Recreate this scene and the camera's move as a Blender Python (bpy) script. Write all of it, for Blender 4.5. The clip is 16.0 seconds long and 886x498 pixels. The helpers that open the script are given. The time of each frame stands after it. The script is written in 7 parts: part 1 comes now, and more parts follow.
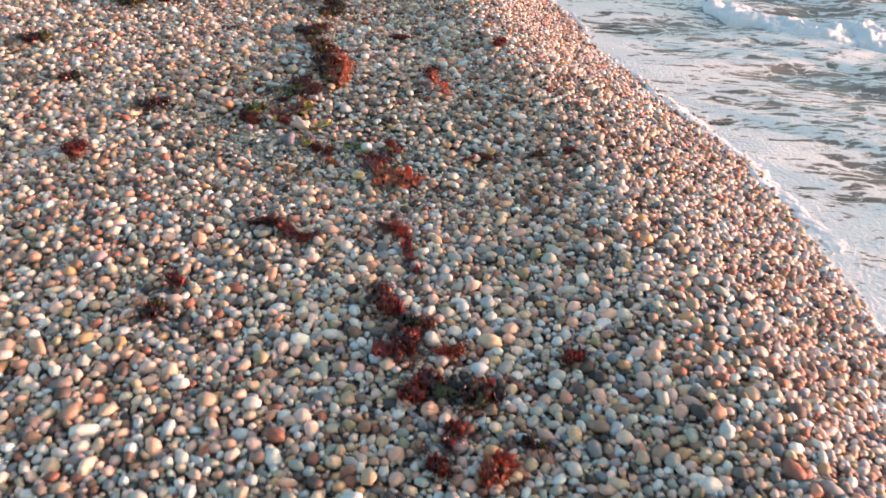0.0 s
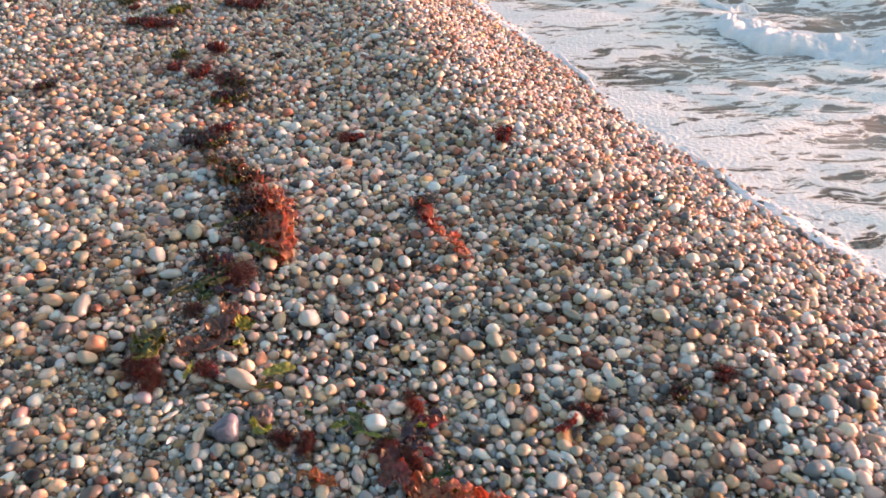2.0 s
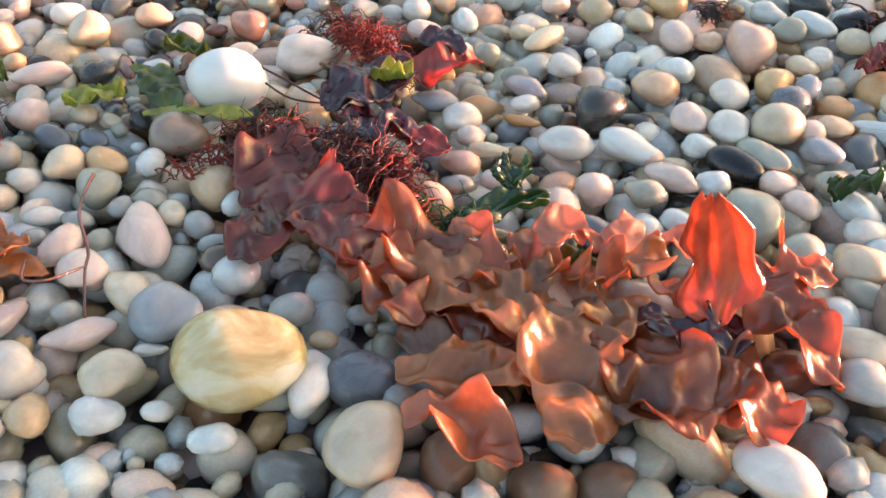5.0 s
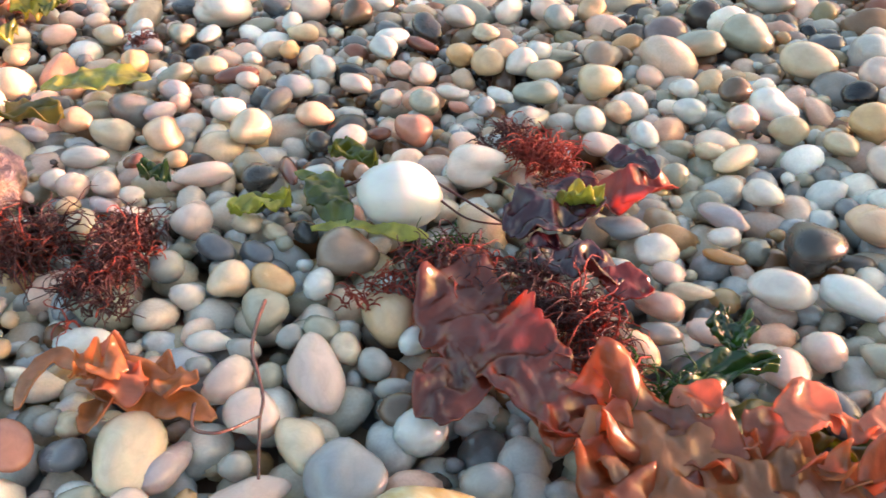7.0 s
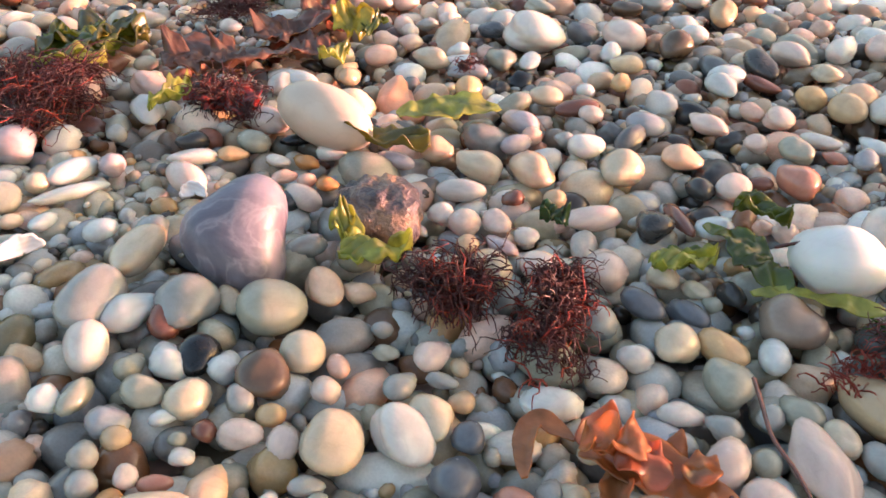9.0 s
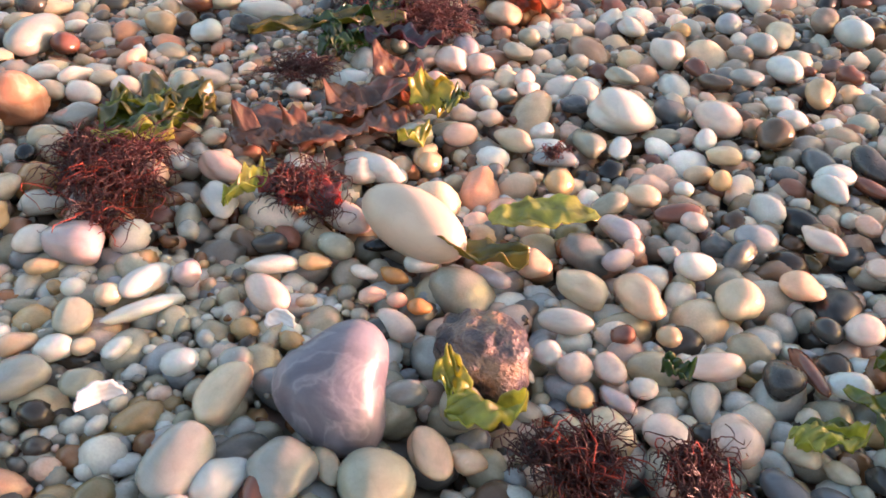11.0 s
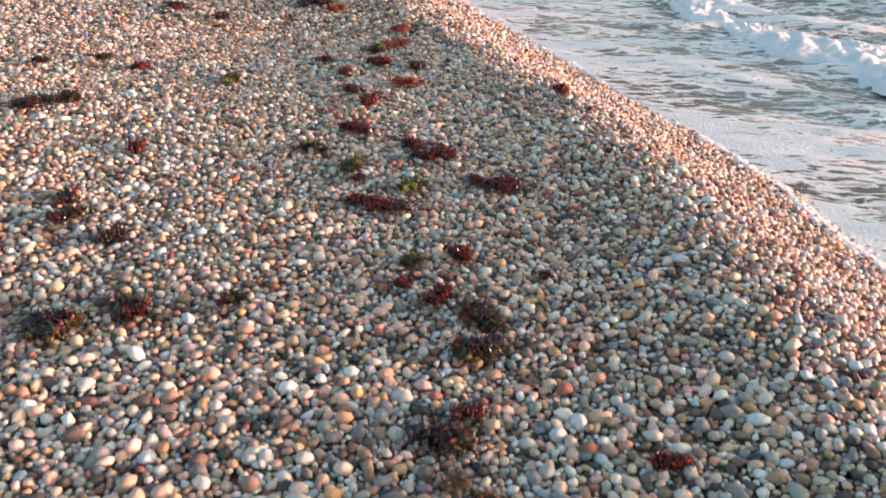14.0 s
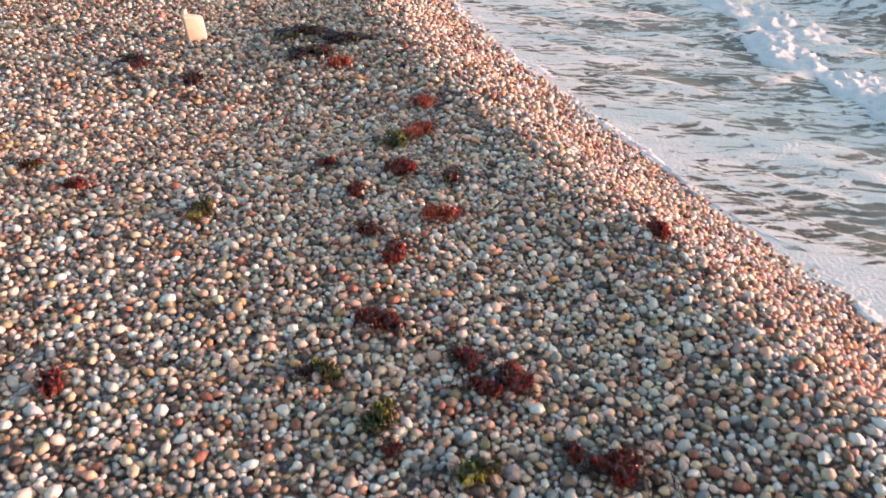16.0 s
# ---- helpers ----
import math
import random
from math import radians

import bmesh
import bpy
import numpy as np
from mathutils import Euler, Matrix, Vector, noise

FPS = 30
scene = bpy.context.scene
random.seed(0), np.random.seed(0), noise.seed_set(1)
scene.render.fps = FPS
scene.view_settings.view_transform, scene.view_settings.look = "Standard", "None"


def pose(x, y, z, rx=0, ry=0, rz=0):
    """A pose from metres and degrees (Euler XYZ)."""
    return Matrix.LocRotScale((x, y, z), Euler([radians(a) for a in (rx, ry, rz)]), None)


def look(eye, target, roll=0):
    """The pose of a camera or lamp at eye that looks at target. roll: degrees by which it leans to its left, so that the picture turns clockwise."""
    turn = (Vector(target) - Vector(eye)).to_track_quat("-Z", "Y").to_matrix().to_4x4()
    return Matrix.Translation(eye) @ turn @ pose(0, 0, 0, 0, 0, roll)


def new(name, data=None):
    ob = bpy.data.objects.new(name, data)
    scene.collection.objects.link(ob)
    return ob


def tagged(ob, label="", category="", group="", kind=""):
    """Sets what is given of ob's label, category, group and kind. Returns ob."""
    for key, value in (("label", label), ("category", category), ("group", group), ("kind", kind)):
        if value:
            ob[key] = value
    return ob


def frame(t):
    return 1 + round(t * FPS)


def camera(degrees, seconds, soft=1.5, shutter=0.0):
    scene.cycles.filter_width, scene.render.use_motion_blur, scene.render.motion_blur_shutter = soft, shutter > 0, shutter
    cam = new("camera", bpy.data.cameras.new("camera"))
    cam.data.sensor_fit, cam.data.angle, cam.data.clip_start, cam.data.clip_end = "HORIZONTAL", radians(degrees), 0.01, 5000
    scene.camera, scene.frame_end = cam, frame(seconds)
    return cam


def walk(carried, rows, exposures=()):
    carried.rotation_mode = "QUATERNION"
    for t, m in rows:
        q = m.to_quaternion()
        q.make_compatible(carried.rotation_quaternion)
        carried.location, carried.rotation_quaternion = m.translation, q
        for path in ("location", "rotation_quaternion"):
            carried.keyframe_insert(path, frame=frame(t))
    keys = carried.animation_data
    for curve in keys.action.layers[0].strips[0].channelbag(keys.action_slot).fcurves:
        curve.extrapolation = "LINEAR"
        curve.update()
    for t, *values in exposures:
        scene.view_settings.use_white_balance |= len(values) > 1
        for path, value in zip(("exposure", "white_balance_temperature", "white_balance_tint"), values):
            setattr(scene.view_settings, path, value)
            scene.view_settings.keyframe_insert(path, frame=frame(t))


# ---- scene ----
cam = camera(54.0, 16.0, soft=1.6, shutter=0.2)
PATH = [
    (0, (0.198, 0.094, 1.327), (0.195, 1.799, 0.282), 3.0),
    (0.5, (0.087, 0.548, 1.268), (0.133, 2.252, 0.224), 1.6),
    (1, (0.009, 0.903, 1.245), (0.179, 2.579, 0.168), 1.4),
    (1.5, (-0.118, 1.251, 1.276), (0.155, 2.918, 0.205), 1.6),
    (2, (-0.175, 1.666, 1.21), (0.104, 3.317, 0.116), 1.5),
    (2.5, (-0.2, 1.976, 1.036), (0.124, 3.53, -0.181), 1.4),
    (3, (-0.216, 2.251, 0.769), (0.222, 3.694, -0.544), 1.4),
    (3.5, (-0.152, 2.382, 0.475), (0.287, 3.822, -0.841), 0.7),
    (4, (-0.119, 2.418, 0.328), (0.284, 3.882, -0.973), -0.0),
    (4.2, (-0.11, 2.42, 0.289), (0.283, 3.892, -1.006), -0.2),
    (6.3, (-0.071, 2.483, 0.217), (0.293, 4.135, -0.851), 1.8),
    (6.5, (-0.085, 2.489, 0.231), (0.22, 4.133, -0.867), 0.4),
    (7, (-0.118, 2.497, 0.235), (0.091, 4.167, -0.845), -0.1),
    (7.5, (-0.157, 2.499, 0.242), (-0.02, 4.184, -0.826), -0.4),
    (8, (-0.202, 2.501, 0.254), (-0.148, 4.199, -0.803), -1.1),
    (8.5, (-0.244, 2.512, 0.248), (-0.263, 4.208, -0.813), -1.4),
    (8.7, (-0.252, 2.521, 0.241), (-0.291, 4.215, -0.82), -1.1),
    (10.8, (-0.305, 2.603, 0.278), (-0.385, 4.279, -0.811), 1.1),
    (11, (-0.31, 2.605, 0.283), (-0.398, 4.286, -0.797), 1.1),
    (11.5, (-0.324, 2.611, 0.313), (-0.429, 4.318, -0.725), 1.0),
    (12, (-0.32, 2.613, 0.367), (-0.448, 4.364, -0.591), 0.4),
    (12.5, (-0.321, 2.62, 0.486), (-0.468, 4.421, -0.373), 0.0),
    (13, (-0.33, 2.612, 0.657), (-0.467, 4.429, -0.166), 0.5),
    (13.5, (-0.379, 2.652, 0.903), (-0.497, 4.453, 0.042), 1.3),
    (14, (-0.427, 2.768, 1.126), (-0.538, 4.553, 0.23), 1.7),
    (14.5, (-0.465, 3.041, 1.275), (-0.599, 4.821, 0.373), 1.3),
    (15, (-0.541, 3.364, 1.289), (-0.658, 5.134, 0.366), 0.6),
    (15.5, (-0.649, 3.691, 1.302), (-0.707, 5.438, 0.331), 0.6),
    (16, (-0.72, 4.048, 1.33), (-0.806, 5.79, 0.352), 1.7),
]
EXPOSURE = [(0, 2.45, 5780, 7), (2, 2.54, 5980, 12), (3, 2.64, 5900, 10), (3.5, 2.76, 5930, 10), (4, 3.06, 6000, 13), (6.5, 3.49, 6440, 16), (7, 3.42, 6350, 15), (8, 3.3, 6230, 14), (8.5, 3.13, 6330, 18), (11, 3.16, 6320, 19), (12, 3.0, 5960, 9), (12.5, 2.84, 5470, 0), (13, 2.55, 5440, -2), (14, 2.45, 5800, 7), (14.5, 2.27, 5940, 10), (15, 2.42, 5920, 10), (16, 2.42, 5890, 10)]
walk(cam, [(t, look(eye, target, roll)) for t, eye, target, roll in PATH], EXPOSURE)

# ---- sky and sun: low sun over the sea, to the right and a little ahead ----
SUN_AZIMUTH, SUN_HEIGHT = 92.0, 3.3
world = bpy.data.worlds.new("evening_sky")
scene.world = world
world.use_nodes = True
sky = world.node_tree.nodes.new("ShaderNodeTexSky")
sky.sky_type, sky.sun_disc = "NISHITA", False
sky.sun_elevation, sky.sun_rotation = radians(SUN_HEIGHT), radians(SUN_AZIMUTH)
sky.air_density, sky.dust_density, sky.ozone_density = 1.0, 5.0, 1.0
back = world.node_tree.nodes["Background"]
world.node_tree.links.new(sky.outputs[0], back.inputs[0])
back.inputs[1].default_value = 0.15
sun = new("sun", bpy.data.lights.new("sun", "SUN"))
sun.data.energy, sun.data.angle, sun.data.color = 2.2, radians(5.0), (1.0, 0.47, 0.38)
a, e = radians(SUN_AZIMUTH), radians(SUN_HEIGHT)
sun.matrix_world = look((0, 0, 0), (-math.sin(a) * math.cos(e), -math.cos(a) * math.cos(e), -math.sin(e)))


# ---- the shape of the beach ----
def shore(y):
    """x of the water's edge."""
    return np.interp(y, [-60, 0, 2.0, 3.1, 3.7, 4.3, 5.0, 5.7, 6.3, 6.9, 7.7, 8.8, 10.0, 13.0, 40, 400], [9, 1.5, 1.39, 1.32, 1.12, 0.9, 0.77, 0.62, 0.41, 0.11, -0.19, -0.68, -1.05, -2.0, -10, -80])


def wavy(x, y, seed=0.0):
    """Slow, smooth unevenness between about -1 and 1."""
    return (np.sin(2.1 * x + 1.3 * y + seed) + np.sin(-1.7 * x + 2.9 * y + 2.1 * seed) + np.sin(4.3 * x + 0.7 * y + 1.7 + seed) * 0.6 + np.sin(1.1 * x - 5.2 * y + 0.4 * seed) * 0.5) / 3.1


def height(x, y):
    """The beach's height: a low crest above the wash, a shallow trough behind it where the weed lies, then a gentle rise."""
    x, y = np.asarray(x, float), np.asarray(y, float)
    d = x - shore(y)
    at = np.array([-400, -12, -4.0, -3.0, -2.2, -1.5, -1.0, -0.62, -0.40, -0.25, 0.0, 0.3, 1.0, 12.0])
    up = np.array([0.5, 0.06, 0.026, 0.022, 0.014, 0.004, 0.012, 0.036, 0.018, -0.006, -0.052, -0.13, -0.31, -2.5])
    i = np.clip(np.searchsorted(at, d) - 1, 0, len(at) - 2)
    t = np.clip((d - at[i]) / (at[i + 1] - at[i]), 0, 1)
    soft = np.where((d > -0.3) | (d < -4), t, t * t * (3 - 2 * t) * 0.6 + t * 0.4)
    far = np.clip(np.abs(y - 3.0) / 1.2 - 0.4, 0, 1)
    crest = 0.022 * np.exp(-(((d + 0.46) / 0.17) ** 2))
    return up[i] + (up[i + 1] - up[i]) * soft + (0.014 * wavy(x, y) * (d < -0.3) + crest) * far


WATER = -0.055


# ---- materials ----
def material(name):
    m = bpy.data.materials.new(name)
    m.use_nodes = True
    return m, m.node_tree.nodes, m.node_tree.links, m.node_tree.nodes["Principled BSDF"]


PALETTE = [
    ((0.64, 0.52, 0.38), 9), ((0.66, 0.61, 0.54), 11), ((0.58, 0.44, 0.29), 7), ((0.48, 0.46, 0.42), 8), ((0.31, 0.31, 0.30), 6),
    ((0.72, 0.50, 0.41), 15), ((0.39, 0.40, 0.34), 5), ((0.53, 0.41, 0.30), 7), ((0.58, 0.36, 0.18), 4), ((0.19, 0.17, 0.155), 6),
    ((0.32, 0.13, 0.085), 7), ((0.055, 0.050, 0.050), 5), ((0.40, 0.27, 0.19), 7), ((0.54, 0.57, 0.57), 10), ((0.32, 0.28, 0.16), 3), ((0.58, 0.31, 0.21), 6),
    ((0.72, 0.55, 0.46), 10), ((0.35, 0.28, 0.29), 5), ((0.22, 0.24, 0.26), 5),
    ((0.26, 0.165, 0.105), 7), ((0.13, 0.095, 0.08), 5), ((0.67, 0.42, 0.31), 7), ((0.70, 0.67, 0.62), 11),
]


CLEAR_PALETTE = [
    ((0.62, 0.56, 0.46), 12), ((0.66, 0.65, 0.60), 14), ((0.55, 0.57, 0.56), 12), ((0.50, 0.47, 0.36), 10), ((0.44, 0.44, 0.38), 8), ((0.60, 0.42, 0.22), 6),
    ((0.66, 0.50, 0.42), 8), ((0.32, 0.31, 0.29), 6), ((0.40, 0.20, 0.10), 5), ((0.15, 0.12, 0.10), 5), ((0.57, 0.50, 0.36), 9), ((0.42, 0.44, 0.47), 7),
]


def stone_material(name, single, shade=(1.0, 1.0, 1.0), gloss=(0.24, 0.58), palette=PALETTE, tones=(0.68, 1.24)):
    """Sea-worn stone; its colour is drawn from the palette, stone by stone."""
    m, n, k, bsdf = material(name)
    if single:
        pick = n.new("ShaderNodeObjectInfo").outputs["Random"]
    else:
        pick = n.new("ShaderNodeNewGeometry").outputs["Random Per Island"]
    ramp = n.new("ShaderNodeValToRGB")
    ramp.color_ramp.interpolation = "CONSTANT"
    total, at = sum(w for _, w in palette), 0.0
    for i, (colour, w) in enumerate(palette):
        stop = ramp.color_ramp.elements[i] if i < 2 else ramp.color_ramp.elements.new(0.999)
        stop.position = at / total
        at += w
    for stop, (colour, w) in zip(ramp.color_ramp.elements, palette):
        stop.color = (*(c * f for c, f in zip(colour, shade)), 1)
    k.new(pick, ramp.inputs[0])
    second = n.new("ShaderNodeMath"); second.operation = "MULTIPLY"; second.inputs[1].default_value = 71.3
    k.new(pick, second.inputs[0])
    part_of = n.new("ShaderNodeMath"); part_of.operation = "FRACT"
    k.new(second.outputs[0], part_of.inputs[0])
    where = n.new("ShaderNodeTexCoord").outputs["Object"]
    shift = n.new("ShaderNodeVectorMath"); shift.operation = "ADD"
    k.new(where, shift.inputs[0]); k.new(second.outputs[0], shift.inputs[1])
    veins = n.new("ShaderNodeTexNoise"); veins.inputs["Scale"].default_value = 75; veins.inputs["Detail"].default_value = 4; veins.inputs["Distortion"].default_value = 1.2
    k.new(shift.outputs[0], veins.inputs["Vector"])
    grain = n.new("ShaderNodeTexNoise"); grain.inputs["Scale"].default_value = 900; grain.inputs["Detail"].default_value = 2
    k.new(shift.outputs[0], grain.inputs["Vector"])
    tone = n.new("ShaderNodeMapRange"); tone.inputs["From Min"].default_value = 0.3; tone.inputs["From Max"].default_value = 0.7
    tone.inputs["To Min"].default_value = 0.88; tone.inputs["To Max"].default_value = 1.1
    k.new(veins.outputs[0], tone.inputs[0])
    speck = n.new("ShaderNodeMapRange"); speck.inputs["From Min"].default_value = 0.35; speck.inputs["From Max"].default_value = 0.65
    speck.inputs["To Min"].default_value = 0.94; speck.inputs["To Max"].default_value = 1.05
    k.new(grain.outputs[0], speck.inputs[0])
    both = n.new("ShaderNodeMath"); both.operation = "MULTIPLY"
    k.new(tone.outputs[0], both.inputs[0]); k.new(speck.outputs[0], both.inputs[1])
    tint = n.new("ShaderNodeMapRange"); tint.inputs["To Min"].default_value, tint.inputs["To Max"].default_value = tones
    k.new(part_of.outputs[0], tint.inputs[0])
    all_ = n.new("ShaderNodeMath"); all_.operation = "MULTIPLY"
    k.new(both.outputs[0], all_.inputs[0]); k.new(tint.outputs[0], all_.inputs[1])
    colour = n.new("ShaderNodeVectorMath"); colour.operation = "SCALE"
    k.new(ramp.outputs[0], colour.inputs[0]); k.new(all_.outputs[0], colour.inputs["Scale"])
    k.new(colour.outputs[0], bsdf.inputs["Base Color"])
    bsdf.inputs["Subsurface Weight"].default_value = 0.5
    bsdf.inputs["Subsurface Radius"].default_value = (1.0, 0.6, 0.42)
    bsdf.inputs["Subsurface Scale"].default_value = 0.006
    rough = n.new("ShaderNodeMapRange"); rough.inputs["To Min"].default_value, rough.inputs["To Max"].default_value = gloss
    k.new(part_of.outputs[0], rough.inputs[0]); k.new(rough.outputs[0], bsdf.inputs["Roughness"])
    bump = n.new("ShaderNodeBump"); bump.inputs["Strength"].default_value = 0.10; bump.inputs["Distance"].default_value = 0.002
    k.new(both.outputs[0], bump.inputs["Height"]); k.new(bump.outputs[0], bsdf.inputs["Normal"])
    return m


def spread_tones(palette, power):
    """The same stones with the pale ones paler and the dark ones darker."""
    return [(tuple(min(0.80, c * (sum(colour) / 1.26) ** power) for c in colour), w) for colour, w in palette]


DRY_PALETTE = [(tuple(0.94 * c + 0.06 * g for c, g in zip(colour, (0.52, 0.43, 0.37))), w) for colour, w in spread_tones(PALETTE, 0.12)]  # drier stones further off, a little paler
STONES = stone_material("sea_worn_shingle", False, (1.02, 1.02, 1.0), (0.5, 0.85), DRY_PALETTE, (0.76, 1.2))
WET_STONES = stone_material("wet_shingle", False, (0.96, 0.90, 0.835), (0.14, 0.42), spread_tones(PALETTE, 0.5), (0.66, 1.22))
# glossy wet gravel; the shade of the gaps is put into its darker colours
WET_SHADED_GRAVEL = stone_material("wet_shaded_gravel", False, (0.52, 0.46, 0.40), (0.12, 0.4), spread_tones(PALETTE, 0.3))
CLEAR_GRAVEL = stone_material("clear_gravel", False, (0.72, 0.70, 0.67), (0.08, 0.26), spread_tones(CLEAR_PALETTE, 0.5))


def grit_material():
    """Shingle that goes on past the pebbles laid as pieces, and grit between them: cells in the stones' colours."""
    m, n, k, bsdf = material("damp_shingle_ground")
    where = n.new("ShaderNodeTexCoord").outputs["Object"]
    cells = n.new("ShaderNodeTexVoronoi"); cells.inputs["Scale"].default_value = 48; cells.inputs["Randomness"].default_value = 0.9
    k.new(where, cells.inputs["Vector"])
    ramp = n.new("ShaderNodeValToRGB")
    ramp.color_ramp.interpolation = "CONSTANT"
    total, at = sum(w for _, w in PALETTE), 0.0
    for i, (colour, w) in enumerate(PALETTE):
        stop = ramp.color_ramp.elements[i] if i < 2 else ramp.color_ramp.elements.new(0.999)
        stop.position = at / total
        at += w
    for stop, (colour, w) in zip(ramp.color_ramp.elements, PALETTE):
        stop.color = (*(c * 0.72 for c in colour), 1)
    split = n.new("ShaderNodeSeparateColor")
    k.new(cells.outputs["Color"], split.inputs[0]); k.new(split.outputs[0], ramp.inputs[0])
    gap = n.new("ShaderNodeMapRange"); gap.inputs["From Min"].default_value = 0.35; gap.inputs["From Max"].default_value = 0.75; gap.inputs["To Min"].default_value = 0.0; gap.inputs["To Max"].default_value = 0.8
    k.new(cells.outputs["Distance"], gap.inputs[0])
    mix = n.new("ShaderNodeMix"); mix.data_type = "RGBA"; mix.inputs["B"].default_value = (0.10, 0.085, 0.07, 1)
    k.new(gap.outputs[0], mix.inputs["Factor"]); k.new(ramp.outputs[0], mix.inputs["A"]); k.new(mix.outputs["Result"], bsdf.inputs["Base Color"])
    bump = n.new("ShaderNodeBump"); bump.inputs["Strength"].default_value = 0.9; bump.inputs["Distance"].default_value = 0.012; bump.invert = True
    k.new(cells.outputs["Distance"], bump.inputs["Height"]); k.new(bump.outputs[0], bsdf.inputs["Normal"])
    bsdf.inputs["Roughness"].default_value = 0.45
    return m


GRIT = grit_material()


# ---- mesh helpers ----
def raw_mesh(name, verts, tris, mat, smooth=True):
    """A mesh from arrays of corners and triangles."""
    me = bpy.data.meshes.new(name)
    verts, tris = np.ascontiguousarray(verts, np.float32), np.ascontiguousarray(tris, np.int32)
    me.vertices.add(len(verts)); me.vertices.foreach_set("co", verts.ravel())
    me.loops.add(tris.size); me.loops.foreach_set("vertex_index", tris.ravel())
    me.polygons.add(len(tris)); me.polygons.foreach_set("loop_start", np.arange(0, tris.size, 3, dtype=np.int32))
    me.polygons.foreach_set("use_smooth", np.full(len(tris), smooth))
    me.materials.append(mat)
    me.update(calc_edges=True)
    me.validate()
    return me


def grid_tris(nu, nv):
    i = np.arange(nu - 1)[:, None] * nv + np.arange(nv - 1)[None]
    i = i.ravel()
    return np.concatenate([np.stack([i, i + nv, i + 1], 1), np.stack([i + 1, i + nv, i + nv + 1], 1)])


def ball(segments, rings):
    """A unit sphere of few triangles: corners, triangles."""
    v, t = [(0, 0, 1)], []
    for r in range(1, rings):
        p = math.pi * r / rings
        for s in range(segments):
            q = 2 * math.pi * (s + 0.5 * (r % 2)) / segments
            v.append((math.sin(p) * math.cos(q), math.sin(p) * math.sin(q), math.cos(p)))
    v.append((0, 0, -1))
    last = len(v) - 1
    for s in range(segments):
        u = (s + 1) % segments
        t.append((0, 1 + s, 1 + u))
        for r in range(rings - 2):
            a0, b0 = 1 + r * segments, 1 + (r + 1) * segments
            if r % 2 == 0:
                t += [(a0 + s, b0 + s, a0 + u), (a0 + u, b0 + s, b0 + u)]
            else:
                t += [(a0 + s, b0 + s, b0 + u), (a0 + s, b0 + u, a0 + u)]
        z0 = 1 + (rings - 2) * segments
        t.append((z0 + s, last, z0 + u))
    return np.array(v), np.array(t)


def dome(segments, angles):
    """A sphere of very few triangles, finer above than below; angles of its rings from the top, in degrees."""
    v, t = [(0, 0, 1)], []
    for r, p in enumerate(angles):
        for s in range(segments):
            q = 2 * math.pi * (s + 0.5 * (r % 2)) / segments
            v.append((math.sin(radians(p)) * math.cos(q), math.sin(radians(p)) * math.sin(q), math.cos(radians(p))))
    v.append((0, 0, -1))
    last = len(v) - 1
    for s in range(segments):
        u = (s + 1) % segments
        t.append((0, 1 + s, 1 + u))
        for r in range(len(angles) - 1):
            a0, b0 = 1 + r * segments, 1 + (r + 1) * segments
            t += [(a0 + s, b0 + s, a0 + u), (a0 + u, b0 + s, b0 + u)] if r % 2 == 0 else [(a0 + s, b0 + s, b0 + u), (a0 + s, b0 + u, a0 + u)]
        z0 = 1 + (len(angles) - 1) * segments
        t.append((z0 + s, last, z0 + u))
    return np.array(v), np.array(t)


def worn(v, seed, amount=0.16):
    """A sphere's corners pushed in and out into a sea-worn stone."""
    rng = np.random.default_rng(seed)
    out = np.ones(len(v))
    for _ in range(5):
        w, ph = rng.normal(0, 1.5, 3), rng.uniform(0, 6.3)
        out += amount * 0.5 * np.sin(v @ w + ph)
    w = rng.normal(0, 1, 3)
    flat = np.clip(v @ (w / np.linalg.norm(w)) - 0.5, 0, 1) ** 1.5
    return v * (out - 0.75 * min(1.0, amount / 0.13) * flat)[:, None]


# ---- ground ----
def lay_ground():
    ds = np.concatenate([[-3000, -300, -60, -20, -9], np.arange(-6, 2.01, 0.12), [2.6, 4, 8, 30, 200]])
    ys = np.concatenate([[-3000, -300, -40, -8], np.arange(-2, 14.01, 0.12), [16, 20, 30, 60, 300, 3000]])
    dd, yy = np.meshgrid(ds, ys, indexing="ij")
    xx = dd + shore(yy)
    zz = height(xx, yy) - 0.016
    v = np.stack([xx, yy, zz], -1).reshape(-1, 3)
    ground = new("ground", raw_mesh("ground", v, grid_tris(len(ds), len(ys)), GRIT))
    tagged(ground, "coarse damp grit under the shingle of the beach", "ground", kind="structure")


lay_ground()


# ---- pebbles laid one by one ----
STONE_COLOURS = {
    "white": (0.56, 0.51, 0.45), "cream": (0.56, 0.46, 0.33), "pink": (0.61, 0.40, 0.31), "blush": (0.59, 0.46, 0.39), "tan": (0.52, 0.37, 0.22),
    "rust": (0.54, 0.26, 0.09), "brown_red": (0.30, 0.12, 0.08), "grey": (0.36, 0.36, 0.33), "blue_grey": (0.33, 0.345, 0.36), "dark_grey": (0.11, 0.105, 0.10),
    "black": (0.035, 0.035, 0.038), "olive_grey": (0.38, 0.365, 0.28), "straw": (0.54, 0.44, 0.30), "lilac_grey": (0.44, 0.37, 0.37), "brown": (0.22, 0.15, 0.10),
    "slate": (0.18, 0.19, 0.21), "ice_white": (0.51, 0.52, 0.49), "apricot": (0.62, 0.42, 0.28), "amber": (0.58, 0.38, 0.19), "brick_red": (0.56, 0.25, 0.17), "taupe": (0.34, 0.26, 0.20),
}
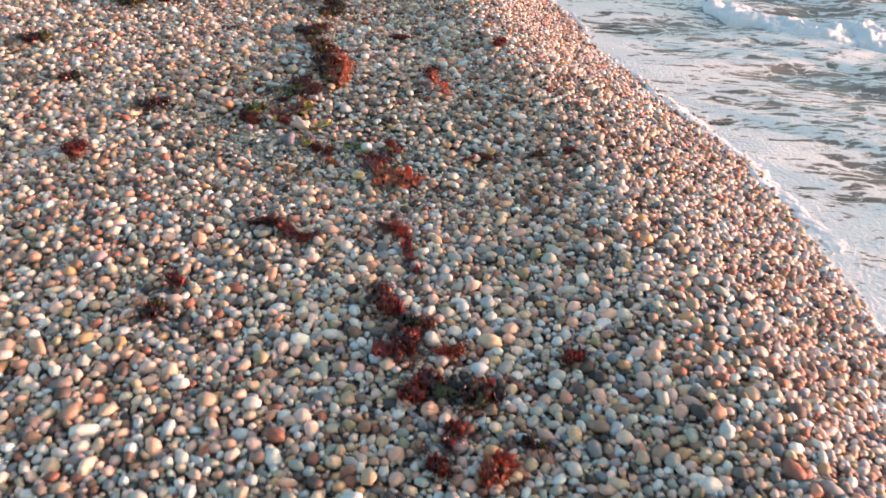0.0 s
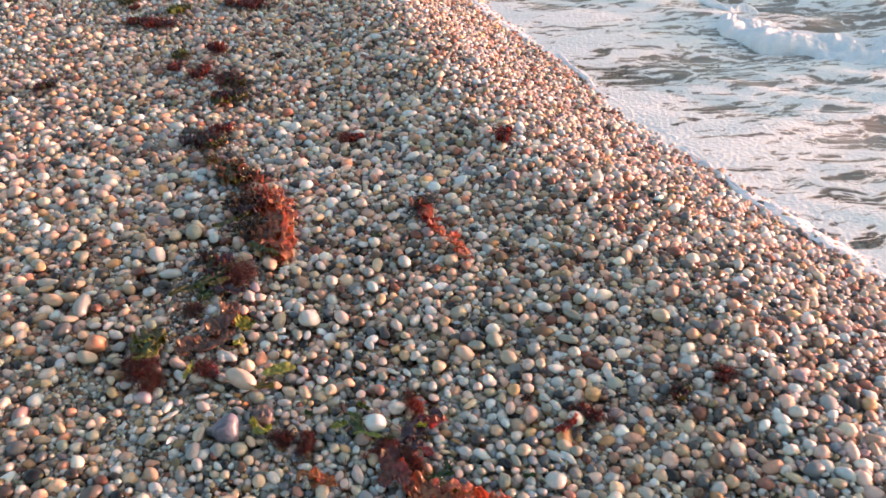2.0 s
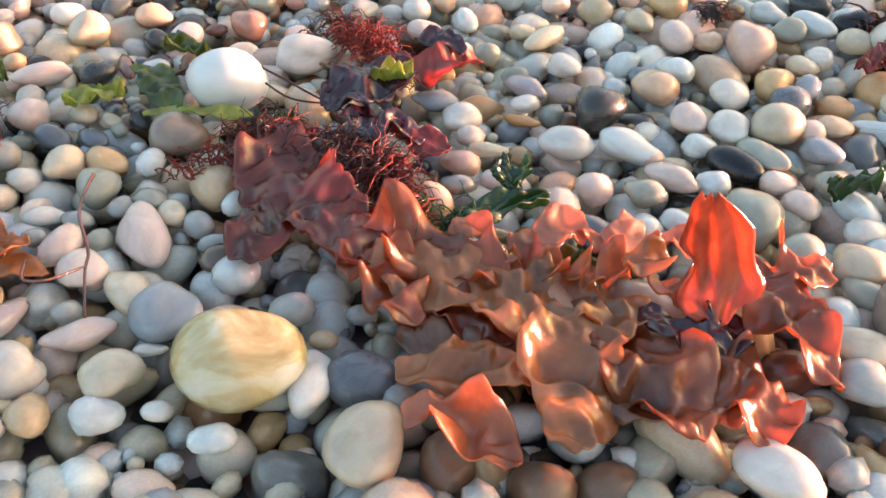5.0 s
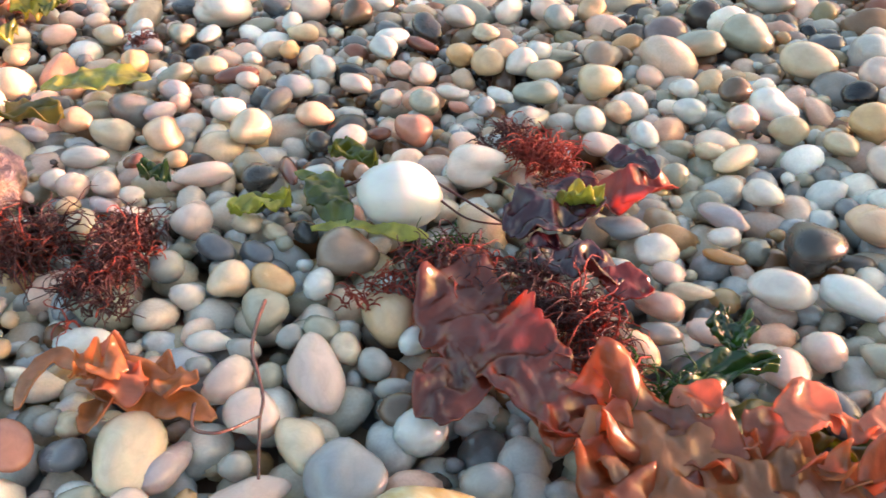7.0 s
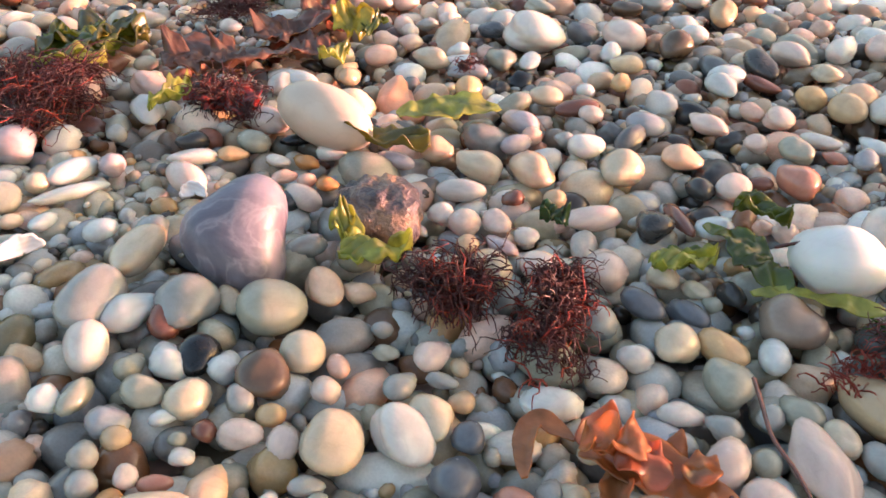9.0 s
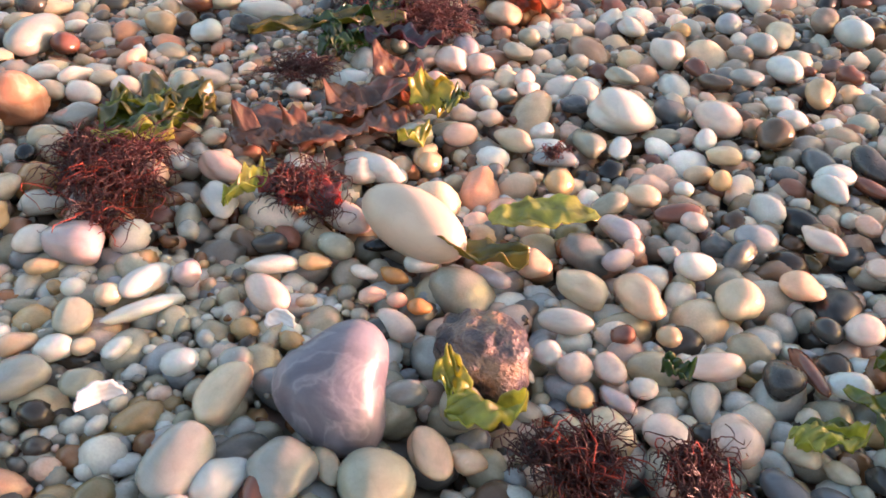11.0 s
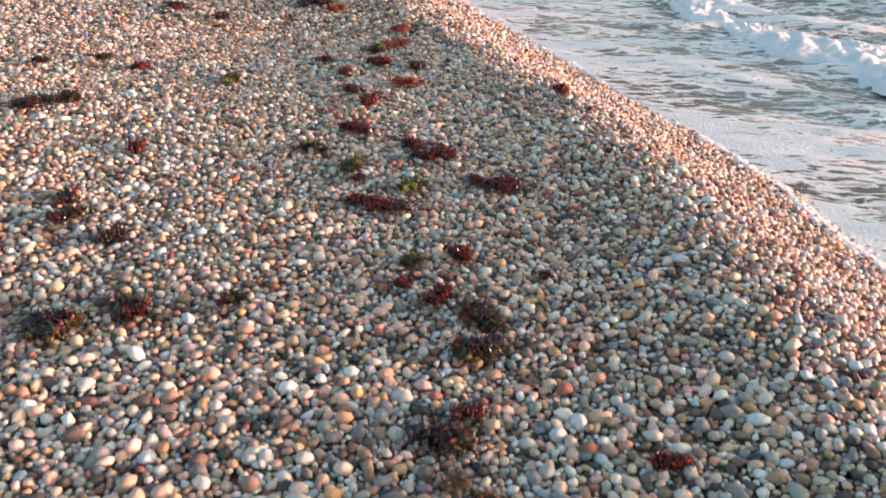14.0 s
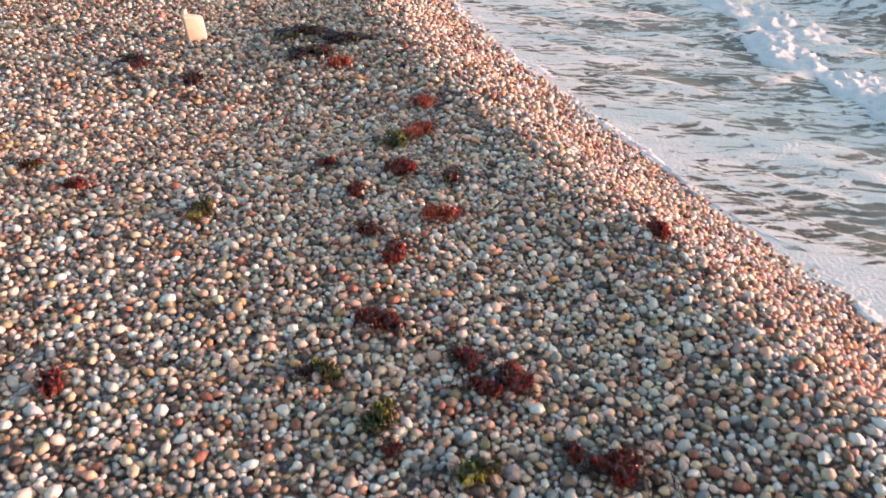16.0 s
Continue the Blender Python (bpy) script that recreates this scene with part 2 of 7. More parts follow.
COLOURS = {kind: tuple(min(0.82, c * (sum(colour) / 1.30) ** 0.55) for c in colour) for kind, colour in STONE_COLOURS.items()}
WORDS = {
    "white": "smooth white quartz pebble", "cream": "smooth cream-coloured pebble", "pink": "smooth pink pebble", "blush": "smooth pale pinkish-white pebble",
    "tan": "smooth tan pebble", "rust": "rust-orange pebble", "brown_red": "dark red-brown pebble", "grey": "smooth light grey pebble", "blue_grey": "smooth blue-grey pebble",
    "dark_grey": "dark grey pebble", "black": "black glossy pebble", "olive_grey": "pale olive-grey pebble", "straw": "straw-yellow pebble", "lilac_grey": "lilac-grey pebble",
    "brown": "rough brown pebble", "slate": "dark slate-blue pebble", "ice_white": "cool white translucent pebble", "apricot": "apricot-coloured pebble", "amber": "amber-yellow pebble",
    "brick_red": "brick-red pebble", "taupe": "brownish-grey pebble",
}


def pebble_material(name, colour, vein=None, amount=0.25, scale=1.6, rough=(0.22, 0.5), bump=0.04, unit=1.0):
    """One kind of stone, each a little lighter or darker, with soft clouds, faint bands and fine specks."""
    m, n, k, bsdf = material(name)
    pick = n.new("ShaderNodeObjectInfo").outputs["Random"]
    many = n.new("ShaderNodeMath"); many.operation = "MULTIPLY"; many.inputs[1].default_value = 53.7
    k.new(pick, many.inputs[0])
    where = n.new("ShaderNodeTexCoord").outputs["Object"]
    shift = n.new("ShaderNodeVectorMath"); shift.operation = "ADD"
    k.new(where, shift.inputs[0]); k.new(many.outputs[0], shift.inputs[1])
    cloud = n.new("ShaderNodeTexNoise"); cloud.inputs["Scale"].default_value = scale / unit; cloud.inputs["Detail"].default_value = 5; cloud.inputs["Distortion"].default_value = 0.5
    k.new(shift.outputs[0], cloud.inputs["Vector"])
    fine = n.new("ShaderNodeTexNoise"); fine.inputs["Scale"].default_value = 26 / unit; fine.inputs["Detail"].default_value = 3
    k.new(shift.outputs[0], fine.inputs["Vector"])
    low, high = tuple(c * 0.85 for c in colour), tuple(min(c * 1.10, 0.85) for c in colour)
    ramp = n.new("ShaderNodeValToRGB")
    ramp.color_ramp.elements[0].color, ramp.color_ramp.elements[1].color = (*low, 1), (*high, 1)
    ramp.color_ramp.elements[0].position, ramp.color_ramp.elements[1].position = 0.25, 0.68
    k.new(cloud.outputs[0], ramp.inputs[0])
    colour_out = ramp.outputs[0]
    lines = n.new("ShaderNodeTexNoise"); lines.inputs["Scale"].default_value = 0.9 / unit; lines.inputs["Detail"].default_value = 4; lines.inputs["Distortion"].default_value = 0.5
    k.new(shift.outputs[0], lines.inputs["Vector"])
    band = n.new("ShaderNodeMath"); band.operation = "SUBTRACT"; band.inputs[1].default_value = 0.5
    k.new(lines.outputs[0], band.inputs[0])
    wide = n.new("ShaderNodeMath"); wide.operation = "ABSOLUTE"
    k.new(band.outputs[0], wide.inputs[0])
    edge = n.new("ShaderNodeMapRange"); edge.inputs["From Min"].default_value = 0.0; edge.inputs["From Max"].default_value = 0.035
    edge.inputs["To Min"].default_value = amount if vein else 0.10; edge.inputs["To Max"].default_value = 0.0
    k.new(wide.outputs[0], edge.inputs[0])
    mix = n.new("ShaderNodeMix"); mix.data_type = "RGBA"
    mix.inputs["B"].default_value = (*(vein or tuple(c * 0.45 for c in colour)), 1)
    k.new(edge.outputs[0], mix.inputs["Factor"]); k.new(colour_out, mix.inputs["A"])
    speck = n.new("ShaderNodeMapRange"); speck.inputs["From Min"].default_value = 0.3; speck.inputs["From Max"].default_value = 0.7
    speck.inputs["To Min"].default_value = 0.965; speck.inputs["To Max"].default_value = 1.03
    k.new(fine.outputs[0], speck.inputs[0])
    own = n.new("ShaderNodeMapRange"); own.inputs["To Min"].default_value = 0.84; own.inputs["To Max"].default_value = 1.1
    k.new(pick, own.inputs[0])
    gain = n.new("ShaderNodeMath"); gain.operation = "MULTIPLY"
    k.new(speck.outputs[0], gain.inputs[0]); k.new(own.outputs[0], gain.inputs[1])
    out = n.new("ShaderNodeVectorMath"); out.operation = "SCALE"
    k.new(mix.outputs["Result"], out.inputs[0]); k.new(gain.outputs[0], out.inputs["Scale"])
    k.new(out.outputs[0], bsdf.inputs["Base Color"])
    gloss = n.new("ShaderNodeMapRange"); gloss.inputs["From Min"].default_value = 0.3; gloss.inputs["From Max"].default_value = 0.7
    gloss.inputs["To Min"].default_value, gloss.inputs["To Max"].default_value = rough
    k.new(cloud.outputs[0], gloss.inputs[0]); k.new(gloss.outputs[0], bsdf.inputs["Roughness"])
    bsdf.inputs["Subsurface Weight"].default_value = 0.6 if min(colour) > 0.25 else 0.25
    bsdf.inputs["Subsurface Radius"].default_value = (1.0, 0.58, 0.40)
    bsdf.inputs["Subsurface Scale"].default_value = 0.009
    relief = n.new("ShaderNodeBump"); relief.inputs["Strength"].default_value = bump; relief.inputs["Distance"].default_value = 0.05 * unit
    k.new(fine.outputs[0], relief.inputs["Height"]); k.new(relief.outputs[0], bsdf.inputs["Normal"])
    return m


KINDS = {name: pebble_material("stone_" + name, colour, rough=(0.16, 0.42) if name in ("black", "slate", "dark_grey") else (0.09, 0.27)) for name, colour in COLOURS.items()}
KEEP_CLEAR = []  # x, y, half length, half width, heading: where a pebble of its own lies
ROUND, ROUND_SMALL = ball(22, 15), ball(13, 9)
SHAPES = {}


def stone_mesh(kind, seed, amount):
    key = (kind, seed, amount)
    if key not in SHAPES:
        v = worn(ROUND[0], 300 + seed, amount)
        v = v / np.abs(v).max(0)
        SHAPES[key] = raw_mesh("pebble", v, ROUND[1], KINDS[kind])
    return SHAPES[key]


COUNT, SMALL, LITTLE = [0], 118, {}


def pebble(x, y, a, b, c, heading, kind, amount=0.13, words="", sit=0.0):
    """A pebble of half axes a, b, c in millimetres that lies on the shingle."""
    COUNT[0] += 1
    rng = random.Random(COUNT[0])
    if a * b < SMALL:
        a, b, c = a / 1000, b / 1000, c / 1000
        m = pose(x, y, 0.004 + 0.5 * c + float(height(x, y)), rng.uniform(-8, 8), rng.uniform(-8, 8), heading) @ Matrix.Diagonal((a, b, c, 1))
        v = worn(ROUND_SMALL[0], 300 + rng.randrange(5), amount)
        LITTLE.setdefault(kind, []).append((v / np.abs(v).max(0)) @ np.array(m.to_3x3()).T + np.array(m.translation))
        KEEP_CLEAR.append((x, y, a, b, radians(heading)))
        return None
    ob = new("pebble", stone_mesh(kind, rng.randrange(5), amount))
    a, b, c = a / 1000, b / 1000, c / 1000
    z = 0.004 + 0.5 * c + float(height(x, y)) + sit
    ob.matrix_world = pose(x, y, z, rng.uniform(-8, 8), rng.uniform(-8, 8), heading + rng.choice((0, 180))) @ Matrix.Diagonal((a, b, c, 1))
    KEEP_CLEAR.append((x, y, a, b, radians(heading)))
    size = "large " if a > 0.024 else "small " if a < 0.010 else ""
    shape = ", long and oval" if a > 1.5 * b else ", nearly round" if a < 1.15 * b else ""
    return tagged(ob, words or size + WORDS[kind] + shape + ", among the shingle", "pebble", "single pebbles on the beach")


def shaped_stone(x, y, z, heading, profile, kind, words, tilt=(0, 0), bulge=2.4, amount=0.05, crag=0.0):
    """A larger stone: an outline given by a radius for each direction, blown up to a thick rounded body, in metres."""
    v, t = ball(40, 24)
    v = v.copy()
    ang = np.arctan2(v[:, 1], v[:, 0]) % (2 * np.pi)
    corners = np.linspace(0, 2 * np.pi, len(profile[0]) + 1)
    rad = np.interp(ang, corners, [*profile[0], profile[0][0]])
    for _ in range(2):
        rad = 0.5 * rad + 0.25 * (np.interp((ang + 0.25) % (2 * np.pi), corners, [*profile[0], profile[0][0]]) + np.interp((ang - 0.25) % (2 * np.pi), corners, [*profile[0], profile[0][0]]))
    flat = np.hypot(v[:, 0], v[:, 1])
    squash = np.sign(v[:, 2]) * (1 - flat**bulge) ** (1 / bulge)
    w = worn(v, 77, amount)
    k = np.linalg.norm(w, axis=1) / np.maximum(np.linalg.norm(v, axis=1), 1e-6)
    if crag:
        k = k + crag * np.array([noise.fractal(Vector(p) * 2.6, 1.0, 2.0, 4) for p in v])
    out = np.stack([v[:, 0] * rad * k, v[:, 1] * rad * k, np.clip(squash, -1, 1) * profile[1] * k], -1)
    mesh = raw_mesh("pebble", out, t, KINDS[kind])
    ob = new("pebble", mesh)
    ob.matrix_world = pose(x, y, z, tilt[0], tilt[1], heading)
    r = max(profile[0])
    KEEP_CLEAR.append((x, y, r * 0.9, r * 0.8, 0.0))
    return tagged(ob, words, "pebble", "single pebbles on the beach")


def big_stone_material(name, dark, light, vein, scale, amount, rough, bump, width=0.05, third=None):
    """A larger stone's own look, in metres."""
    m, n, k, bsdf = material(name)
    where = n.new("ShaderNodeTexCoord").outputs["Object"]
    cloud = n.new("ShaderNodeTexNoise"); cloud.inputs["Scale"].default_value = scale; cloud.inputs["Detail"].default_value = 6; cloud.inputs["Distortion"].default_value = 0.6
    k.new(where, cloud.inputs["Vector"])
    ramp = n.new("ShaderNodeValToRGB")
    ramp.color_ramp.elements[0].color, ramp.color_ramp.elements[1].color = (*dark, 1), (*light, 1)
    ramp.color_ramp.elements[0].position, ramp.color_ramp.elements[1].position = 0.36, 0.64
    if third:
        e = ramp.color_ramp.elements.new(0.5); e.color = (*third, 1)
    k.new(cloud.outputs[0], ramp.inputs[0])
    lines = n.new("ShaderNodeTexNoise"); lines.inputs["Scale"].default_value = scale * 1.1; lines.inputs["Detail"].default_value = 5; lines.inputs["Distortion"].default_value = 0.5
    k.new(where, lines.inputs["Vector"])
    band = n.new("ShaderNodeMath"); band.operation = "SUBTRACT"; band.inputs[1].default_value = 0.5
    k.new(lines.outputs[0], band.inputs[0])
    wide = n.new("ShaderNodeMath"); wide.operation = "ABSOLUTE"
    k.new(band.outputs[0], wide.inputs[0])
    edge = n.new("ShaderNodeMapRange"); edge.inputs["From Max"].default_value = width; edge.inputs["To Min"].default_value = amount; edge.inputs["To Max"].default_value = 0
    k.new(wide.outputs[0], edge.inputs[0])
    mix = n.new("ShaderNodeMix"); mix.data_type = "RGBA"; mix.inputs["B"].default_value = (*vein, 1)
    k.new(edge.outputs[0], mix.inputs["Factor"]); k.new(ramp.outputs[0], mix.inputs["A"]); k.new(mix.outputs["Result"], bsdf.inputs["Base Color"])
    bsdf.inputs["Roughness"].default_value = rough
    bsdf.inputs["Subsurface Weight"].default_value = 0.5 if min(light) > 0.45 else 0.1
    bsdf.inputs["Subsurface Radius"].default_value = (1.0, 0.58, 0.40)
    bsdf.inputs["Subsurface Scale"].default_value = 0.010
    fine = n.new("ShaderNodeTexNoise"); fine.inputs["Scale"].default_value = scale * 9; fine.inputs["Detail"].default_value = 4
    k.new(where, fine.inputs["Vector"])
    relief = n.new("ShaderNodeBump"); relief.inputs["Strength"].default_value = bump; relief.inputs["Distance"].default_value = 0.002
    k.new(fine.outputs[0], relief.inputs["Height"]); k.new(relief.outputs[0], bsdf.inputs["Normal"])
    return m


KINDS["veined"] = big_stone_material("stone_veined_lilac", (0.095, 0.090, 0.118), (0.20, 0.190, 0.225), (0.40, 0.38, 0.40), 38, 0.28, 0.40, 0.12, 0.04)
KINDS["rough"] = big_stone_material("stone_rough_mottled", (0.035, 0.03, 0.04), (0.26, 0.16, 0.10), (0.36, 0.27, 0.21), 60, 0.45, 0.3, 0.9, third=(0.10, 0.075, 0.08))
KINDS["marble"] = big_stone_material("stone_white_marble", (0.60, 0.61, 0.58), (0.69, 0.69, 0.66), (0.55, 0.56, 0.53), 0.9, 0.3, 0.28, 0.0, 0.02)
KINDS["egg"] = big_stone_material("stone_egg", (0.50, 0.40, 0.31), (0.58, 0.48, 0.38), (0.46, 0.36, 0.27), 1.3, 0.3, 0.36, 0.0, 0.02)
KINDS["yellow_quartz"] = big_stone_material("stone_yellow_quartz", (0.36, 0.26, 0.10), (0.66, 0.63, 0.50), (0.44, 0.26, 0.08), 0.85, 0.4, 0.16, 0.0, 0.05, third=(0.54, 0.47, 0.27))
KINDS["red_clay"] = big_stone_material("stone_red", (0.42, 0.17, 0.09), (0.58, 0.29, 0.18), (0.62, 0.40, 0.30), 1.3, 0.4, 0.5, 0.0)


pebble(-0.391, 3.112, 13, 13, 9, 14, "white")
pebble(-0.422, 2.972, 18, 10, 8, 134, "blush")
pebble(-0.426, 3.000, 16, 7, 5, 13, "white")
pebble(-0.473, 3.065, 22, 11, 8, 123, "white")
pebble(-0.483, 3.104, 22, 11, 9, 144, "pink")
pebble(-0.393, 3.054, 21, 11, 9, 146, "blush")
pebble(-0.394, 3.022, 13, 9, 7, 151, "olive_grey")
pebble(-0.403, 3.005, 10, 7, 5, 18, "amber")
pebble(-0.357, 2.996, 10, 6, 5, 152, "rust")
pebble(-0.368, 3.028, 11, 5, 4, 14, "black")
pebble(-0.344, 3.010, 11, 7, 5, 11, "white")
pebble(-0.432, 3.021, 11, 8, 6, 20, "dark_grey")
pebble(-0.482, 2.953, 24, 6, 4, 47, "ice_white")
pebble(-0.487, 2.977, 19, 9, 7, 65, "ice_white")
pebble(-0.449, 2.914, 10, 8, 5, 27, "ice_white")
pebble(-0.423, 2.892, 20, 11, 9, 75, "cream")
pebble(-0.536, 3.255, 18, 14, 9, 21, "grey")
pebble(-0.553, 3.249, 14, 13, 9, 113, "ice_white")
pebble(-0.527, 3.093, 17, 11, 10, 143, "pink")
pebble(-0.462, 3.248, 10, 9, 6, 16, "white")
pebble(-0.481, 3.029, 8, 7, 6, 115, "grey")
pebble(-0.352, 2.952, 14, 8, 7, 141, "blush")
pebble(-0.359, 2.948, 8, 8, 5, 15, "dark_grey")
pebble(-0.341, 2.970, 7, 6, 4, 12, "rust")
pebble(-0.353, 2.975, 6, 6, 4, 103, "pink")
pebble(-0.367, 2.978, 8, 6, 4, 15, "pink")
pebble(-0.374, 2.998, 10, 5, 4, 149, "white")
pebble(-0.342, 2.902, 11, 9, 6, 14, "grey")
pebble(-0.424, 2.918, 9, 8, 6, 24, "grey")
pebble(-0.210, 3.220, 29, 23, 17, 131, "white")
pebble(-0.138, 3.221, 27, 16, 13, 108, "blush")
pebble(-0.328, 3.178, 14, 12, 8, 7, "pink")
pebble(-0.290, 3.174, 20, 11, 9, 129, "cream")
pebble(-0.310, 3.239, 10, 8, 7, 95, "white")
pebble(-0.277, 3.273, 11, 11, 7, 92, "white")
pebble(-0.237, 3.176, 22, 12, 8, 102, "olive_grey")
pebble(-0.216, 3.171, 16, 9, 6, 81, "ice_white")
pebble(-0.261, 3.150, 17, 8, 6, 166, "blue_grey")
pebble(-0.261, 3.110, 13, 10, 10, 92, "amber")
pebble(-0.265, 3.088, 9, 7, 5, 2, "white")
pebble(-0.230, 3.088, 14, 9, 7, 30, "olive_grey")
pebble(-0.209, 3.102, 13, 10, 7, 177, "cream")
pebble(-0.190, 3.082, 17, 9, 6, 9, "brown_red")
pebble(-0.181, 3.073, 10, 8, 6, 130, "blush")
pebble(-0.179, 3.116, 7, 7, 5, 84, "ice_white")
pebble(-0.154, 3.126, 9, 8, 7, 82, "amber")
pebble(-0.144, 3.165, 13, 10, 7, 171, "straw")
pebble(-0.153, 3.187, 11, 9, 8, 82, "ice_white")
pebble(-0.147, 3.052, 14, 11, 8, 170, "blue_grey")
pebble(-0.227, 3.056, 18, 9, 8, 125, "lilac_grey")
pebble(-0.281, 3.014, 11, 11, 8, 4, "apricot")
pebble(-0.255, 2.993, 17, 12, 9, 137, "cream")
pebble(-0.224, 2.988, 21, 12, 10, 111, "apricot")
pebble(-0.173, 2.986, 16, 13, 12, 81, "cream")
pebble(-0.264, 2.963, 16, 8, 6, 164, "white")
pebble(-0.236, 2.956, 7, 7, 5, 179, "brown_red")
pebble(-0.214, 2.957, 7, 7, 5, 176, "tan")
pebble(-0.196, 2.934, 17, 9, 7, 17, "blush")
pebble(-0.263, 2.927, 11, 9, 8, 93, "blush")
pebble(-0.275, 2.936, 9, 8, 6, 94, "white")
pebble(-0.246, 2.927, 11, 8, 7, 111, "blush")
pebble(-0.287, 2.923, 8, 4, 3, 128, "blush")
pebble(-0.231, 2.916, 7, 7, 5, 178, "white")
pebble(-0.196, 2.884, 16, 11, 9, 100, "blush")
pebble(-0.250, 2.884, 16, 10, 8, 110, "cream")
pebble(-0.225, 2.885, 12, 10, 7, 148, "blush")
pebble(-0.268, 2.886, 9, 8, 6, 4, "olive_grey")
pebble(-0.262, 2.907, 7, 7, 5, 93, "tan")
pebble(-0.244, 2.907, 11, 6, 4, 141, "lilac_grey")
pebble(-0.315, 2.895, 13, 11, 9, 101, "olive_grey")
pebble(-0.305, 3.002, 15, 6, 5, 144, "lilac_grey")
pebble(-0.201, 3.034, 7, 7, 5, 175, "grey")
pebble(-0.189, 3.020, 12, 11, 8, 174, "white")
pebble(-0.231, 3.025, 12, 7, 6, 38, "lilac_grey")
pebble(-0.221, 3.038, 8, 7, 6, 87, "pink")
pebble(-0.165, 2.927, 12, 11, 8, 79, "dark_grey")
pebble(-0.348, 3.133, 12, 9, 7, 84, "tan")
pebble(-0.135, 3.005, 13, 12, 8, 168, "apricot")
pebble(-0.108, 3.054, 18, 9, 7, 122, "blush")
pebble(-0.076, 2.975, 14, 12, 9, 118, "brick_red")
pebble(-0.046, 2.916, 19, 14, 13, 20, "white")
pebble(-0.101, 3.196, 17, 14, 12, 78, "brown")
pebble(-0.079, 3.229, 12, 12, 8, 77, "ice_white")
pebble(-0.048, 3.152, 21, 12, 10, 102, "dark_grey")
pebble(-0.084, 3.119, 16, 10, 8, 119, "ice_white")
pebble(-0.055, 3.123, 16, 7, 5, 139, "brown_red")
pebble(-0.020, 3.176, 27, 12, 10, 102, "blush")
pebble(-0.030, 3.094, 13, 11, 9, 70, "amber")
pebble(-0.014, 3.070, 15, 12, 10, 110, "tan")
pebble(0.009, 3.066, 15, 12, 11, 65, "white")
pebble(0.021, 3.053, 14, 11, 8, 154, "cream")
pebble(0.039, 3.083, 16, 7, 5, 178, "olive_grey")
pebble(-0.004, 3.139, 11, 10, 7, 159, "cream")
pebble(-0.075, 3.074, 10, 8, 6, 113, "pink")
pebble(-0.062, 3.060, 13, 10, 8, 100, "blush")
pebble(-0.065, 3.013, 14, 10, 8, 105, "olive_grey")
pebble(-0.085, 3.026, 9, 8, 6, 73, "blush")
pebble(-0.045, 3.029, 15, 6, 5, 133, "white")
pebble(0.009, 3.017, 17, 11, 8, 153, "olive_grey")
pebble(-0.015, 3.020, 14, 7, 5, 118, "ice_white")
pebble(-0.029, 3.002, 9, 8, 6, 66, "blue_grey")
pebble(-0.006, 2.974, 15, 10, 9, 38, "grey")
pebble(-0.044, 3.007, 9, 6, 4, 134, "brick_red")
pebble(-0.132, 2.967, 10, 9, 7, 76, "dark_grey")
pebble(-0.115, 2.967, 11, 11, 8, 74, "blush")
pebble(-0.097, 2.976, 8, 6, 4, 162, "brown_red")
pebble(-0.133, 2.925, 11, 9, 6, 165, "ice_white")
pebble(-0.099, 2.921, 8, 7, 6, 70, "blush")
pebble(-0.108, 2.927, 6, 6, 4, 162, "pink")
pebble(0.052, 3.186, 14, 12, 10, 66, "blush")
pebble(0.057, 3.156, 15, 13, 11, 65, "grey")
pebble(0.088, 3.173, 15, 12, 10, 63, "tan")
pebble(-0.420, 2.816, 16, 10, 8, 113, "white")
pebble(-0.383, 2.809, 12, 8, 7, 131, "ice_white")
pebble(-0.369, 2.789, 11, 9, 6, 66, "cream")
pebble(-0.430, 2.849, 20, 15, 12, 82, "grey")
pebble(-0.411, 2.842, 14, 11, 8, 56, "ice_white")
pebble(-0.386, 2.848, 17, 15, 12, 113, "grey")
pebble(-0.394, 2.836, 11, 8, 7, 115, "brown_red")
pebble(-0.370, 2.856, 11, 6, 4, 120, "cream")
pebble(-0.346, 2.845, 17, 17, 12, 17, "olive_grey")
pebble(-0.328, 2.865, 17, 9, 7, 116, "apricot")
pebble(-0.329, 2.816, 12, 10, 8, 117, "cream")
pebble(-0.342, 2.801, 13, 12, 9, 109, "brown")
pebble(-0.372, 2.814, 12, 10, 8, 113, "black")
pebble(-0.360, 2.808, 10, 7, 6, 100, "ice_white")
pebble(-0.350, 2.789, 8, 6, 5, 126, "grey")
pebble(-0.336, 2.782, 6, 6, 4, 19, "amber")
pebble(-0.311, 2.764, 15, 13, 10, 105, "cream")
pebble(-0.317, 2.796, 8, 6, 5, 124, "blush")
pebble(-0.314, 2.812, 8, 5, 4, 112, "pink")
pebble(-0.311, 2.863, 9, 7, 5, 169, "apricot")
pebble(-0.345, 2.770, 9, 7, 5, 179, "blush")
pebble(-0.329, 2.766, 8, 7, 5, 109, "blush")
pebble(-0.364, 2.727, 16, 13, 9, 3, "cream")
pebble(-0.327, 2.721, 18, 12, 8, 22, "cream")
pebble(-0.350, 2.741, 12, 8, 6, 95, "apricot")
pebble(-0.388, 2.791, 11, 8, 6, 148, "olive_grey")
pebble(-0.414, 2.788, 11, 6, 5, 83, "olive_grey")
pebble(-0.425, 2.786, 8, 7, 5, 123, "ice_white")
pebble(-0.399, 2.807, 8, 6, 5, 81, "olive_grey")
pebble(-0.397, 2.775, 9, 8, 5, 30, "blue_grey")
pebble(-0.390, 2.767, 6, 6, 4, 30, "tan")
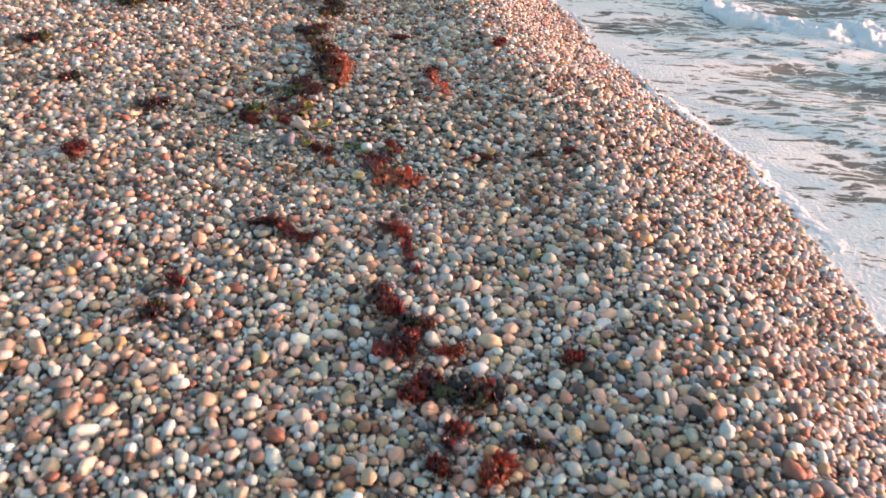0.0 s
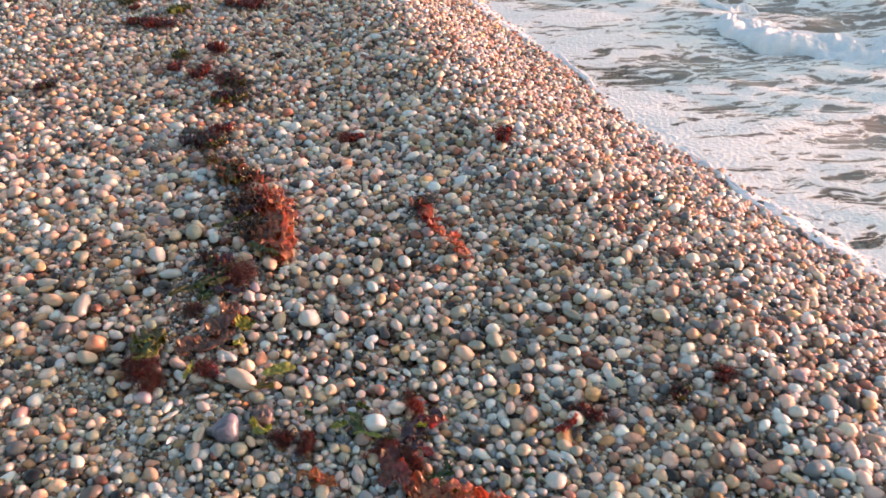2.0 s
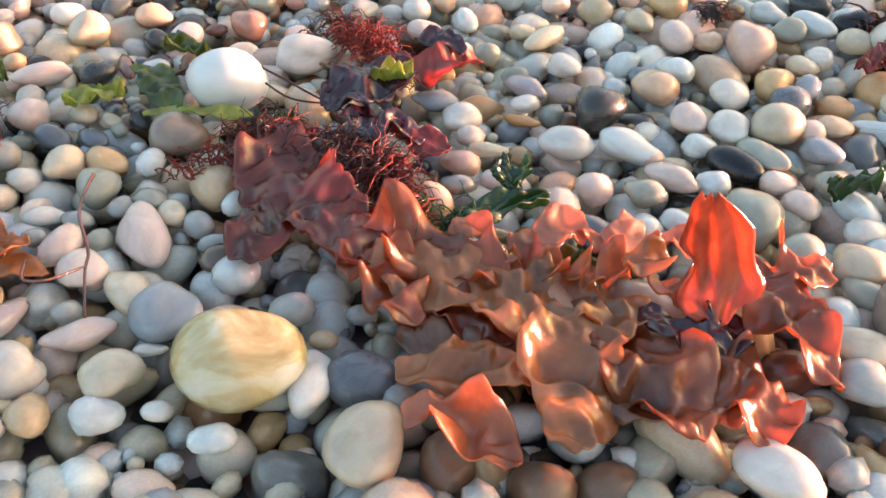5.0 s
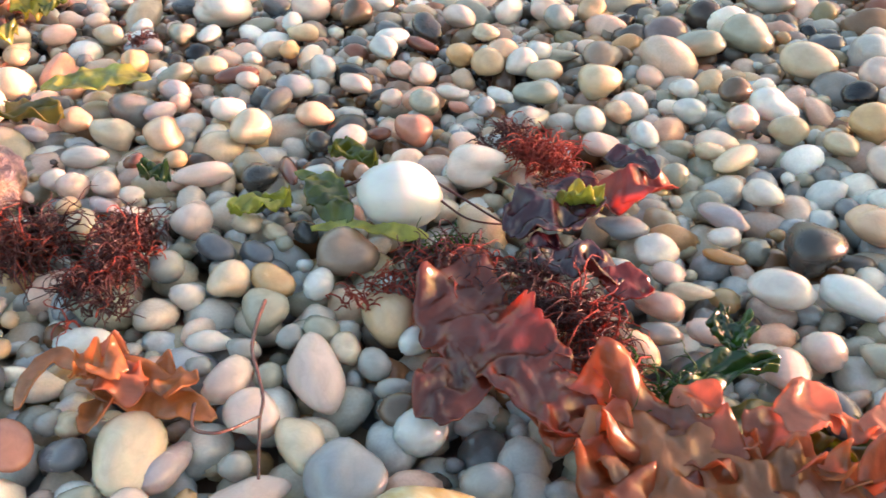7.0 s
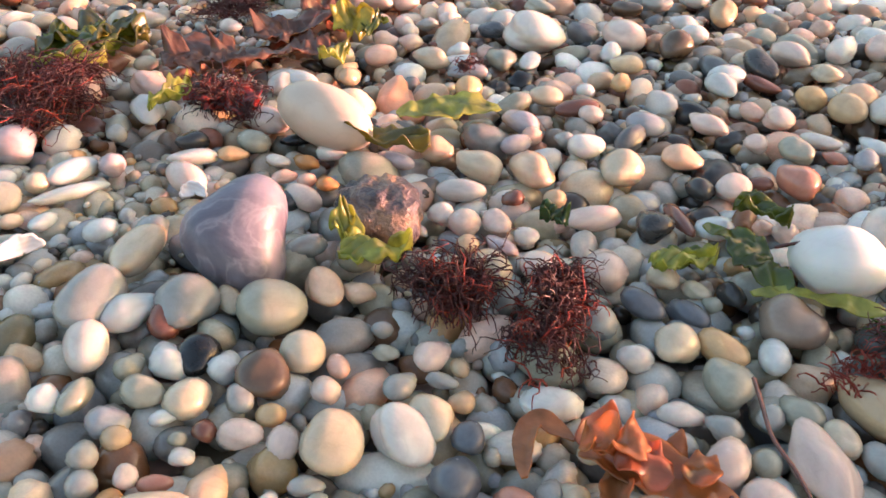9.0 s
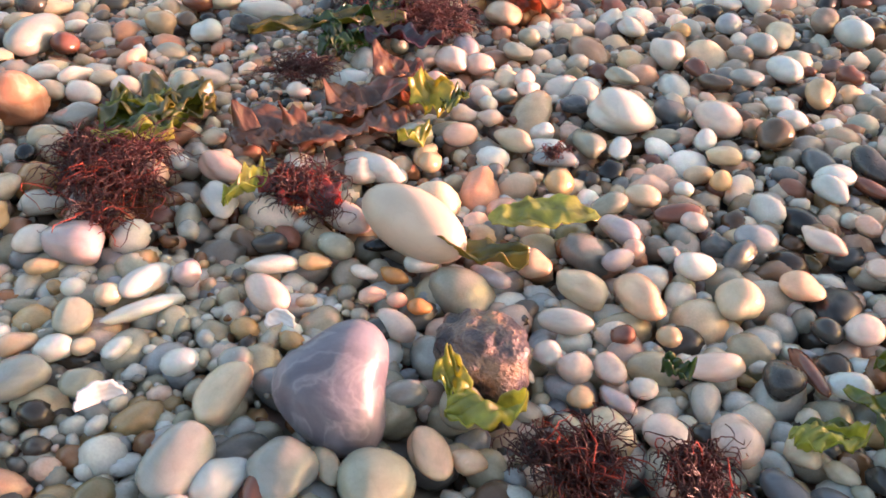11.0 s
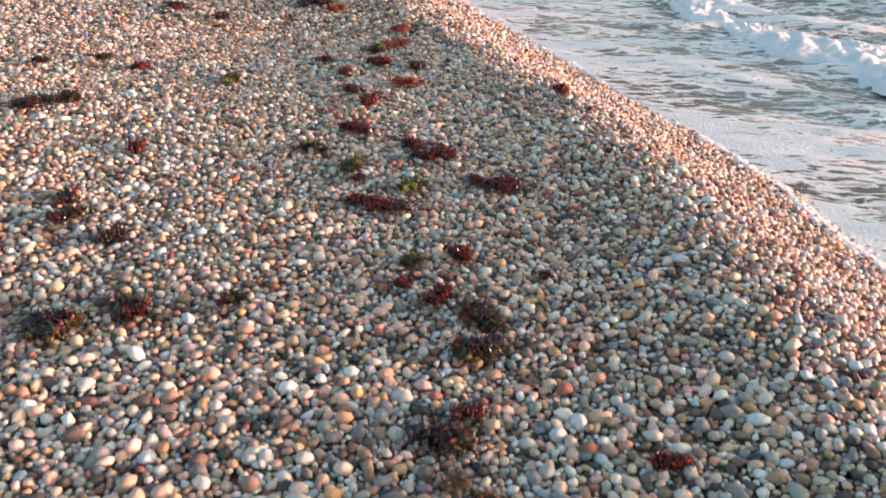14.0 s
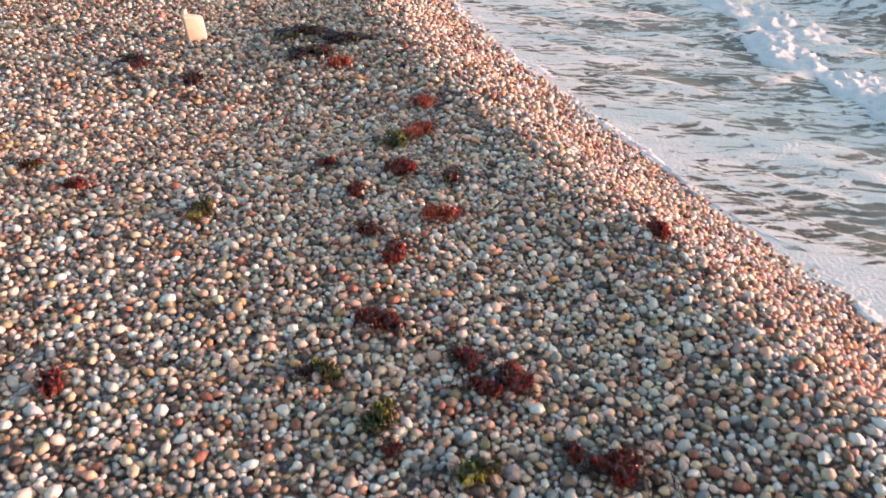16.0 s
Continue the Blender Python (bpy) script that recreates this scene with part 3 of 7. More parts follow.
pebble(-0.377, 2.779, 6, 4, 3, 26, "ice_white")
pebble(-0.381, 2.748, 6, 5, 4, 120, "blush")
pebble(-0.369, 2.746, 7, 4, 3, 10, "brick_red")
pebble(-0.382, 2.735, 7, 6, 5, 122, "rust")
pebble(-0.395, 2.745, 7, 6, 4, 123, "grey")
pebble(-0.399, 2.757, 7, 6, 5, 122, "grey")
pebble(-0.364, 2.759, 6, 5, 3, 141, "white")
pebble(-0.368, 2.768, 4, 4, 3, 116, "olive_grey")
pebble(-0.359, 2.772, 6, 5, 4, 114, "brown_red")
pebble(-0.390, 2.727, 7, 7, 5, 34, "cream")
pebble(-0.329, 2.740, 4, 4, 3, 110, "white")
pebble(-0.312, 2.739, 5, 4, 3, 64, "olive_grey")
pebble(-0.317, 2.747, 7, 5, 3, 17, "grey")
pebble(-0.285, 2.770, 16, 11, 8, 127, "white")
pebble(-0.275, 2.781, 14, 9, 7, 121, "cream")
pebble(-0.276, 2.818, 10, 8, 6, 63, "blush")
pebble(-0.263, 2.791, 6, 6, 4, 94, "tan")
pebble(-0.265, 2.749, 11, 10, 7, 95, "slate")
pebble(-0.264, 2.732, 9, 8, 6, 95, "grey")
pebble(-0.243, 2.733, 15, 9, 7, 121, "brick_red")
pebble(-0.260, 2.771, 8, 7, 5, 94, "slate")
pebble(-0.288, 2.727, 9, 8, 6, 102, "blush")
pebble(-0.232, 2.746, 7, 5, 4, 87, "grey")
pebble(-0.224, 2.744, 7, 6, 4, 154, "straw")
pebble(-0.222, 2.728, 9, 8, 5, 174, "slate")
pebble(-0.213, 2.741, 6, 4, 3, 172, "grey")
pebble(-0.228, 2.791, 13, 9, 6, 6, "ice_white")
pebble(-0.191, 2.820, 8, 8, 6, 80, "white")
pebble(-0.182, 2.857, 13, 8, 6, 131, "slate")
pebble(-0.216, 2.766, 6, 6, 4, 84, "cream")
pebble(-0.264, 2.813, 6, 4, 3, 108, "tan")
pebble(-0.271, 2.804, 7, 4, 3, 166, "grey")
pebble(-0.288, 2.799, 9, 7, 5, 70, "grey")
pebble(-0.295, 2.821, 6, 5, 3, 162, "olive_grey")
pebble(-0.298, 2.837, 5, 5, 4, 99, "grey")
pebble(-0.203, 2.844, 10, 9, 7, 83, "grey")
pebble(-0.173, 2.827, 13, 10, 9, 77, "cream")
pebble(-0.154, 2.825, 13, 9, 7, 135, "amber")
pebble(-0.121, 2.842, 16, 16, 11, 160, "taupe")
pebble(-0.133, 2.822, 12, 7, 6, 78, "ice_white")
pebble(-0.157, 2.804, 13, 11, 8, 97, "olive_grey")
pebble(-0.179, 2.787, 10, 6, 4, 1, "white")
pebble(-0.169, 2.760, 13, 9, 7, 66, "blush")
pebble(-0.158, 2.739, 13, 11, 8, 110, "blush")
pebble(-0.135, 2.758, 22, 11, 8, 103, "blush")
pebble(-0.133, 2.787, 11, 8, 6, 126, "olive_grey")
pebble(-0.123, 2.773, 10, 7, 6, 96, "cream")
pebble(-0.146, 2.785, 7, 6, 5, 70, "grey")
pebble(-0.105, 2.791, 18, 12, 9, 100, "tan")
pebble(-0.094, 2.775, 11, 7, 6, 45, "ice_white")
pebble(-0.164, 2.779, 8, 7, 5, 163, "grey")
pebble(-0.181, 2.771, 6, 6, 4, 166, "grey")
pebble(-0.153, 2.762, 7, 6, 5, 70, "olive_grey")
pebble(-0.112, 2.764, 9, 7, 5, 105, "grey")
pebble(-0.105, 2.748, 8, 5, 4, 6, "grey")
pebble(-0.104, 2.734, 9, 9, 6, 58, "brown")
pebble(-0.097, 2.723, 11, 10, 8, 55, "ice_white")
pebble(-0.090, 2.748, 7, 4, 3, 138, "ice_white")
pebble(-0.140, 2.840, 5, 4, 3, 72, "ice_white")
pebble(-0.163, 2.851, 12, 7, 5, 128, "slate")
pebble(-0.140, 2.866, 8, 6, 5, 123, "dark_grey")
pebble(-0.155, 2.870, 8, 5, 4, 133, "cream")
pebble(-0.150, 2.859, 5, 5, 4, 165, "olive_grey")
pebble(-0.169, 2.880, 10, 8, 6, 114, "cream")
pebble(0.094, 2.812, 18, 15, 12, 62, "dark_grey")
pebble(0.067, 2.786, 15, 12, 8, 139, "white")
pebble(0.095, 2.774, 19, 11, 8, 143, "ice_white")
pebble(0.101, 2.765, 8, 6, 4, 148, "pink")
pebble(0.134, 2.828, 15, 13, 9, 104, "apricot")
pebble(0.168, 2.809, 13, 11, 9, 54, "white")
pebble(0.197, 2.812, 14, 11, 10, 51, "amber")
pebble(0.172, 2.770, 16, 14, 11, 50, "cream")
pebble(0.151, 2.778, 13, 11, 8, 103, "white")
pebble(0.135, 2.790, 12, 10, 8, 86, "blush")
pebble(0.208, 2.860, 22, 15, 13, 73, "pink")
pebble(0.191, 2.931, 16, 14, 12, 59, "amber")
pebble(0.208, 2.976, 13, 12, 9, 60, "black")
pebble(0.226, 2.966, 13, 12, 9, 58, "blush")
pebble(0.221, 2.936, 13, 12, 9, 147, "blush")
pebble(0.191, 2.876, 10, 9, 6, 146, "apricot")
pebble(0.174, 2.886, 18, 11, 9, 76, "blush")
pebble(0.163, 2.915, 16, 9, 7, 89, "straw")
pebble(0.142, 2.936, 12, 12, 9, 63, "straw")
pebble(0.147, 2.969, 17, 14, 10, 154, "ice_white")
pebble(0.329, 2.935, 18, 13, 10, 107, "apricot")
pebble(0.345, 2.898, 18, 17, 13, 46, "amber")
pebble(0.291, 2.835, 21, 18, 15, 45, "white")
pebble(0.137, 2.744, 16, 10, 7, 126, "black")
pebble(0.154, 2.750, 18, 9, 6, 99, "olive_grey")
pebble(0.129, 2.766, 9, 8, 6, 145, "ice_white")
pebble(0.183, 2.746, 12, 9, 6, 109, "blue_grey")
pebble(0.190, 2.765, 9, 8, 6, 48, "blush")
pebble(0.203, 2.765, 10, 9, 6, 137, "apricot")
pebble(0.252, 2.770, 17, 13, 9, 133, "cream")
pebble(0.233, 2.754, 24, 6, 4, 139, "ice_white")
pebble(0.273, 2.849, 12, 11, 8, 138, "cream")
pebble(0.226, 2.831, 10, 9, 6, 140, "cream")
pebble(0.240, 2.836, 10, 9, 7, 49, "white")
pebble(0.212, 2.806, 11, 8, 7, 50, "blue_grey")
pebble(0.104, 2.745, 16, 9, 6, 111, "blush")
pebble(0.065, 2.744, 12, 9, 8, 61, "blush")
pebble(0.120, 2.734, 9, 8, 6, 143, "ice_white")
pebble(0.148, 2.726, 9, 9, 6, 139, "blush")
pebble(0.172, 2.719, 10, 9, 7, 46, "olive_grey")
pebble(0.155, 2.847, 16, 9, 7, 99, "ice_white")
pebble(0.279, 2.909, 14, 11, 8, 141, "dark_grey")
pebble(0.292, 2.875, 16, 11, 8, 178, "black")
pebble(0.247, 2.905, 13, 10, 7, 143, "ice_white")
pebble(0.261, 2.878, 17, 10, 8, 115, "ice_white")
pebble(0.243, 2.875, 11, 11, 8, 52, "olive_grey")
pebble(0.052, 3.026, 17, 16, 12, 74, "straw")
pebble(0.032, 2.971, 15, 10, 8, 82, "white")
pebble(0.052, 2.981, 13, 8, 7, 93, "apricot")
pebble(0.029, 2.936, 12, 10, 7, 148, "blush")
pebble(0.057, 2.944, 12, 8, 7, 98, "ice_white")
pebble(0.058, 2.895, 9, 8, 7, 70, "olive_grey")
pebble(0.023, 2.823, 12, 11, 8, 71, "white")
pebble(0.023, 2.806, 10, 8, 6, 84, "blush")
pebble(0.001, 2.811, 10, 8, 6, 126, "white")
pebble(0.012, 2.783, 13, 8, 6, 125, "pink")
pebble(0.028, 2.792, 11, 5, 4, 159, "cream")
pebble(0.054, 2.816, 11, 5, 3, 142, "rust")
pebble(0.096, 2.907, 19, 8, 6, 33, "cream")
pebble(0.088, 2.920, 9, 7, 5, 158, "straw")
pebble(0.067, 2.850, 17, 8, 6, 109, "lilac_grey")
pebble(0.060, 2.832, 9, 7, 5, 15, "white")
pebble(0.121, 2.954, 13, 10, 9, 66, "blush")
pebble(0.096, 2.974, 12, 11, 8, 69, "ice_white")
pebble(0.105, 3.008, 11, 9, 7, 116, "ice_white")
pebble(0.134, 2.996, 13, 11, 9, 66, "brown")
pebble(0.015, 2.847, 14, 9, 6, 163, "blue_grey")
pebble(0.095, 2.867, 12, 9, 7, 115, "white")
pebble(0.027, 2.763, 11, 8, 5, 167, "blush")
pebble(0.006, 2.765, 10, 7, 5, 141, "grey")
pebble(-0.076, 2.656, 17, 9, 7, 76, "white")
pebble(-0.079, 2.696, 10, 9, 6, 172, "grey")
pebble(-0.062, 2.621, 19, 14, 10, 68, "cream")
pebble(-0.110, 2.639, 9, 6, 4, 178, "ice_white")
pebble(-0.058, 2.651, 14, 12, 8, 165, "slate")
pebble(-0.048, 2.642, 7, 7, 4, 162, "grey")
pebble(-0.009, 2.753, 14, 9, 7, 108, "apricot")
pebble(0.044, 2.735, 11, 10, 7, 86, "blush")
pebble(-0.031, 2.659, 8, 5, 4, 70, "tan")
pebble(-0.069, 2.678, 6, 5, 3, 169, "tan")
pebble(0.122, 2.704, 18, 13, 10, 79, "olive_grey")
pebble(0.086, 2.734, 11, 10, 7, 147, "olive_grey")
pebble(0.076, 2.712, 9, 7, 5, 85, "ice_white")
pebble(0.091, 2.712, 8, 7, 5, 144, "ice_white")
pebble(0.148, 2.708, 11, 9, 7, 81, "blush")
pebble(0.170, 2.699, 12, 8, 6, 110, "ice_white")
pebble(0.147, 2.663, 14, 12, 8, 104, "cream")
pebble(0.164, 2.683, 12, 8, 6, 11, "white")
pebble(0.165, 2.669, 10, 8, 5, 131, "ice_white")
pebble(0.185, 2.672, 10, 8, 6, 130, "white")
pebble(0.139, 2.647, 12, 8, 6, 113, "olive_grey")
pebble(0.121, 2.639, 11, 9, 7, 49, "ice_white")
pebble(0.120, 2.622, 13, 10, 7, 152, "cream")
pebble(0.127, 2.604, 9, 8, 6, 56, "white")
pebble(0.149, 2.629, 21, 17, 14, 38, "taupe")
pebble(0.129, 2.675, 12, 10, 9, 46, "olive_grey")
pebble(0.110, 2.607, 11, 11, 7, 130, "grey")
pebble(0.121, 2.586, 11, 7, 5, 125, "olive_grey")
pebble(0.107, 2.579, 7, 5, 4, 125, "ice_white")
pebble(0.061, 2.580, 15, 12, 8, 132, "white")
pebble(0.051, 2.711, 15, 10, 7, 101, "slate")
pebble(0.102, 2.701, 9, 8, 6, 52, "slate")
pebble(0.025, 2.711, 9, 6, 4, 97, "ice_white")
pebble(-0.141, 2.723, 15, 9, 7, 109, "cream")
pebble(-0.126, 2.704, 15, 15, 10, 1, "blue_grey")
pebble(-0.180, 2.687, 14, 13, 9, 144, "white")
pebble(-0.144, 2.676, 12, 12, 8, 96, "cream")
pebble(-0.199, 2.725, 20, 13, 10, 93, "cream")
pebble(-0.196, 2.701, 9, 8, 6, 105, "blush")
pebble(-0.228, 2.698, 13, 11, 7, 45, "ice_white")
pebble(-0.196, 2.664, 21, 9, 6, 159, "blush")
pebble(-0.156, 2.701, 15, 8, 6, 22, "blush")
pebble(-0.187, 2.718, 14, 7, 5, 65, "lilac_grey")
pebble(-0.214, 2.707, 9, 6, 4, 18, "olive_grey")
pebble(-0.149, 2.659, 10, 8, 5, 7, "ice_white")
pebble(-0.171, 2.663, 11, 8, 6, 102, "tan")
pebble(-0.184, 2.672, 7, 5, 3, 14, "cream")
pebble(-0.129, 2.657, 6, 5, 3, 175, "white")
pebble(-0.216, 2.686, 9, 8, 6, 110, "blush")
pebble(-0.132, 2.689, 7, 3, 2, 3, "white")
pebble(-0.163, 2.716, 7, 6, 5, 98, "grey")
pebble(-0.236, 2.670, 11, 7, 5, 25, "ice_white")
pebble(-0.192, 2.683, 6, 5, 3, 15, "grey")
pebble(-0.666, 3.138, 25, 18, 15, 155, "olive_grey")
pebble(-0.607, 3.171, 18, 14, 10, 27, "grey")
pebble(-0.615, 3.139, 15, 10, 8, 57, "olive_grey")
pebble(-0.637, 3.100, 12, 9, 8, 123, "blush")
pebble(-0.617, 3.109, 9, 8, 7, 121, "black")
pebble(-0.709, 3.329, 43, 19, 16, 88, "grey")
pebble(-0.679, 3.315, 16, 13, 11, 117, "brown_red")
pebble(-0.752, 3.413, 21, 17, 16, 118, "dark_grey")
pebble(-0.735, 3.415, 18, 13, 9, 52, "cream")
pebble(-0.806, 3.429, 26, 16, 10, 31, "grey")
pebble(-0.804, 3.407, 19, 11, 7, 31, "tan")
pebble(-0.780, 3.356, 27, 16, 14, 153, "apricot")
pebble(-0.616, 3.529, 22, 18, 15, 108, "blue_grey")
pebble(-0.571, 3.522, 31, 21, 17, 116, "white")
pebble(-0.532, 3.438, 28, 16, 11, 14, "ice_white")
pebble(-0.605, 3.454, 16, 16, 11, 18, "brown_red")
pebble(-0.618, 3.383, 20, 14, 12, 139, "tan")
pebble(-0.596, 3.393, 13, 11, 9, 109, "brown")
pebble(-0.569, 3.368, 16, 15, 11, 18, "ice_white")
pebble(-0.578, 3.460, 16, 11, 8, 17, "cream")
pebble(-0.540, 3.394, 16, 13, 10, 15, "dark_grey")
pebble(-0.729, 3.282, 20, 11, 8, 6, "cream")
pebble(-0.671, 3.253, 15, 9, 7, 178, "white")
pebble(-0.648, 3.215, 20, 11, 9, 141, "cream")
pebble(-0.621, 3.213, 21, 12, 10, 142, "white")
pebble(-0.619, 3.247, 12, 10, 7, 25, "cream")
pebble(-0.595, 3.232, 17, 11, 9, 136, "blush")
pebble(-0.643, 3.248, 17, 9, 8, 67, "white")
pebble(-0.550, 3.238, 15, 12, 11, 110, "olive_grey")
pebble(-0.543, 3.264, 21, 8, 6, 178, "ice_white")
pebble(-0.533, 3.213, 16, 10, 7, 19, "ice_white")
pebble(-0.836, 3.493, 17, 14, 11, 120, "amber")
pebble(-0.776, 3.586, 17, 17, 11, 115, "cream")
pebble(-0.768, 3.618, 24, 18, 15, 114, "olive_grey")
pebble(-0.749, 3.532, 20, 19, 13, 115, "olive_grey")
pebble(-0.502, 3.154, 10, 9, 6, 67, "cream")
pebble(-0.489, 3.122, 11, 9, 6, 164, "olive_grey")
pebble(-0.514, 3.114, 8, 8, 5, 21, "ice_white")
pebble(-0.688, 3.217, 16, 12, 10, 121, "apricot")
pebble(-0.491, 3.615, 28, 23, 19, 99, "olive_grey")
pebble(-0.535, 3.718, 21, 18, 13, 101, "white")
pebble(-0.439, 3.586, 17, 14, 11, 97, "ice_white")
pebble(-0.536, 3.611, 20, 17, 13, 102, "cream")
pebble(-0.392, 3.359, 11, 9, 9, 95, "olive_grey")
pebble(-0.299, 3.459, 35, 18, 13, 101, "apricot")
pebble(-0.275, 3.400, 12, 11, 9, 87, "olive_grey")
pebble(-0.343, 3.326, 25, 15, 12, 114, "blush")
pebble(-0.332, 3.361, 21, 12, 9, 110, "lilac_grey")
pebble(-0.318, 3.319, 14, 13, 10, 180, "blush")
pebble(-0.354, 3.274, 16, 11, 9, 110, "pink")
pebble(-0.329, 3.218, 12, 10, 7, 1, "blush")
pebble(-0.316, 3.254, 14, 9, 8, 108, "blush")
pebble(-0.308, 3.212, 11, 10, 7, 179, "blush")
pebble(-0.266, 3.164, 17, 10, 7, 155, "ice_white")
pebble(-0.269, 3.192, 10, 10, 7, 175, "ice_white")
pebble(-0.384, 3.120, 28, 12, 9, 142, "white")
pebble(-0.352, 3.144, 14, 8, 6, 73, "tan")
pebble(-0.362, 3.174, 14, 13, 9, 4, "olive_grey")
pebble(-0.286, 3.358, 16, 11, 8, 145, "olive_grey")
pebble(-0.282, 3.291, 11, 10, 8, 87, "blush")
pebble(-0.297, 3.259, 11, 9, 6, 178, "grey")
pebble(-0.177, 3.431, 19, 11, 9, 116, "white")
pebble(-0.154, 3.362, 20, 15, 13, 112, "white")
pebble(-0.133, 3.330, 17, 10, 8, 114, "brown_red")
pebble(-0.123, 3.300, 17, 9, 7, 137, "brown")
pebble(-0.090, 3.363, 13, 12, 9, 163, "taupe")
pebble(-0.065, 3.389, 17, 14, 11, 109, "grey")
pebble(-0.040, 3.418, 26, 14, 10, 81, "straw")
pebble(-0.060, 3.329, 22, 13, 11, 109, "ice_white")
pebble(-0.095, 3.310, 15, 11, 8, 162, "grey")
pebble(-0.045, 3.277, 16, 12, 11, 81, "tan")
pebble(-0.008, 3.319, 13, 12, 9, 156, "brown_red")
pebble(-0.083, 3.254, 13, 11, 8, 160, "ice_white")
pebble(0.026, 3.418, 26, 17, 14, 95, "ice_white")
pebble(-0.084, 3.440, 16, 13, 11, 74, "blue_grey")
pebble(-0.130, 3.428, 11, 10, 8, 77, "amber")
pebble(-0.176, 3.659, 19, 13, 10, 39, "cream")
pebble(-0.182, 3.599, 17, 13, 9, 172, "cream")
pebble(-0.055, 3.719, 21, 18, 12, 104, "blush")
pebble(-0.071, 3.614, 16, 15, 10, 166, "cream")
pebble(0.023, 3.637, 20, 14, 10, 37, "white")
pebble(-0.015, 3.578, 18, 18, 12, 162, "grey")
pebble(0.012, 3.458, 16, 14, 12, 68, "taupe")
pebble(-0.039, 3.517, 20, 16, 14, 73, "ice_white")
pebble(-0.068, 3.512, 15, 11, 8, 164, "white")
pebble(-0.243, 3.247, 12, 10, 7, 173, "slate")
pebble(-0.199, 3.308, 18, 9, 7, 132, "olive_grey")
pebble(-0.609, 3.068, 15, 9, 7, 113, "cream")
pebble(-0.599, 3.030, 19, 11, 8, 116, "amber")
pebble(-0.564, 3.006, 13, 12, 8, 81, "white")
pebble(-0.550, 2.985, 10, 6, 4, 31, "tan")
pebble(-0.578, 3.048, 14, 11, 8, 14, "grey")
pebble(-0.539, 3.005, 19, 17, 12, 164, "lilac_grey")
pebble(-0.512, 2.938, 13, 11, 9, 120, "olive_grey")
pebble(-0.502, 2.962, 8, 8, 6, 27, "cream")
pebble(-0.512, 2.917, 10, 9, 6, 32, "ice_white")
pebble(-0.483, 2.921, 10, 6, 4, 74, "ice_white")
pebble(-0.532, 2.919, 11, 7, 5, 34, "apricot")
pebble(-0.543, 2.923, 10, 5, 4, 71, "ice_white")
pebble(-0.519, 2.893, 16, 12, 8, 35, "grey")
pebble(-0.499, 2.921, 7, 5, 4, 46, "cream")
pebble(-0.582, 2.971, 10, 8, 7, 126, "pink")
pebble(-0.523, 2.967, 7, 7, 5, 29, "ice_white")
pebble(-0.469, 2.986, 11, 8, 7, 111, "lilac_grey")
pebble(-0.489, 2.895, 10, 9, 6, 30, "olive_grey")
pebble(0.214, 2.690, 21, 20, 13, 130, "white")
pebble(0.201, 2.637, 22, 14, 11, 19, "apricot")
pebble(0.220, 2.631, 23, 15, 10, 116, "white")
pebble(0.183, 3.092, 22, 19, 14, 117, "olive_grey")
pebble(0.202, 3.030, 22, 17, 12, 122, "cream")
pebble(0.066, 3.068, 18, 14, 11, 47, "taupe")
pebble(-0.076, 3.135, 15, 13, 9, 30, "ice_white")
pebble(-0.000, 3.090, 14, 13, 10, 78, "apricot")
pebble(0.025, 3.088, 16, 11, 9, 76, "ice_white")
pebble(0.143, 3.083, 20, 14, 10, 157, "olive_grey")
pebble(0.346, 3.074, 25, 13, 9, 144, "olive_grey")
pebble(0.238, 3.005, 16, 14, 11, 58, "blush")
pebble(0.264, 3.003, 16, 12, 10, 74, "cream")
pebble(0.235, 3.163, 21, 14, 10, 154, "grey")
pebble(0.260, 3.196, 15, 13, 11, 63, "apricot")
pebble(0.229, 3.206, 14, 13, 10, 65, "apricot")
pebble(0.320, 3.192, 20, 14, 10, 150, "ice_white")
pebble(0.375, 3.156, 26, 12, 9, 133, "olive_grey")
pebble(0.563, 3.109, 22, 18, 14, 135, "cream")
pebble(0.271, 2.756, 13, 12, 9, 41, "olive_grey")
pebble(0.185, 2.627, 12, 12, 8, 126, "olive_grey")
pebble(0.251, 2.745, 21, 8, 5, 124, "ice_white")
pebble(0.195, 2.792, 13, 11, 9, 35, "slate")
pebble(0.226, 2.747, 18, 7, 5, 134, "grey")
pebble(0.230, 2.659, 13, 9, 6, 126, "brick_red")
pebble(-0.150, 2.936, 20, 5, 4, 100, "brown_red")
pebble(-0.349, 3.026, 36, 19, 19, 146, "egg", 0.02, "large smooth cream egg-shaped pebble standing out of the shingle", sit=0.010)
pebble(-0.093, 2.871, 23, 20, 18, 150, "marble", 0.05, "large bright white rounded stone with seaweed threads across it", sit=0.008)
pebble(-0.099, 2.666, 26, 22, 18, 150, "yellow_quartz", 0.10, "large pebble of white and yellow-brown quartz")
pebble(-0.654, 3.176, 30, 24, 24, 140, "red_clay", 0.22, "large orange-red stone with worn corners")
shaped_stone(-0.371, 2.886, 0.028, 4, ((0.019, 0.023, 0.032, 0.027, 0.022, 0.025, 0.030, 0.027, 0.024, 0.027, 0.035, 0.026), 0.018), "veined", "large lilac-grey triangular stone with pale veins, propped upright", (48, 6))
shaped_stone(-0.311, 2.930, 0.017, -50, ((0.027, 0.023, 0.020, 0.018, 0.020, 0.024, 0.029, 0.024, 0.020, 0.019, 0.021, 0.025), 0.018), "rough", "large rough dark stone mottled with brown", (35, -8), 2.0, 0.10, 0.22)



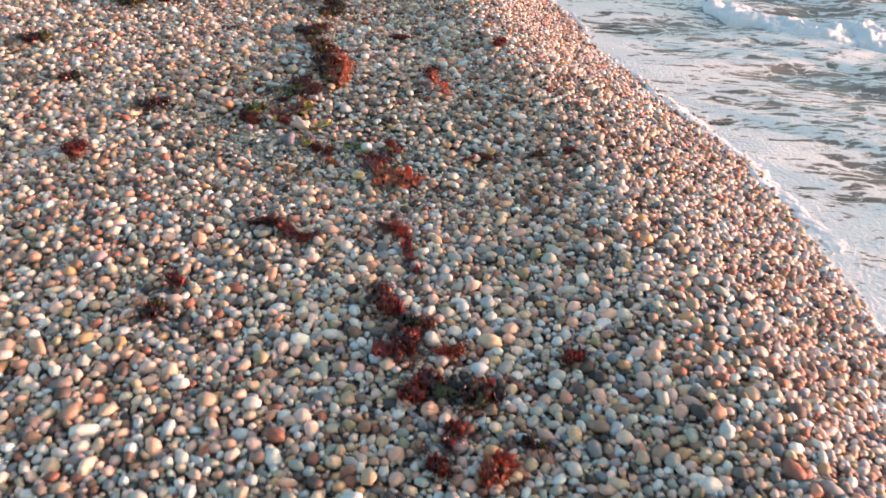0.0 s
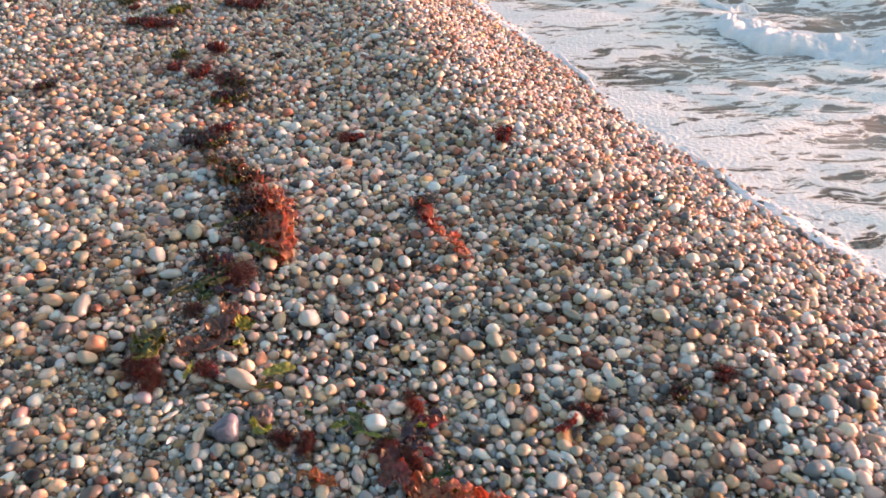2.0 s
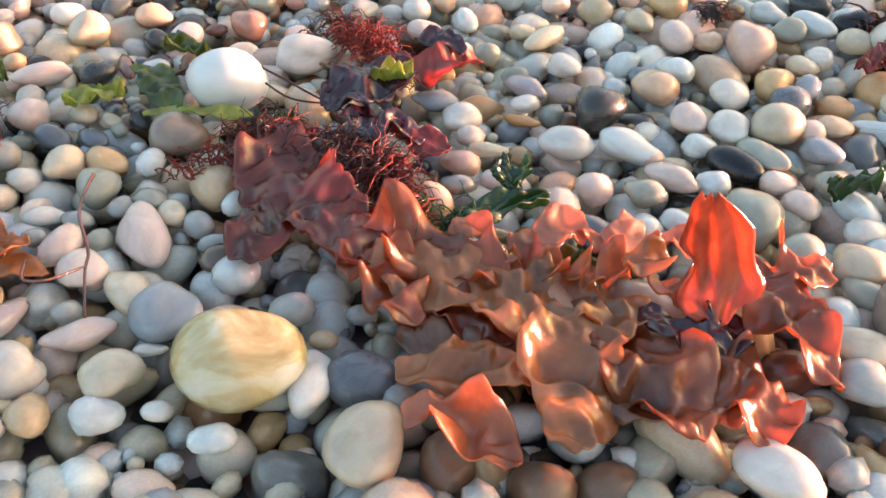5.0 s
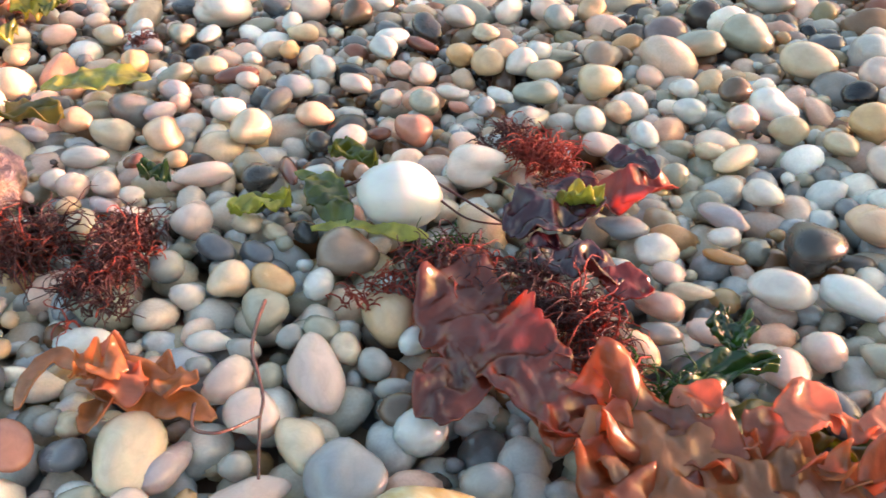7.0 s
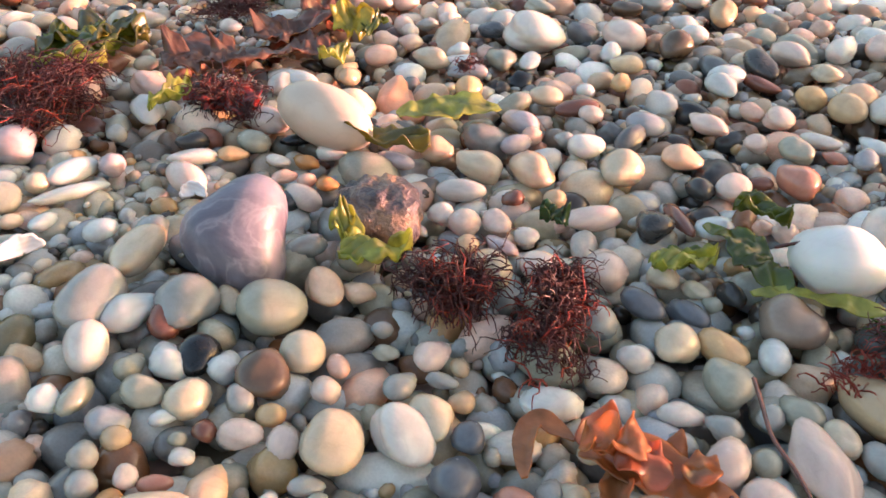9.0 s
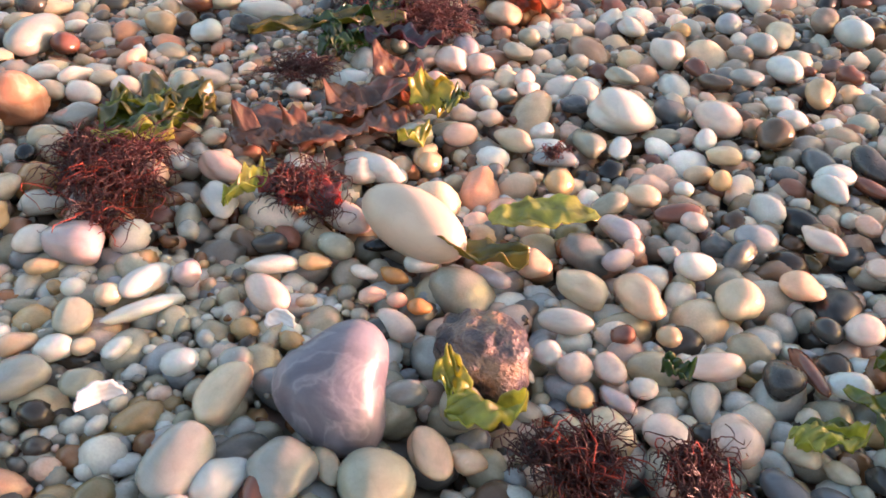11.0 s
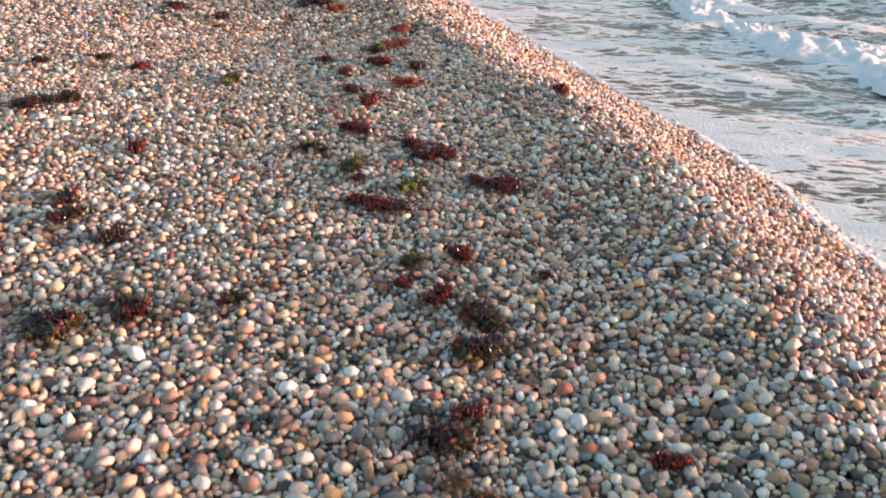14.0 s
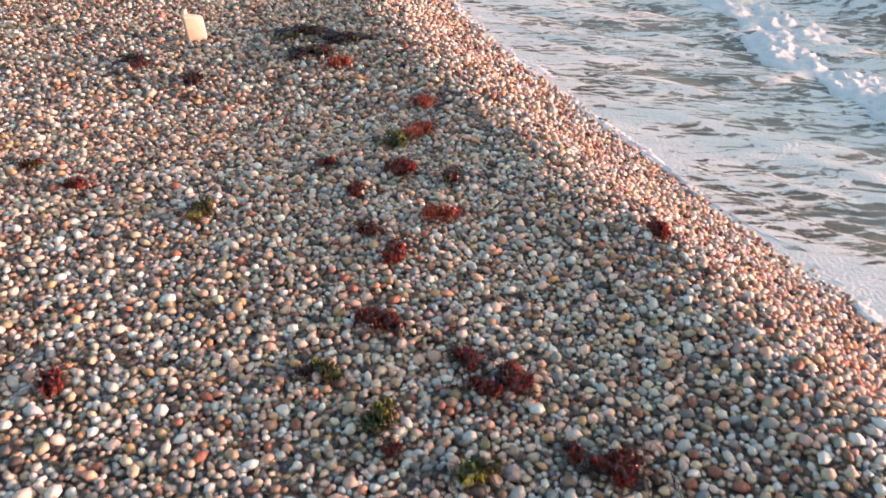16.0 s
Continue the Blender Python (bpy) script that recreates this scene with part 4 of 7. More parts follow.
# ---- seaweed ----
def weed_material(name, body, glow, share, rough=0.28, scale=55):
    """Wet seaweed: a glossy skin that lets some light through."""
    m, n, k, bsdf = material(name)
    where = n.new("ShaderNodeTexCoord").outputs["Object"]
    cloud = n.new("ShaderNodeTexNoise"); cloud.inputs["Scale"].default_value = scale; cloud.inputs["Detail"].default_value = 4; cloud.inputs["Distortion"].default_value = 0.7
    k.new(where, cloud.inputs["Vector"])
    tone = n.new("ShaderNodeMapRange"); tone.inputs["From Min"].default_value = 0.3; tone.inputs["From Max"].default_value = 0.7; tone.inputs["To Min"].default_value = 0.5; tone.inputs["To Max"].default_value = 1.3
    k.new(cloud.outputs[0], tone.inputs[0])
    a = n.new("ShaderNodeVectorMath"); a.operation = "SCALE"; a.inputs[0].default_value = body
    b = n.new("ShaderNodeVectorMath"); b.operation = "SCALE"; b.inputs[0].default_value = glow
    k.new(tone.outputs[0], a.inputs["Scale"]); k.new(tone.outputs[0], b.inputs["Scale"])
    k.new(a.outputs[0], bsdf.inputs["Base Color"])
    bsdf.inputs["Roughness"].default_value = max(0.10, rough - 0.08)
    bsdf.inputs["Specular IOR Level"].default_value = 0.85
    thin = n.new("ShaderNodeBsdfTranslucent")
    k.new(b.outputs[0], thin.inputs["Color"])
    mix = n.new("ShaderNodeMixShader"); mix.inputs[0].default_value = share
    k.new(bsdf.outputs[0], mix.inputs[1]); k.new(thin.outputs[0], mix.inputs[2])
    k.new(mix.outputs[0], n["Material Output"].inputs["Surface"])
    fine = n.new("ShaderNodeTexNoise"); fine.inputs["Scale"].default_value = 240; fine.inputs["Detail"].default_value = 5; fine.inputs["Distortion"].default_value = 1.0
    k.new(where, fine.inputs["Vector"])
    relief = n.new("ShaderNodeBump"); relief.inputs["Strength"].default_value = 0.35; relief.inputs["Distance"].default_value = 0.0018
    k.new(fine.outputs[0], relief.inputs["Height"]); k.new(relief.outputs[0], bsdf.inputs["Normal"])
    return m


WEED = {
    "tan": weed_material("dulse_tan", (0.42, 0.19, 0.085), (0.90, 0.42, 0.19), 0.5, 0.2, 38),
    "flapred": weed_material("dulse_flap_red", (0.32, 0.06, 0.045), (0.85, 0.22, 0.13), 0.5, 0.2),
    "flap": weed_material("dulse_flap", (0.40, 0.105, 0.055), (0.95, 0.30, 0.16), 0.55, 0.28),
    "maroon": weed_material("dulse_maroon", (0.160, 0.044, 0.028), (0.68, 0.17, 0.08), 0.46, 0.18, 38),
    "brown": weed_material("dulse_brown", (0.27, 0.095, 0.048), (0.82, 0.30, 0.14), 0.5, 0.2, 38),
    "umber": weed_material("dulse_umber", (0.27, 0.135, 0.075), (0.70, 0.30, 0.16), 0.4, 0.2),
    "dark_umber": weed_material("dulse_dark_umber", (0.155, 0.072, 0.040), (0.54, 0.20, 0.10), 0.36, 0.2),
    "orange": weed_material("dulse_orange", (0.42, 0.15, 0.075), (0.90, 0.36, 0.19), 0.48, 0.3),
    "salmon": weed_material("dulse_salmon", (0.54, 0.23, 0.14), (0.94, 0.45, 0.29), 0.5, 0.34),
    "red": weed_material("dulse_red", (0.20, 0.030, 0.025), (0.66, 0.10, 0.065), 0.42, 0.24),
    "purple": weed_material("dulse_purple", (0.042, 0.012, 0.018), (0.34, 0.04, 0.045), 0.28, 0.14),
    "yellow": weed_material("sea_lettuce_yellow", (0.40, 0.36, 0.05), (0.85, 0.74, 0.12), 0.5, 0.25),
    "lettuce": weed_material("sea_lettuce", (0.33, 0.35, 0.075), (0.80, 0.80, 0.20), 0.5, 0.26),
    "slick": weed_material("sea_lettuce_olive", (0.085, 0.115, 0.014), (0.34, 0.40, 0.04), 0.42, 0.16),
    "olive": weed_material("olive_weed", (0.10, 0.095, 0.022), (0.48, 0.44, 0.07), 0.4),
    "green": weed_material("green_weed", (0.022, 0.060, 0.013), (0.10, 0.27, 0.035), 0.35, 0.24),
    "stalk": weed_material("stalk_brown", (0.15, 0.055, 0.04), (0.3, 0.1, 0.06), 0.15, 0.35),
    "strand_red": weed_material("strand_red", (0.070, 0.014, 0.012), (0.26, 0.035, 0.022), 0.3, 0.5),
    "strand_bright": weed_material("strand_bright_red", (0.34, 0.045, 0.025), (0.66, 0.10, 0.05), 0.35, 0.8),
    "strand_dark": weed_material("strand_dark", (0.022, 0.013, 0.011), (0.10, 0.045, 0.03), 0.15, 0.25),
    "strand_green": weed_material("strand_green", (0.03, 0.09, 0.015), (0.12, 0.35, 0.04), 0.3, 0.35),
    "strand_olive": weed_material("strand_olive", (0.10, 0.075, 0.02), (0.35, 0.25, 0.05), 0.25, 0.35),
}


def part(name, mesh, parent, label=""):
    ob = new(name, mesh)
    ob.parent = parent
    return tagged(ob, label) if label else ob


def clump(name, x, y, label, category="seaweed", group=""):
    base = new(name)
    base.empty_display_size = 0.02
    base.matrix_world = pose(x, y, float(height(x, y)))
    return tagged(base, label, category, group)


def frond_mesh(kind, length, width, seed, ruffle=0.012, lift=0.012, curl=0.0, lobes=3, bend=0.5, nu=44, nv=25, rise=0.0, crumple=0.0034):
    """A ruffled blade that starts at the origin and runs along x: lobed edges, waves that grow towards the rim, a little thickness."""
    rng = np.random.default_rng(seed)
    ruffle = ruffle * 0.62
    u, v = np.meshgrid(np.linspace(0, 1, nu), np.linspace(-1, 1, nv), indexing="ij")
    head = bend * (u - 0.5 * u * 0.3) * rng.choice((-1, 1))
    cx, cy = length * u * np.cos(head * 0.6), length * u * np.sin(head * 0.6)
    p = rng.uniform(0, 6.3, 12)
    wide = width * 0.5 * (np.sin(np.pi * np.clip(u * 0.93 + 0.05, 0, 1)) ** 0.55)
    side_wave = 1 + 0.30 * np.sin(lobes * np.pi * 2 * u * 0.9 + p[0] + (v > 0) * p[1]) * np.abs(v) + 0.16 * np.sin(lobes * 5.1 * np.pi * u + p[2] + (v > 0) * 2.0) * v * v
    wide = wide * side_wave
    nx, ny = -np.sin(head), np.cos(head)
    x = cx + nx * wide * v + 0.10 * width * np.sin(9 * v + p[3]) * u * (1 - u) * 2
    y = cy + ny * wide * v
    rim = np.abs(v) ** 1.4 * 0.85 + 0.15
    tip = np.clip((u - 0.75) / 0.25, 0, 1)
    z = lift + ruffle * rim * (np.sin(2 * np.pi * lobes * 0.95 * u + p[4] + (v > 0) * p[5]) + 0.55 * np.sin(2 * np.pi * lobes * 2.1 * u + p[6] + v * 2.0)) * np.sin(np.pi * np.clip(u, 0.03, 1.0)) ** 0.3
    z = z + ruffle * 0.8 * np.sin(3.2 * v + 5 * u + p[7]) + ruffle * 0.35 * np.sin(9 * v - 13 * u + p[9]) + ruffle * 0.22 * np.sin(26 * u + 5 * v + p[10]) * rim + ruffle * 0.16 * np.sin(41 * u - 14 * v + p[11]) * rim + ruffle * tip * np.sin(7 * v + p[8])
    z = z + rise * u**1.5
    x = x - rise * 0.4 * u**3 + curl * length * np.sin(3.0 * u) * v * v * 0.4
    if nu > 20:
        soft = np.array([noise.fractal(Vector((p_[0] * 75, p_[1] * 75, seed * 3.7)), 0.9, 2.1, 4) for p_ in zip(x.ravel(), y.ravel())]).reshape(x.shape)
        z = z + crumple * soft * (0.5 + 0.8 * rim)
    z = np.maximum(z, 0.003) + 0.0035
    pts = np.stack([x, y, z], -1).reshape(-1, 3)
    tris = grid_tris(nu, nv)
    return raw_mesh("frond", pts, tris, WEED[kind])


def frond(parent, kind, x, y, heading, length, width, seed, label="", **more):
    ob = part("frond", frond_mesh(kind, length, width, seed, **more), parent, label)
    ob.matrix_parent_inverse = Matrix()
    ob.matrix_basis = pose(x, y, 0.004, 0, 0, heading)
    skin = ob.modifiers.new("thickness", "SOLIDIFY")
    skin.thickness, skin.offset = 0.0007, 0.0
    return ob


def along(points, n):
    """n evenly spaced places on a smooth line through the given ones, and the line's direction in plan."""
    p = np.array([(*q, 0.0)[:3] for q in points], float)
    p = np.vstack([2 * p[0] - p[1], p, 2 * p[-1] - p[-2]])
    fine = []
    for i in range(1, len(p) - 2):
        t = np.linspace(0, 1, 24, endpoint=False)[:, None]
        fine.append(0.5 * (2 * p[i] + (p[i + 1] - p[i - 1]) * t + (2 * p[i - 1] - 5 * p[i] + 4 * p[i + 1] - p[i + 2]) * t**2 + (3 * p[i] - p[i - 1] - 3 * p[i + 1] + p[i + 2]) * t**3))
    fine = np.vstack([*fine, p[-2]])
    run = np.concatenate([[0], np.cumsum(np.linalg.norm(np.diff(fine, axis=0), axis=1))])
    out = np.stack([np.interp(np.linspace(0, run[-1], n), run, fine[:, i]) for i in range(3)], -1)
    way = np.gradient(out, axis=0)[:, :2]
    return out, way / np.linalg.norm(way, axis=1)[:, None]


def sheet(parent, kind, points, width, seed, waves=3.0, fold=0.5, lift=0.016, stand=(0.0, 0.0), blunt=0.45, crumple=0.0012, label="", nu=64, nv=17):
    """A wet ribbon of weed along places of the beach: its middle lies on the stones, its longer rims ruffle, stand up and fold over."""
    rng = np.random.default_rng(seed)
    base = parent.matrix_world.translation
    line, way = along(points, nu)
    u, v = np.meshgrid(np.linspace(0, 1, nu), np.linspace(-1, 1, nv), indexing="ij")
    p = rng.uniform(0, 6.3, 8)
    far, up_side = np.abs(v), v > 0
    half = 0.5 * width * np.sin(np.pi * (0.03 + 0.94 * u)) ** blunt
    size = np.linalg.norm(np.diff(line, axis=0), axis=1).sum()
    scallop = np.abs(np.sin(np.pi * size / 0.011 * u + p[0] + up_side * p[1] + 0.8 * np.sin(9 * u + p[2])))
    half = half * (0.90 + 0.12 * np.sin(2 * np.pi * waves * 0.5 * u + p[1] + up_side * p[2]) + 0.11 * scallop**0.7)
    turn = 2 * np.pi * 0.62 * waves * u + np.where(up_side, p[3], p[4]) + 1.1 * np.sin(4.5 * u + p[5])
    reach = fold * half * far**1.5
    out = v * half * (1 - 0.12 * fold * far) - np.sign(v) * reach * 0.22 * (1 + np.cos(turn))
    ahead = reach * 0.34 * np.cos(turn + 0.7)
    z = lift + line[:, None, 2] + reach * (0.22 + 0.50 * np.sin(turn) + 0.26 * np.sin(1.73 * turn + p[6])) + 0.7 * np.where(up_side, stand[1], stand[0]) * far**1.3 * (0.7 + 0.3 * np.sin(turn)) * np.sin(np.pi * np.clip(u, 0, 1)) ** 0.4
    z = z + 0.16 * half * np.sin(5 * u + 1.3 * v + p[7]) * fold
    x = line[:, None, 0] - base.x - way[:, None, 1] * out + way[:, None, 0] * ahead
    y = line[:, None, 1] - base.y + way[:, None, 0] * out + way[:, None, 1] * ahead
    soft = np.array([noise.fractal(Vector((a * 70, b * 70, seed * 3.7)), 0.9, 2.1, 3) for a, b in zip(x.ravel(), y.ravel())]).reshape(x.shape)
    folds = np.array([1 - 2 * abs(noise.noise(Vector((a * 38 + seed, b * 38, 1.7)))) + 0.5 - abs(noise.noise(Vector((a * 95, b * 95 + seed, 4.1)))) for a, b in zip(x.ravel(), y.ravel())]).reshape(x.shape)
    z = np.maximum(z + crumple * soft + 0.0085 * min(1, crumple / 0.0012) * (folds - 0.6) * np.minimum(1, half / 0.012), 0.006 + 0.002 * soft)
    ob = part("frond", raw_mesh("frond", np.stack([x, y, z], -1).reshape(-1, 3), grid_tris(nu, nv), WEED[kind]), parent, label)
    skin = ob.modifiers.new("thickness", "SOLIDIFY")
    skin.thickness, skin.offset = 0.0006, 0.0
    return ob


def lobes(parent, kinds, line, wide, count, size, seed, lift=0.020):
    """A bunch of small rounded, half upright lobes strewn along a line."""
    rng = random.Random(seed)
    places, way = along(line, count)
    for i in range(count):
        off = rng.uniform(-0.5, 0.5) * wide
        x, y = places[i][0] - way[i][1] * off, places[i][1] + way[i][0] * off
        turn, long_ = rng.uniform(0, 2 * math.pi), size * rng.uniform(0.8, 1.3)
        dx, dy = 0.5 * long_ * math.cos(turn), 0.5 * long_ * math.sin(turn)
        sheet(parent, kinds[i % len(kinds)], ((x - dx, y - dy), (x + 0.2 * dy, y - 0.2 * dx), (x + dx, y + dy)), long_ * rng.uniform(0.9, 1.3), seed * 50 + i, 1.6, 0.6, lift + rng.uniform(-0.004, 0.010),
              (rng.uniform(0, 0.014), rng.uniform(0, 0.014)), 0.35, nu=26, nv=13)


def strands_mesh(kind, count, radius, tall, seed, thick=0.00045, steps=8, stretch=(1.0, 1.0), tangle=0.75):
    """Many thin curling threads that spread from a small holdfast."""
    rng = np.random.default_rng(seed)
    n = count
    heart = rng.normal(0, radius * 0.3, (7, 2)) * stretch
    which = rng.integers(0, 7, n)
    start = np.stack([heart[which, 0] + rng.normal(0, radius * 0.12, n) * stretch[0], heart[which, 1] + rng.normal(0, radius * 0.12, n) * stretch[1], rng.uniform(0.004, tall * 0.55, n)], -1)
    yaw = rng.uniform(0, 2 * np.pi, n)
    pitch = rng.uniform(0.1, 1.2, n)
    step = radius * rng.uniform(0.05, 0.15, n) * 7 / steps
    pts = [start]
    for s in range(steps):
        way = np.stack([np.cos(yaw) * np.cos(pitch), np.sin(yaw) * np.cos(pitch), np.sin(pitch)], -1)
        now = pts[-1] + way * step[:, None]
        now[:, 2] = np.clip(now[:, 2], 0.003, tall * 1.15)
        pts.append(now)
        yaw = yaw + rng.normal(0, tangle, n)
        pitch = pitch - rng.uniform(0.0, 0.5, n) + rng.normal(0, 0.25, n)
    pts = np.stack(pts, 1)
    m = steps + 1
    ring = np.array([(0, 0, 1), (0.87, 0.3, -0.5), (-0.87, -0.3, -0.5)])
    taper = np.linspace(1.15, 0.5, m)
    v = pts[:, :, None, :] + ring[None, None] * (thick * taper)[None, :, None, None]
    v = v.reshape(-1, 3)
    base = (np.arange(n) * m * 3)[:, None] + (np.arange(steps) * 3)[None]
    base = base.ravel()
    t = []
    for a in range(3):
        b = (a + 1) % 3
        t += [np.stack([base + a, base + b, base + 3 + a], 1), np.stack([base + b, base + 3 + b, base + 3 + a], 1)]
    return raw_mesh("strands", v, np.concatenate(t), WEED[kind])


def strands(parent, kind, x, y, count, radius, tall, seed, label="", heading=0, **more):
    ob = part("threads", strands_mesh(kind, count, radius, tall, seed, **more), parent, label)
    ob.matrix_basis = pose(x, y, 0.006, 0, 0, heading)
    return tagged(ob, kind="stuff")


def string_mesh(kind, points, thick):
    """One stalk through the given places."""
    fine = []
    pts = [Vector(p) for p in points]
    for i in range(len(pts) - 1):
        p0, p1, p2, p3 = pts[max(i - 1, 0)], pts[i], pts[i + 1], pts[min(i + 2, len(pts) - 1)]
        for s in range(8):
            t = s / 8
            fine.append(0.5 * ((2 * p1) + (p2 - p0) * t + (2 * p0 - 5 * p1 + 4 * p2 - p3) * t * t + (3 * p1 - p0 - 3 * p2 + p3) * t**3))
    fine.append(pts[-1])
    v, t = [], []
    for i, p in enumerate(fine):
        ahead = (fine[min(i + 1, len(fine) - 1)] - fine[max(i - 1, 0)]).normalized()
        side = ahead.cross(Vector((0, 0, 1))).normalized()
        up = side.cross(ahead)
        for a in range(5):
            q = 2 * math.pi * a / 5
            v.append(p + (side * math.cos(q) + up * math.sin(q)) * thick * (1.0 - 0.4 * i / len(fine)))
        if i:
            for a in range(5):
                b = (a + 1) % 5
                s0 = (i - 1) * 5
                t += [(s0 + a, s0 + b, s0 + 5 + a), (s0 + b, s0 + 5 + b, s0 + 5 + a)]
    return raw_mesh("stalk", np.array([tuple(p) for p in v]), np.array(t), WEED[kind])


def drift(kind, x, y, r, seed):
    """A small heap of seaweed further along the drift line."""
    rng = random.Random(seed)
    r = r * (1.2 if y > 5 else 1.05)
    looks = {
        "dark": (("purple", "olive", "maroon"), "strand_dark", "heap of dark brown seaweed drying on the shingle", "dark seaweed heaps"),
        "red": (("flapred", "red", "maroon", "purple"), "strand_red", "heap of dark red seaweed on the shingle", "red seaweed heaps"),
        "orange": (("salmon", "orange", "flap", "maroon"), "strand_bright", "heap of orange-red ruffled seaweed on the shingle", "orange seaweed heaps"),
        "green": (("olive", "lettuce", "green"), "strand_olive", "heap of olive-green seaweed on the shingle", "green seaweed heaps"),
    }
    blades, thread, label, group = looks[kind]
    base = clump("seaweed_heap", x, y, label, group=group)
    axis = rng.uniform(0, 180)
    for i in range(7):
        turn, u, v = rng.uniform(0, 360), r * rng.uniform(-0.75, 0.75), r * rng.uniform(-0.32, 0.32)
        long_ = r * rng.uniform(0.55, 1.0)
        x0 = u * math.cos(radians(axis)) - v * math.sin(radians(axis)) - 0.5 * long_ * math.cos(radians(turn))
        y0 = u * math.sin(radians(axis)) + v * math.cos(radians(axis)) - 0.5 * long_ * math.sin(radians(turn))
        frond(base, blades[i % len(blades)], x0, y0, turn, long_, long_ * rng.uniform(0.5, 0.85), seed * 10 + i,
              ruffle=min(0.016, 0.36 * r), lift=min(0.014, 0.32 * r), lobes=rng.choice((2, 3)), nu=16, nv=9)
    strands(base, thread, 0, 0, 70, r, min(0.03, r * 0.55), seed, thick=0.0011, steps=5, heading=axis, stretch=(1.4, 0.7))
    strands(base, thread, 0, 0, 40, r * 1.7, 0.014, seed + 500, "loose threads spread round the heap", thick=0.0010, steps=5, heading=axis + rng.uniform(-30, 30), stretch=(1.6, 0.7))


# ---- the ruffled dulse beside the white stone ----
dulse = clump("dulse_seaweed", 0.037, 2.662, "large heap of wet red-brown ruffled seaweed fronds lying on pebbles")
sheet(dulse, "umber", ((-0.040, 2.672), (-0.004, 2.652), (0.030, 2.630), (0.062, 2.602)), 0.062, 401, 2.0, 0.2, 0.010)
sheet(dulse, "maroon", ((-0.078, 2.812), (-0.071, 2.778), (-0.066, 2.748), (-0.057, 2.723), (-0.046, 2.700)), 0.050, 402, 2.4, 0.5, 0.018)
sheet(dulse, "maroon", ((-0.062, 2.752), (-0.079, 2.738), (-0.096, 2.716)), 0.036, 403, 1.6, 0.35, 0.016)
sheet(dulse, "brown", ((-0.066, 2.730), (-0.053, 2.716), (-0.035, 2.708), (-0.016, 2.694), (0.002, 2.678)), 0.038, 404, 3.2, 0.75, 0.016, (0.004, 0.012))
sheet(dulse, "brown", ((-0.052, 2.718), (-0.045, 2.700), (-0.039, 2.680), (-0.040, 2.662)), 0.034, 405, 2.2, 0.6, 0.016, (0.006, 0.0))
sheet(dulse, "tan", ((-0.046, 2.703), (-0.030, 2.690), (-0.012, 2.676), (0.008, 2.665), (0.030, 2.654), (0.047, 2.648)), 0.046, 406, 4.0, 0.42, 0.016)
sheet(dulse, "maroon", ((-0.030, 2.684), (-0.010, 2.664), (0.014, 2.652)), 0.030, 407, 2.0, 0.5, 0.012)
lobes(dulse, ("orange", "salmon"), ((-0.002, 2.706), (0.016, 2.690), (0.036, 2.685), (0.056, 2.686), (0.074, 2.680)), 0.010, 8, 0.016, 73, 0.016)
lobes(dulse, ("orange", "tan"), ((0.020, 2.675), (0.036, 2.671), (0.050, 2.667), (0.062, 2.660)), 0.008, 5, 0.015, 74, 0.018)
sheet(dulse, "olive", ((0.002, 2.712), (0.030, 2.700), (0.066, 2.692)), 0.026, 410, 2.0, 0.4, 0.010)
frond(dulse, "flap", 0.026, -0.028, 62, 0.030, 0.026, 5, "upright orange-red frond lit through by the sun", ruffle=0.003, lift=0.016, lobes=1, rise=0.044, crumple=0.0008)
sheet(dulse, "purple", ((0.043, 2.654), (0.052, 2.636), (0.066, 2.629), (0.081, 2.640)), 0.024, 411, 1.6, 0.55, 0.016, (0.0, 0.010), label="dark purple fold of wet seaweed")
sheet(dulse, "brown", ((0.082, 2.670), (0.094, 2.648), (0.093, 2.628), (0.090, 2.602)), 0.036, 412, 3.0, 0.7, 0.016, (0.008, 0.004))
sheet(dulse, "orange", ((0.086, 2.660), (0.104, 2.655), (0.124, 2.652)), 0.028, 413, 3.0, 0.85, 0.018, (0.006, 0.010))
sheet(dulse, "tan", ((0.034, 2.650), (0.013, 2.632), (0.006, 2.615), (-0.005, 2.598)), 0.038, 414, 2.6, 0.6, 0.018, (0.010, 0.004))
sheet(dulse, "brown", ((0.020, 2.642), (0.037, 2.618), (0.034, 2.590)), 0.040, 415, 2.4, 0.5, 0.018)
sheet(dulse, "tan", ((-0.048, 2.644), (-0.024, 2.636), (0.002, 2.630)), 0.026, 416, 2.2, 0.5, 0.014, (0.0, 0.006))
sheet(dulse, "orange", ((-0.050, 2.622), (-0.037, 2.618), (-0.026, 2.606), (-0.023, 2.594)), 0.024, 417, 2.6, 0.8, 0.016, (0.004, 0.004))
sheet(dulse, "brown", ((0.062, 2.624), (0.064, 2.606), (0.058, 2.586)), 0.034, 418, 2.2, 0.6, 0.014)
strands(dulse, "strand_red", -0.070, 0.104, 420, 0.030, 0.030, 12, "tangle of dark red threads", heading=-68, stretch=(1.6, 0.55))
strands(dulse, "strand_bright", -0.068, 0.098, 150, 0.030, 0.030, 13, "tangle of bright red threads", heading=-68, stretch=(1.6, 0.5))
strands(dulse, "strand_green", -0.056, 0.062, 130, 0.020, 0.026, 14, "dark green threads")

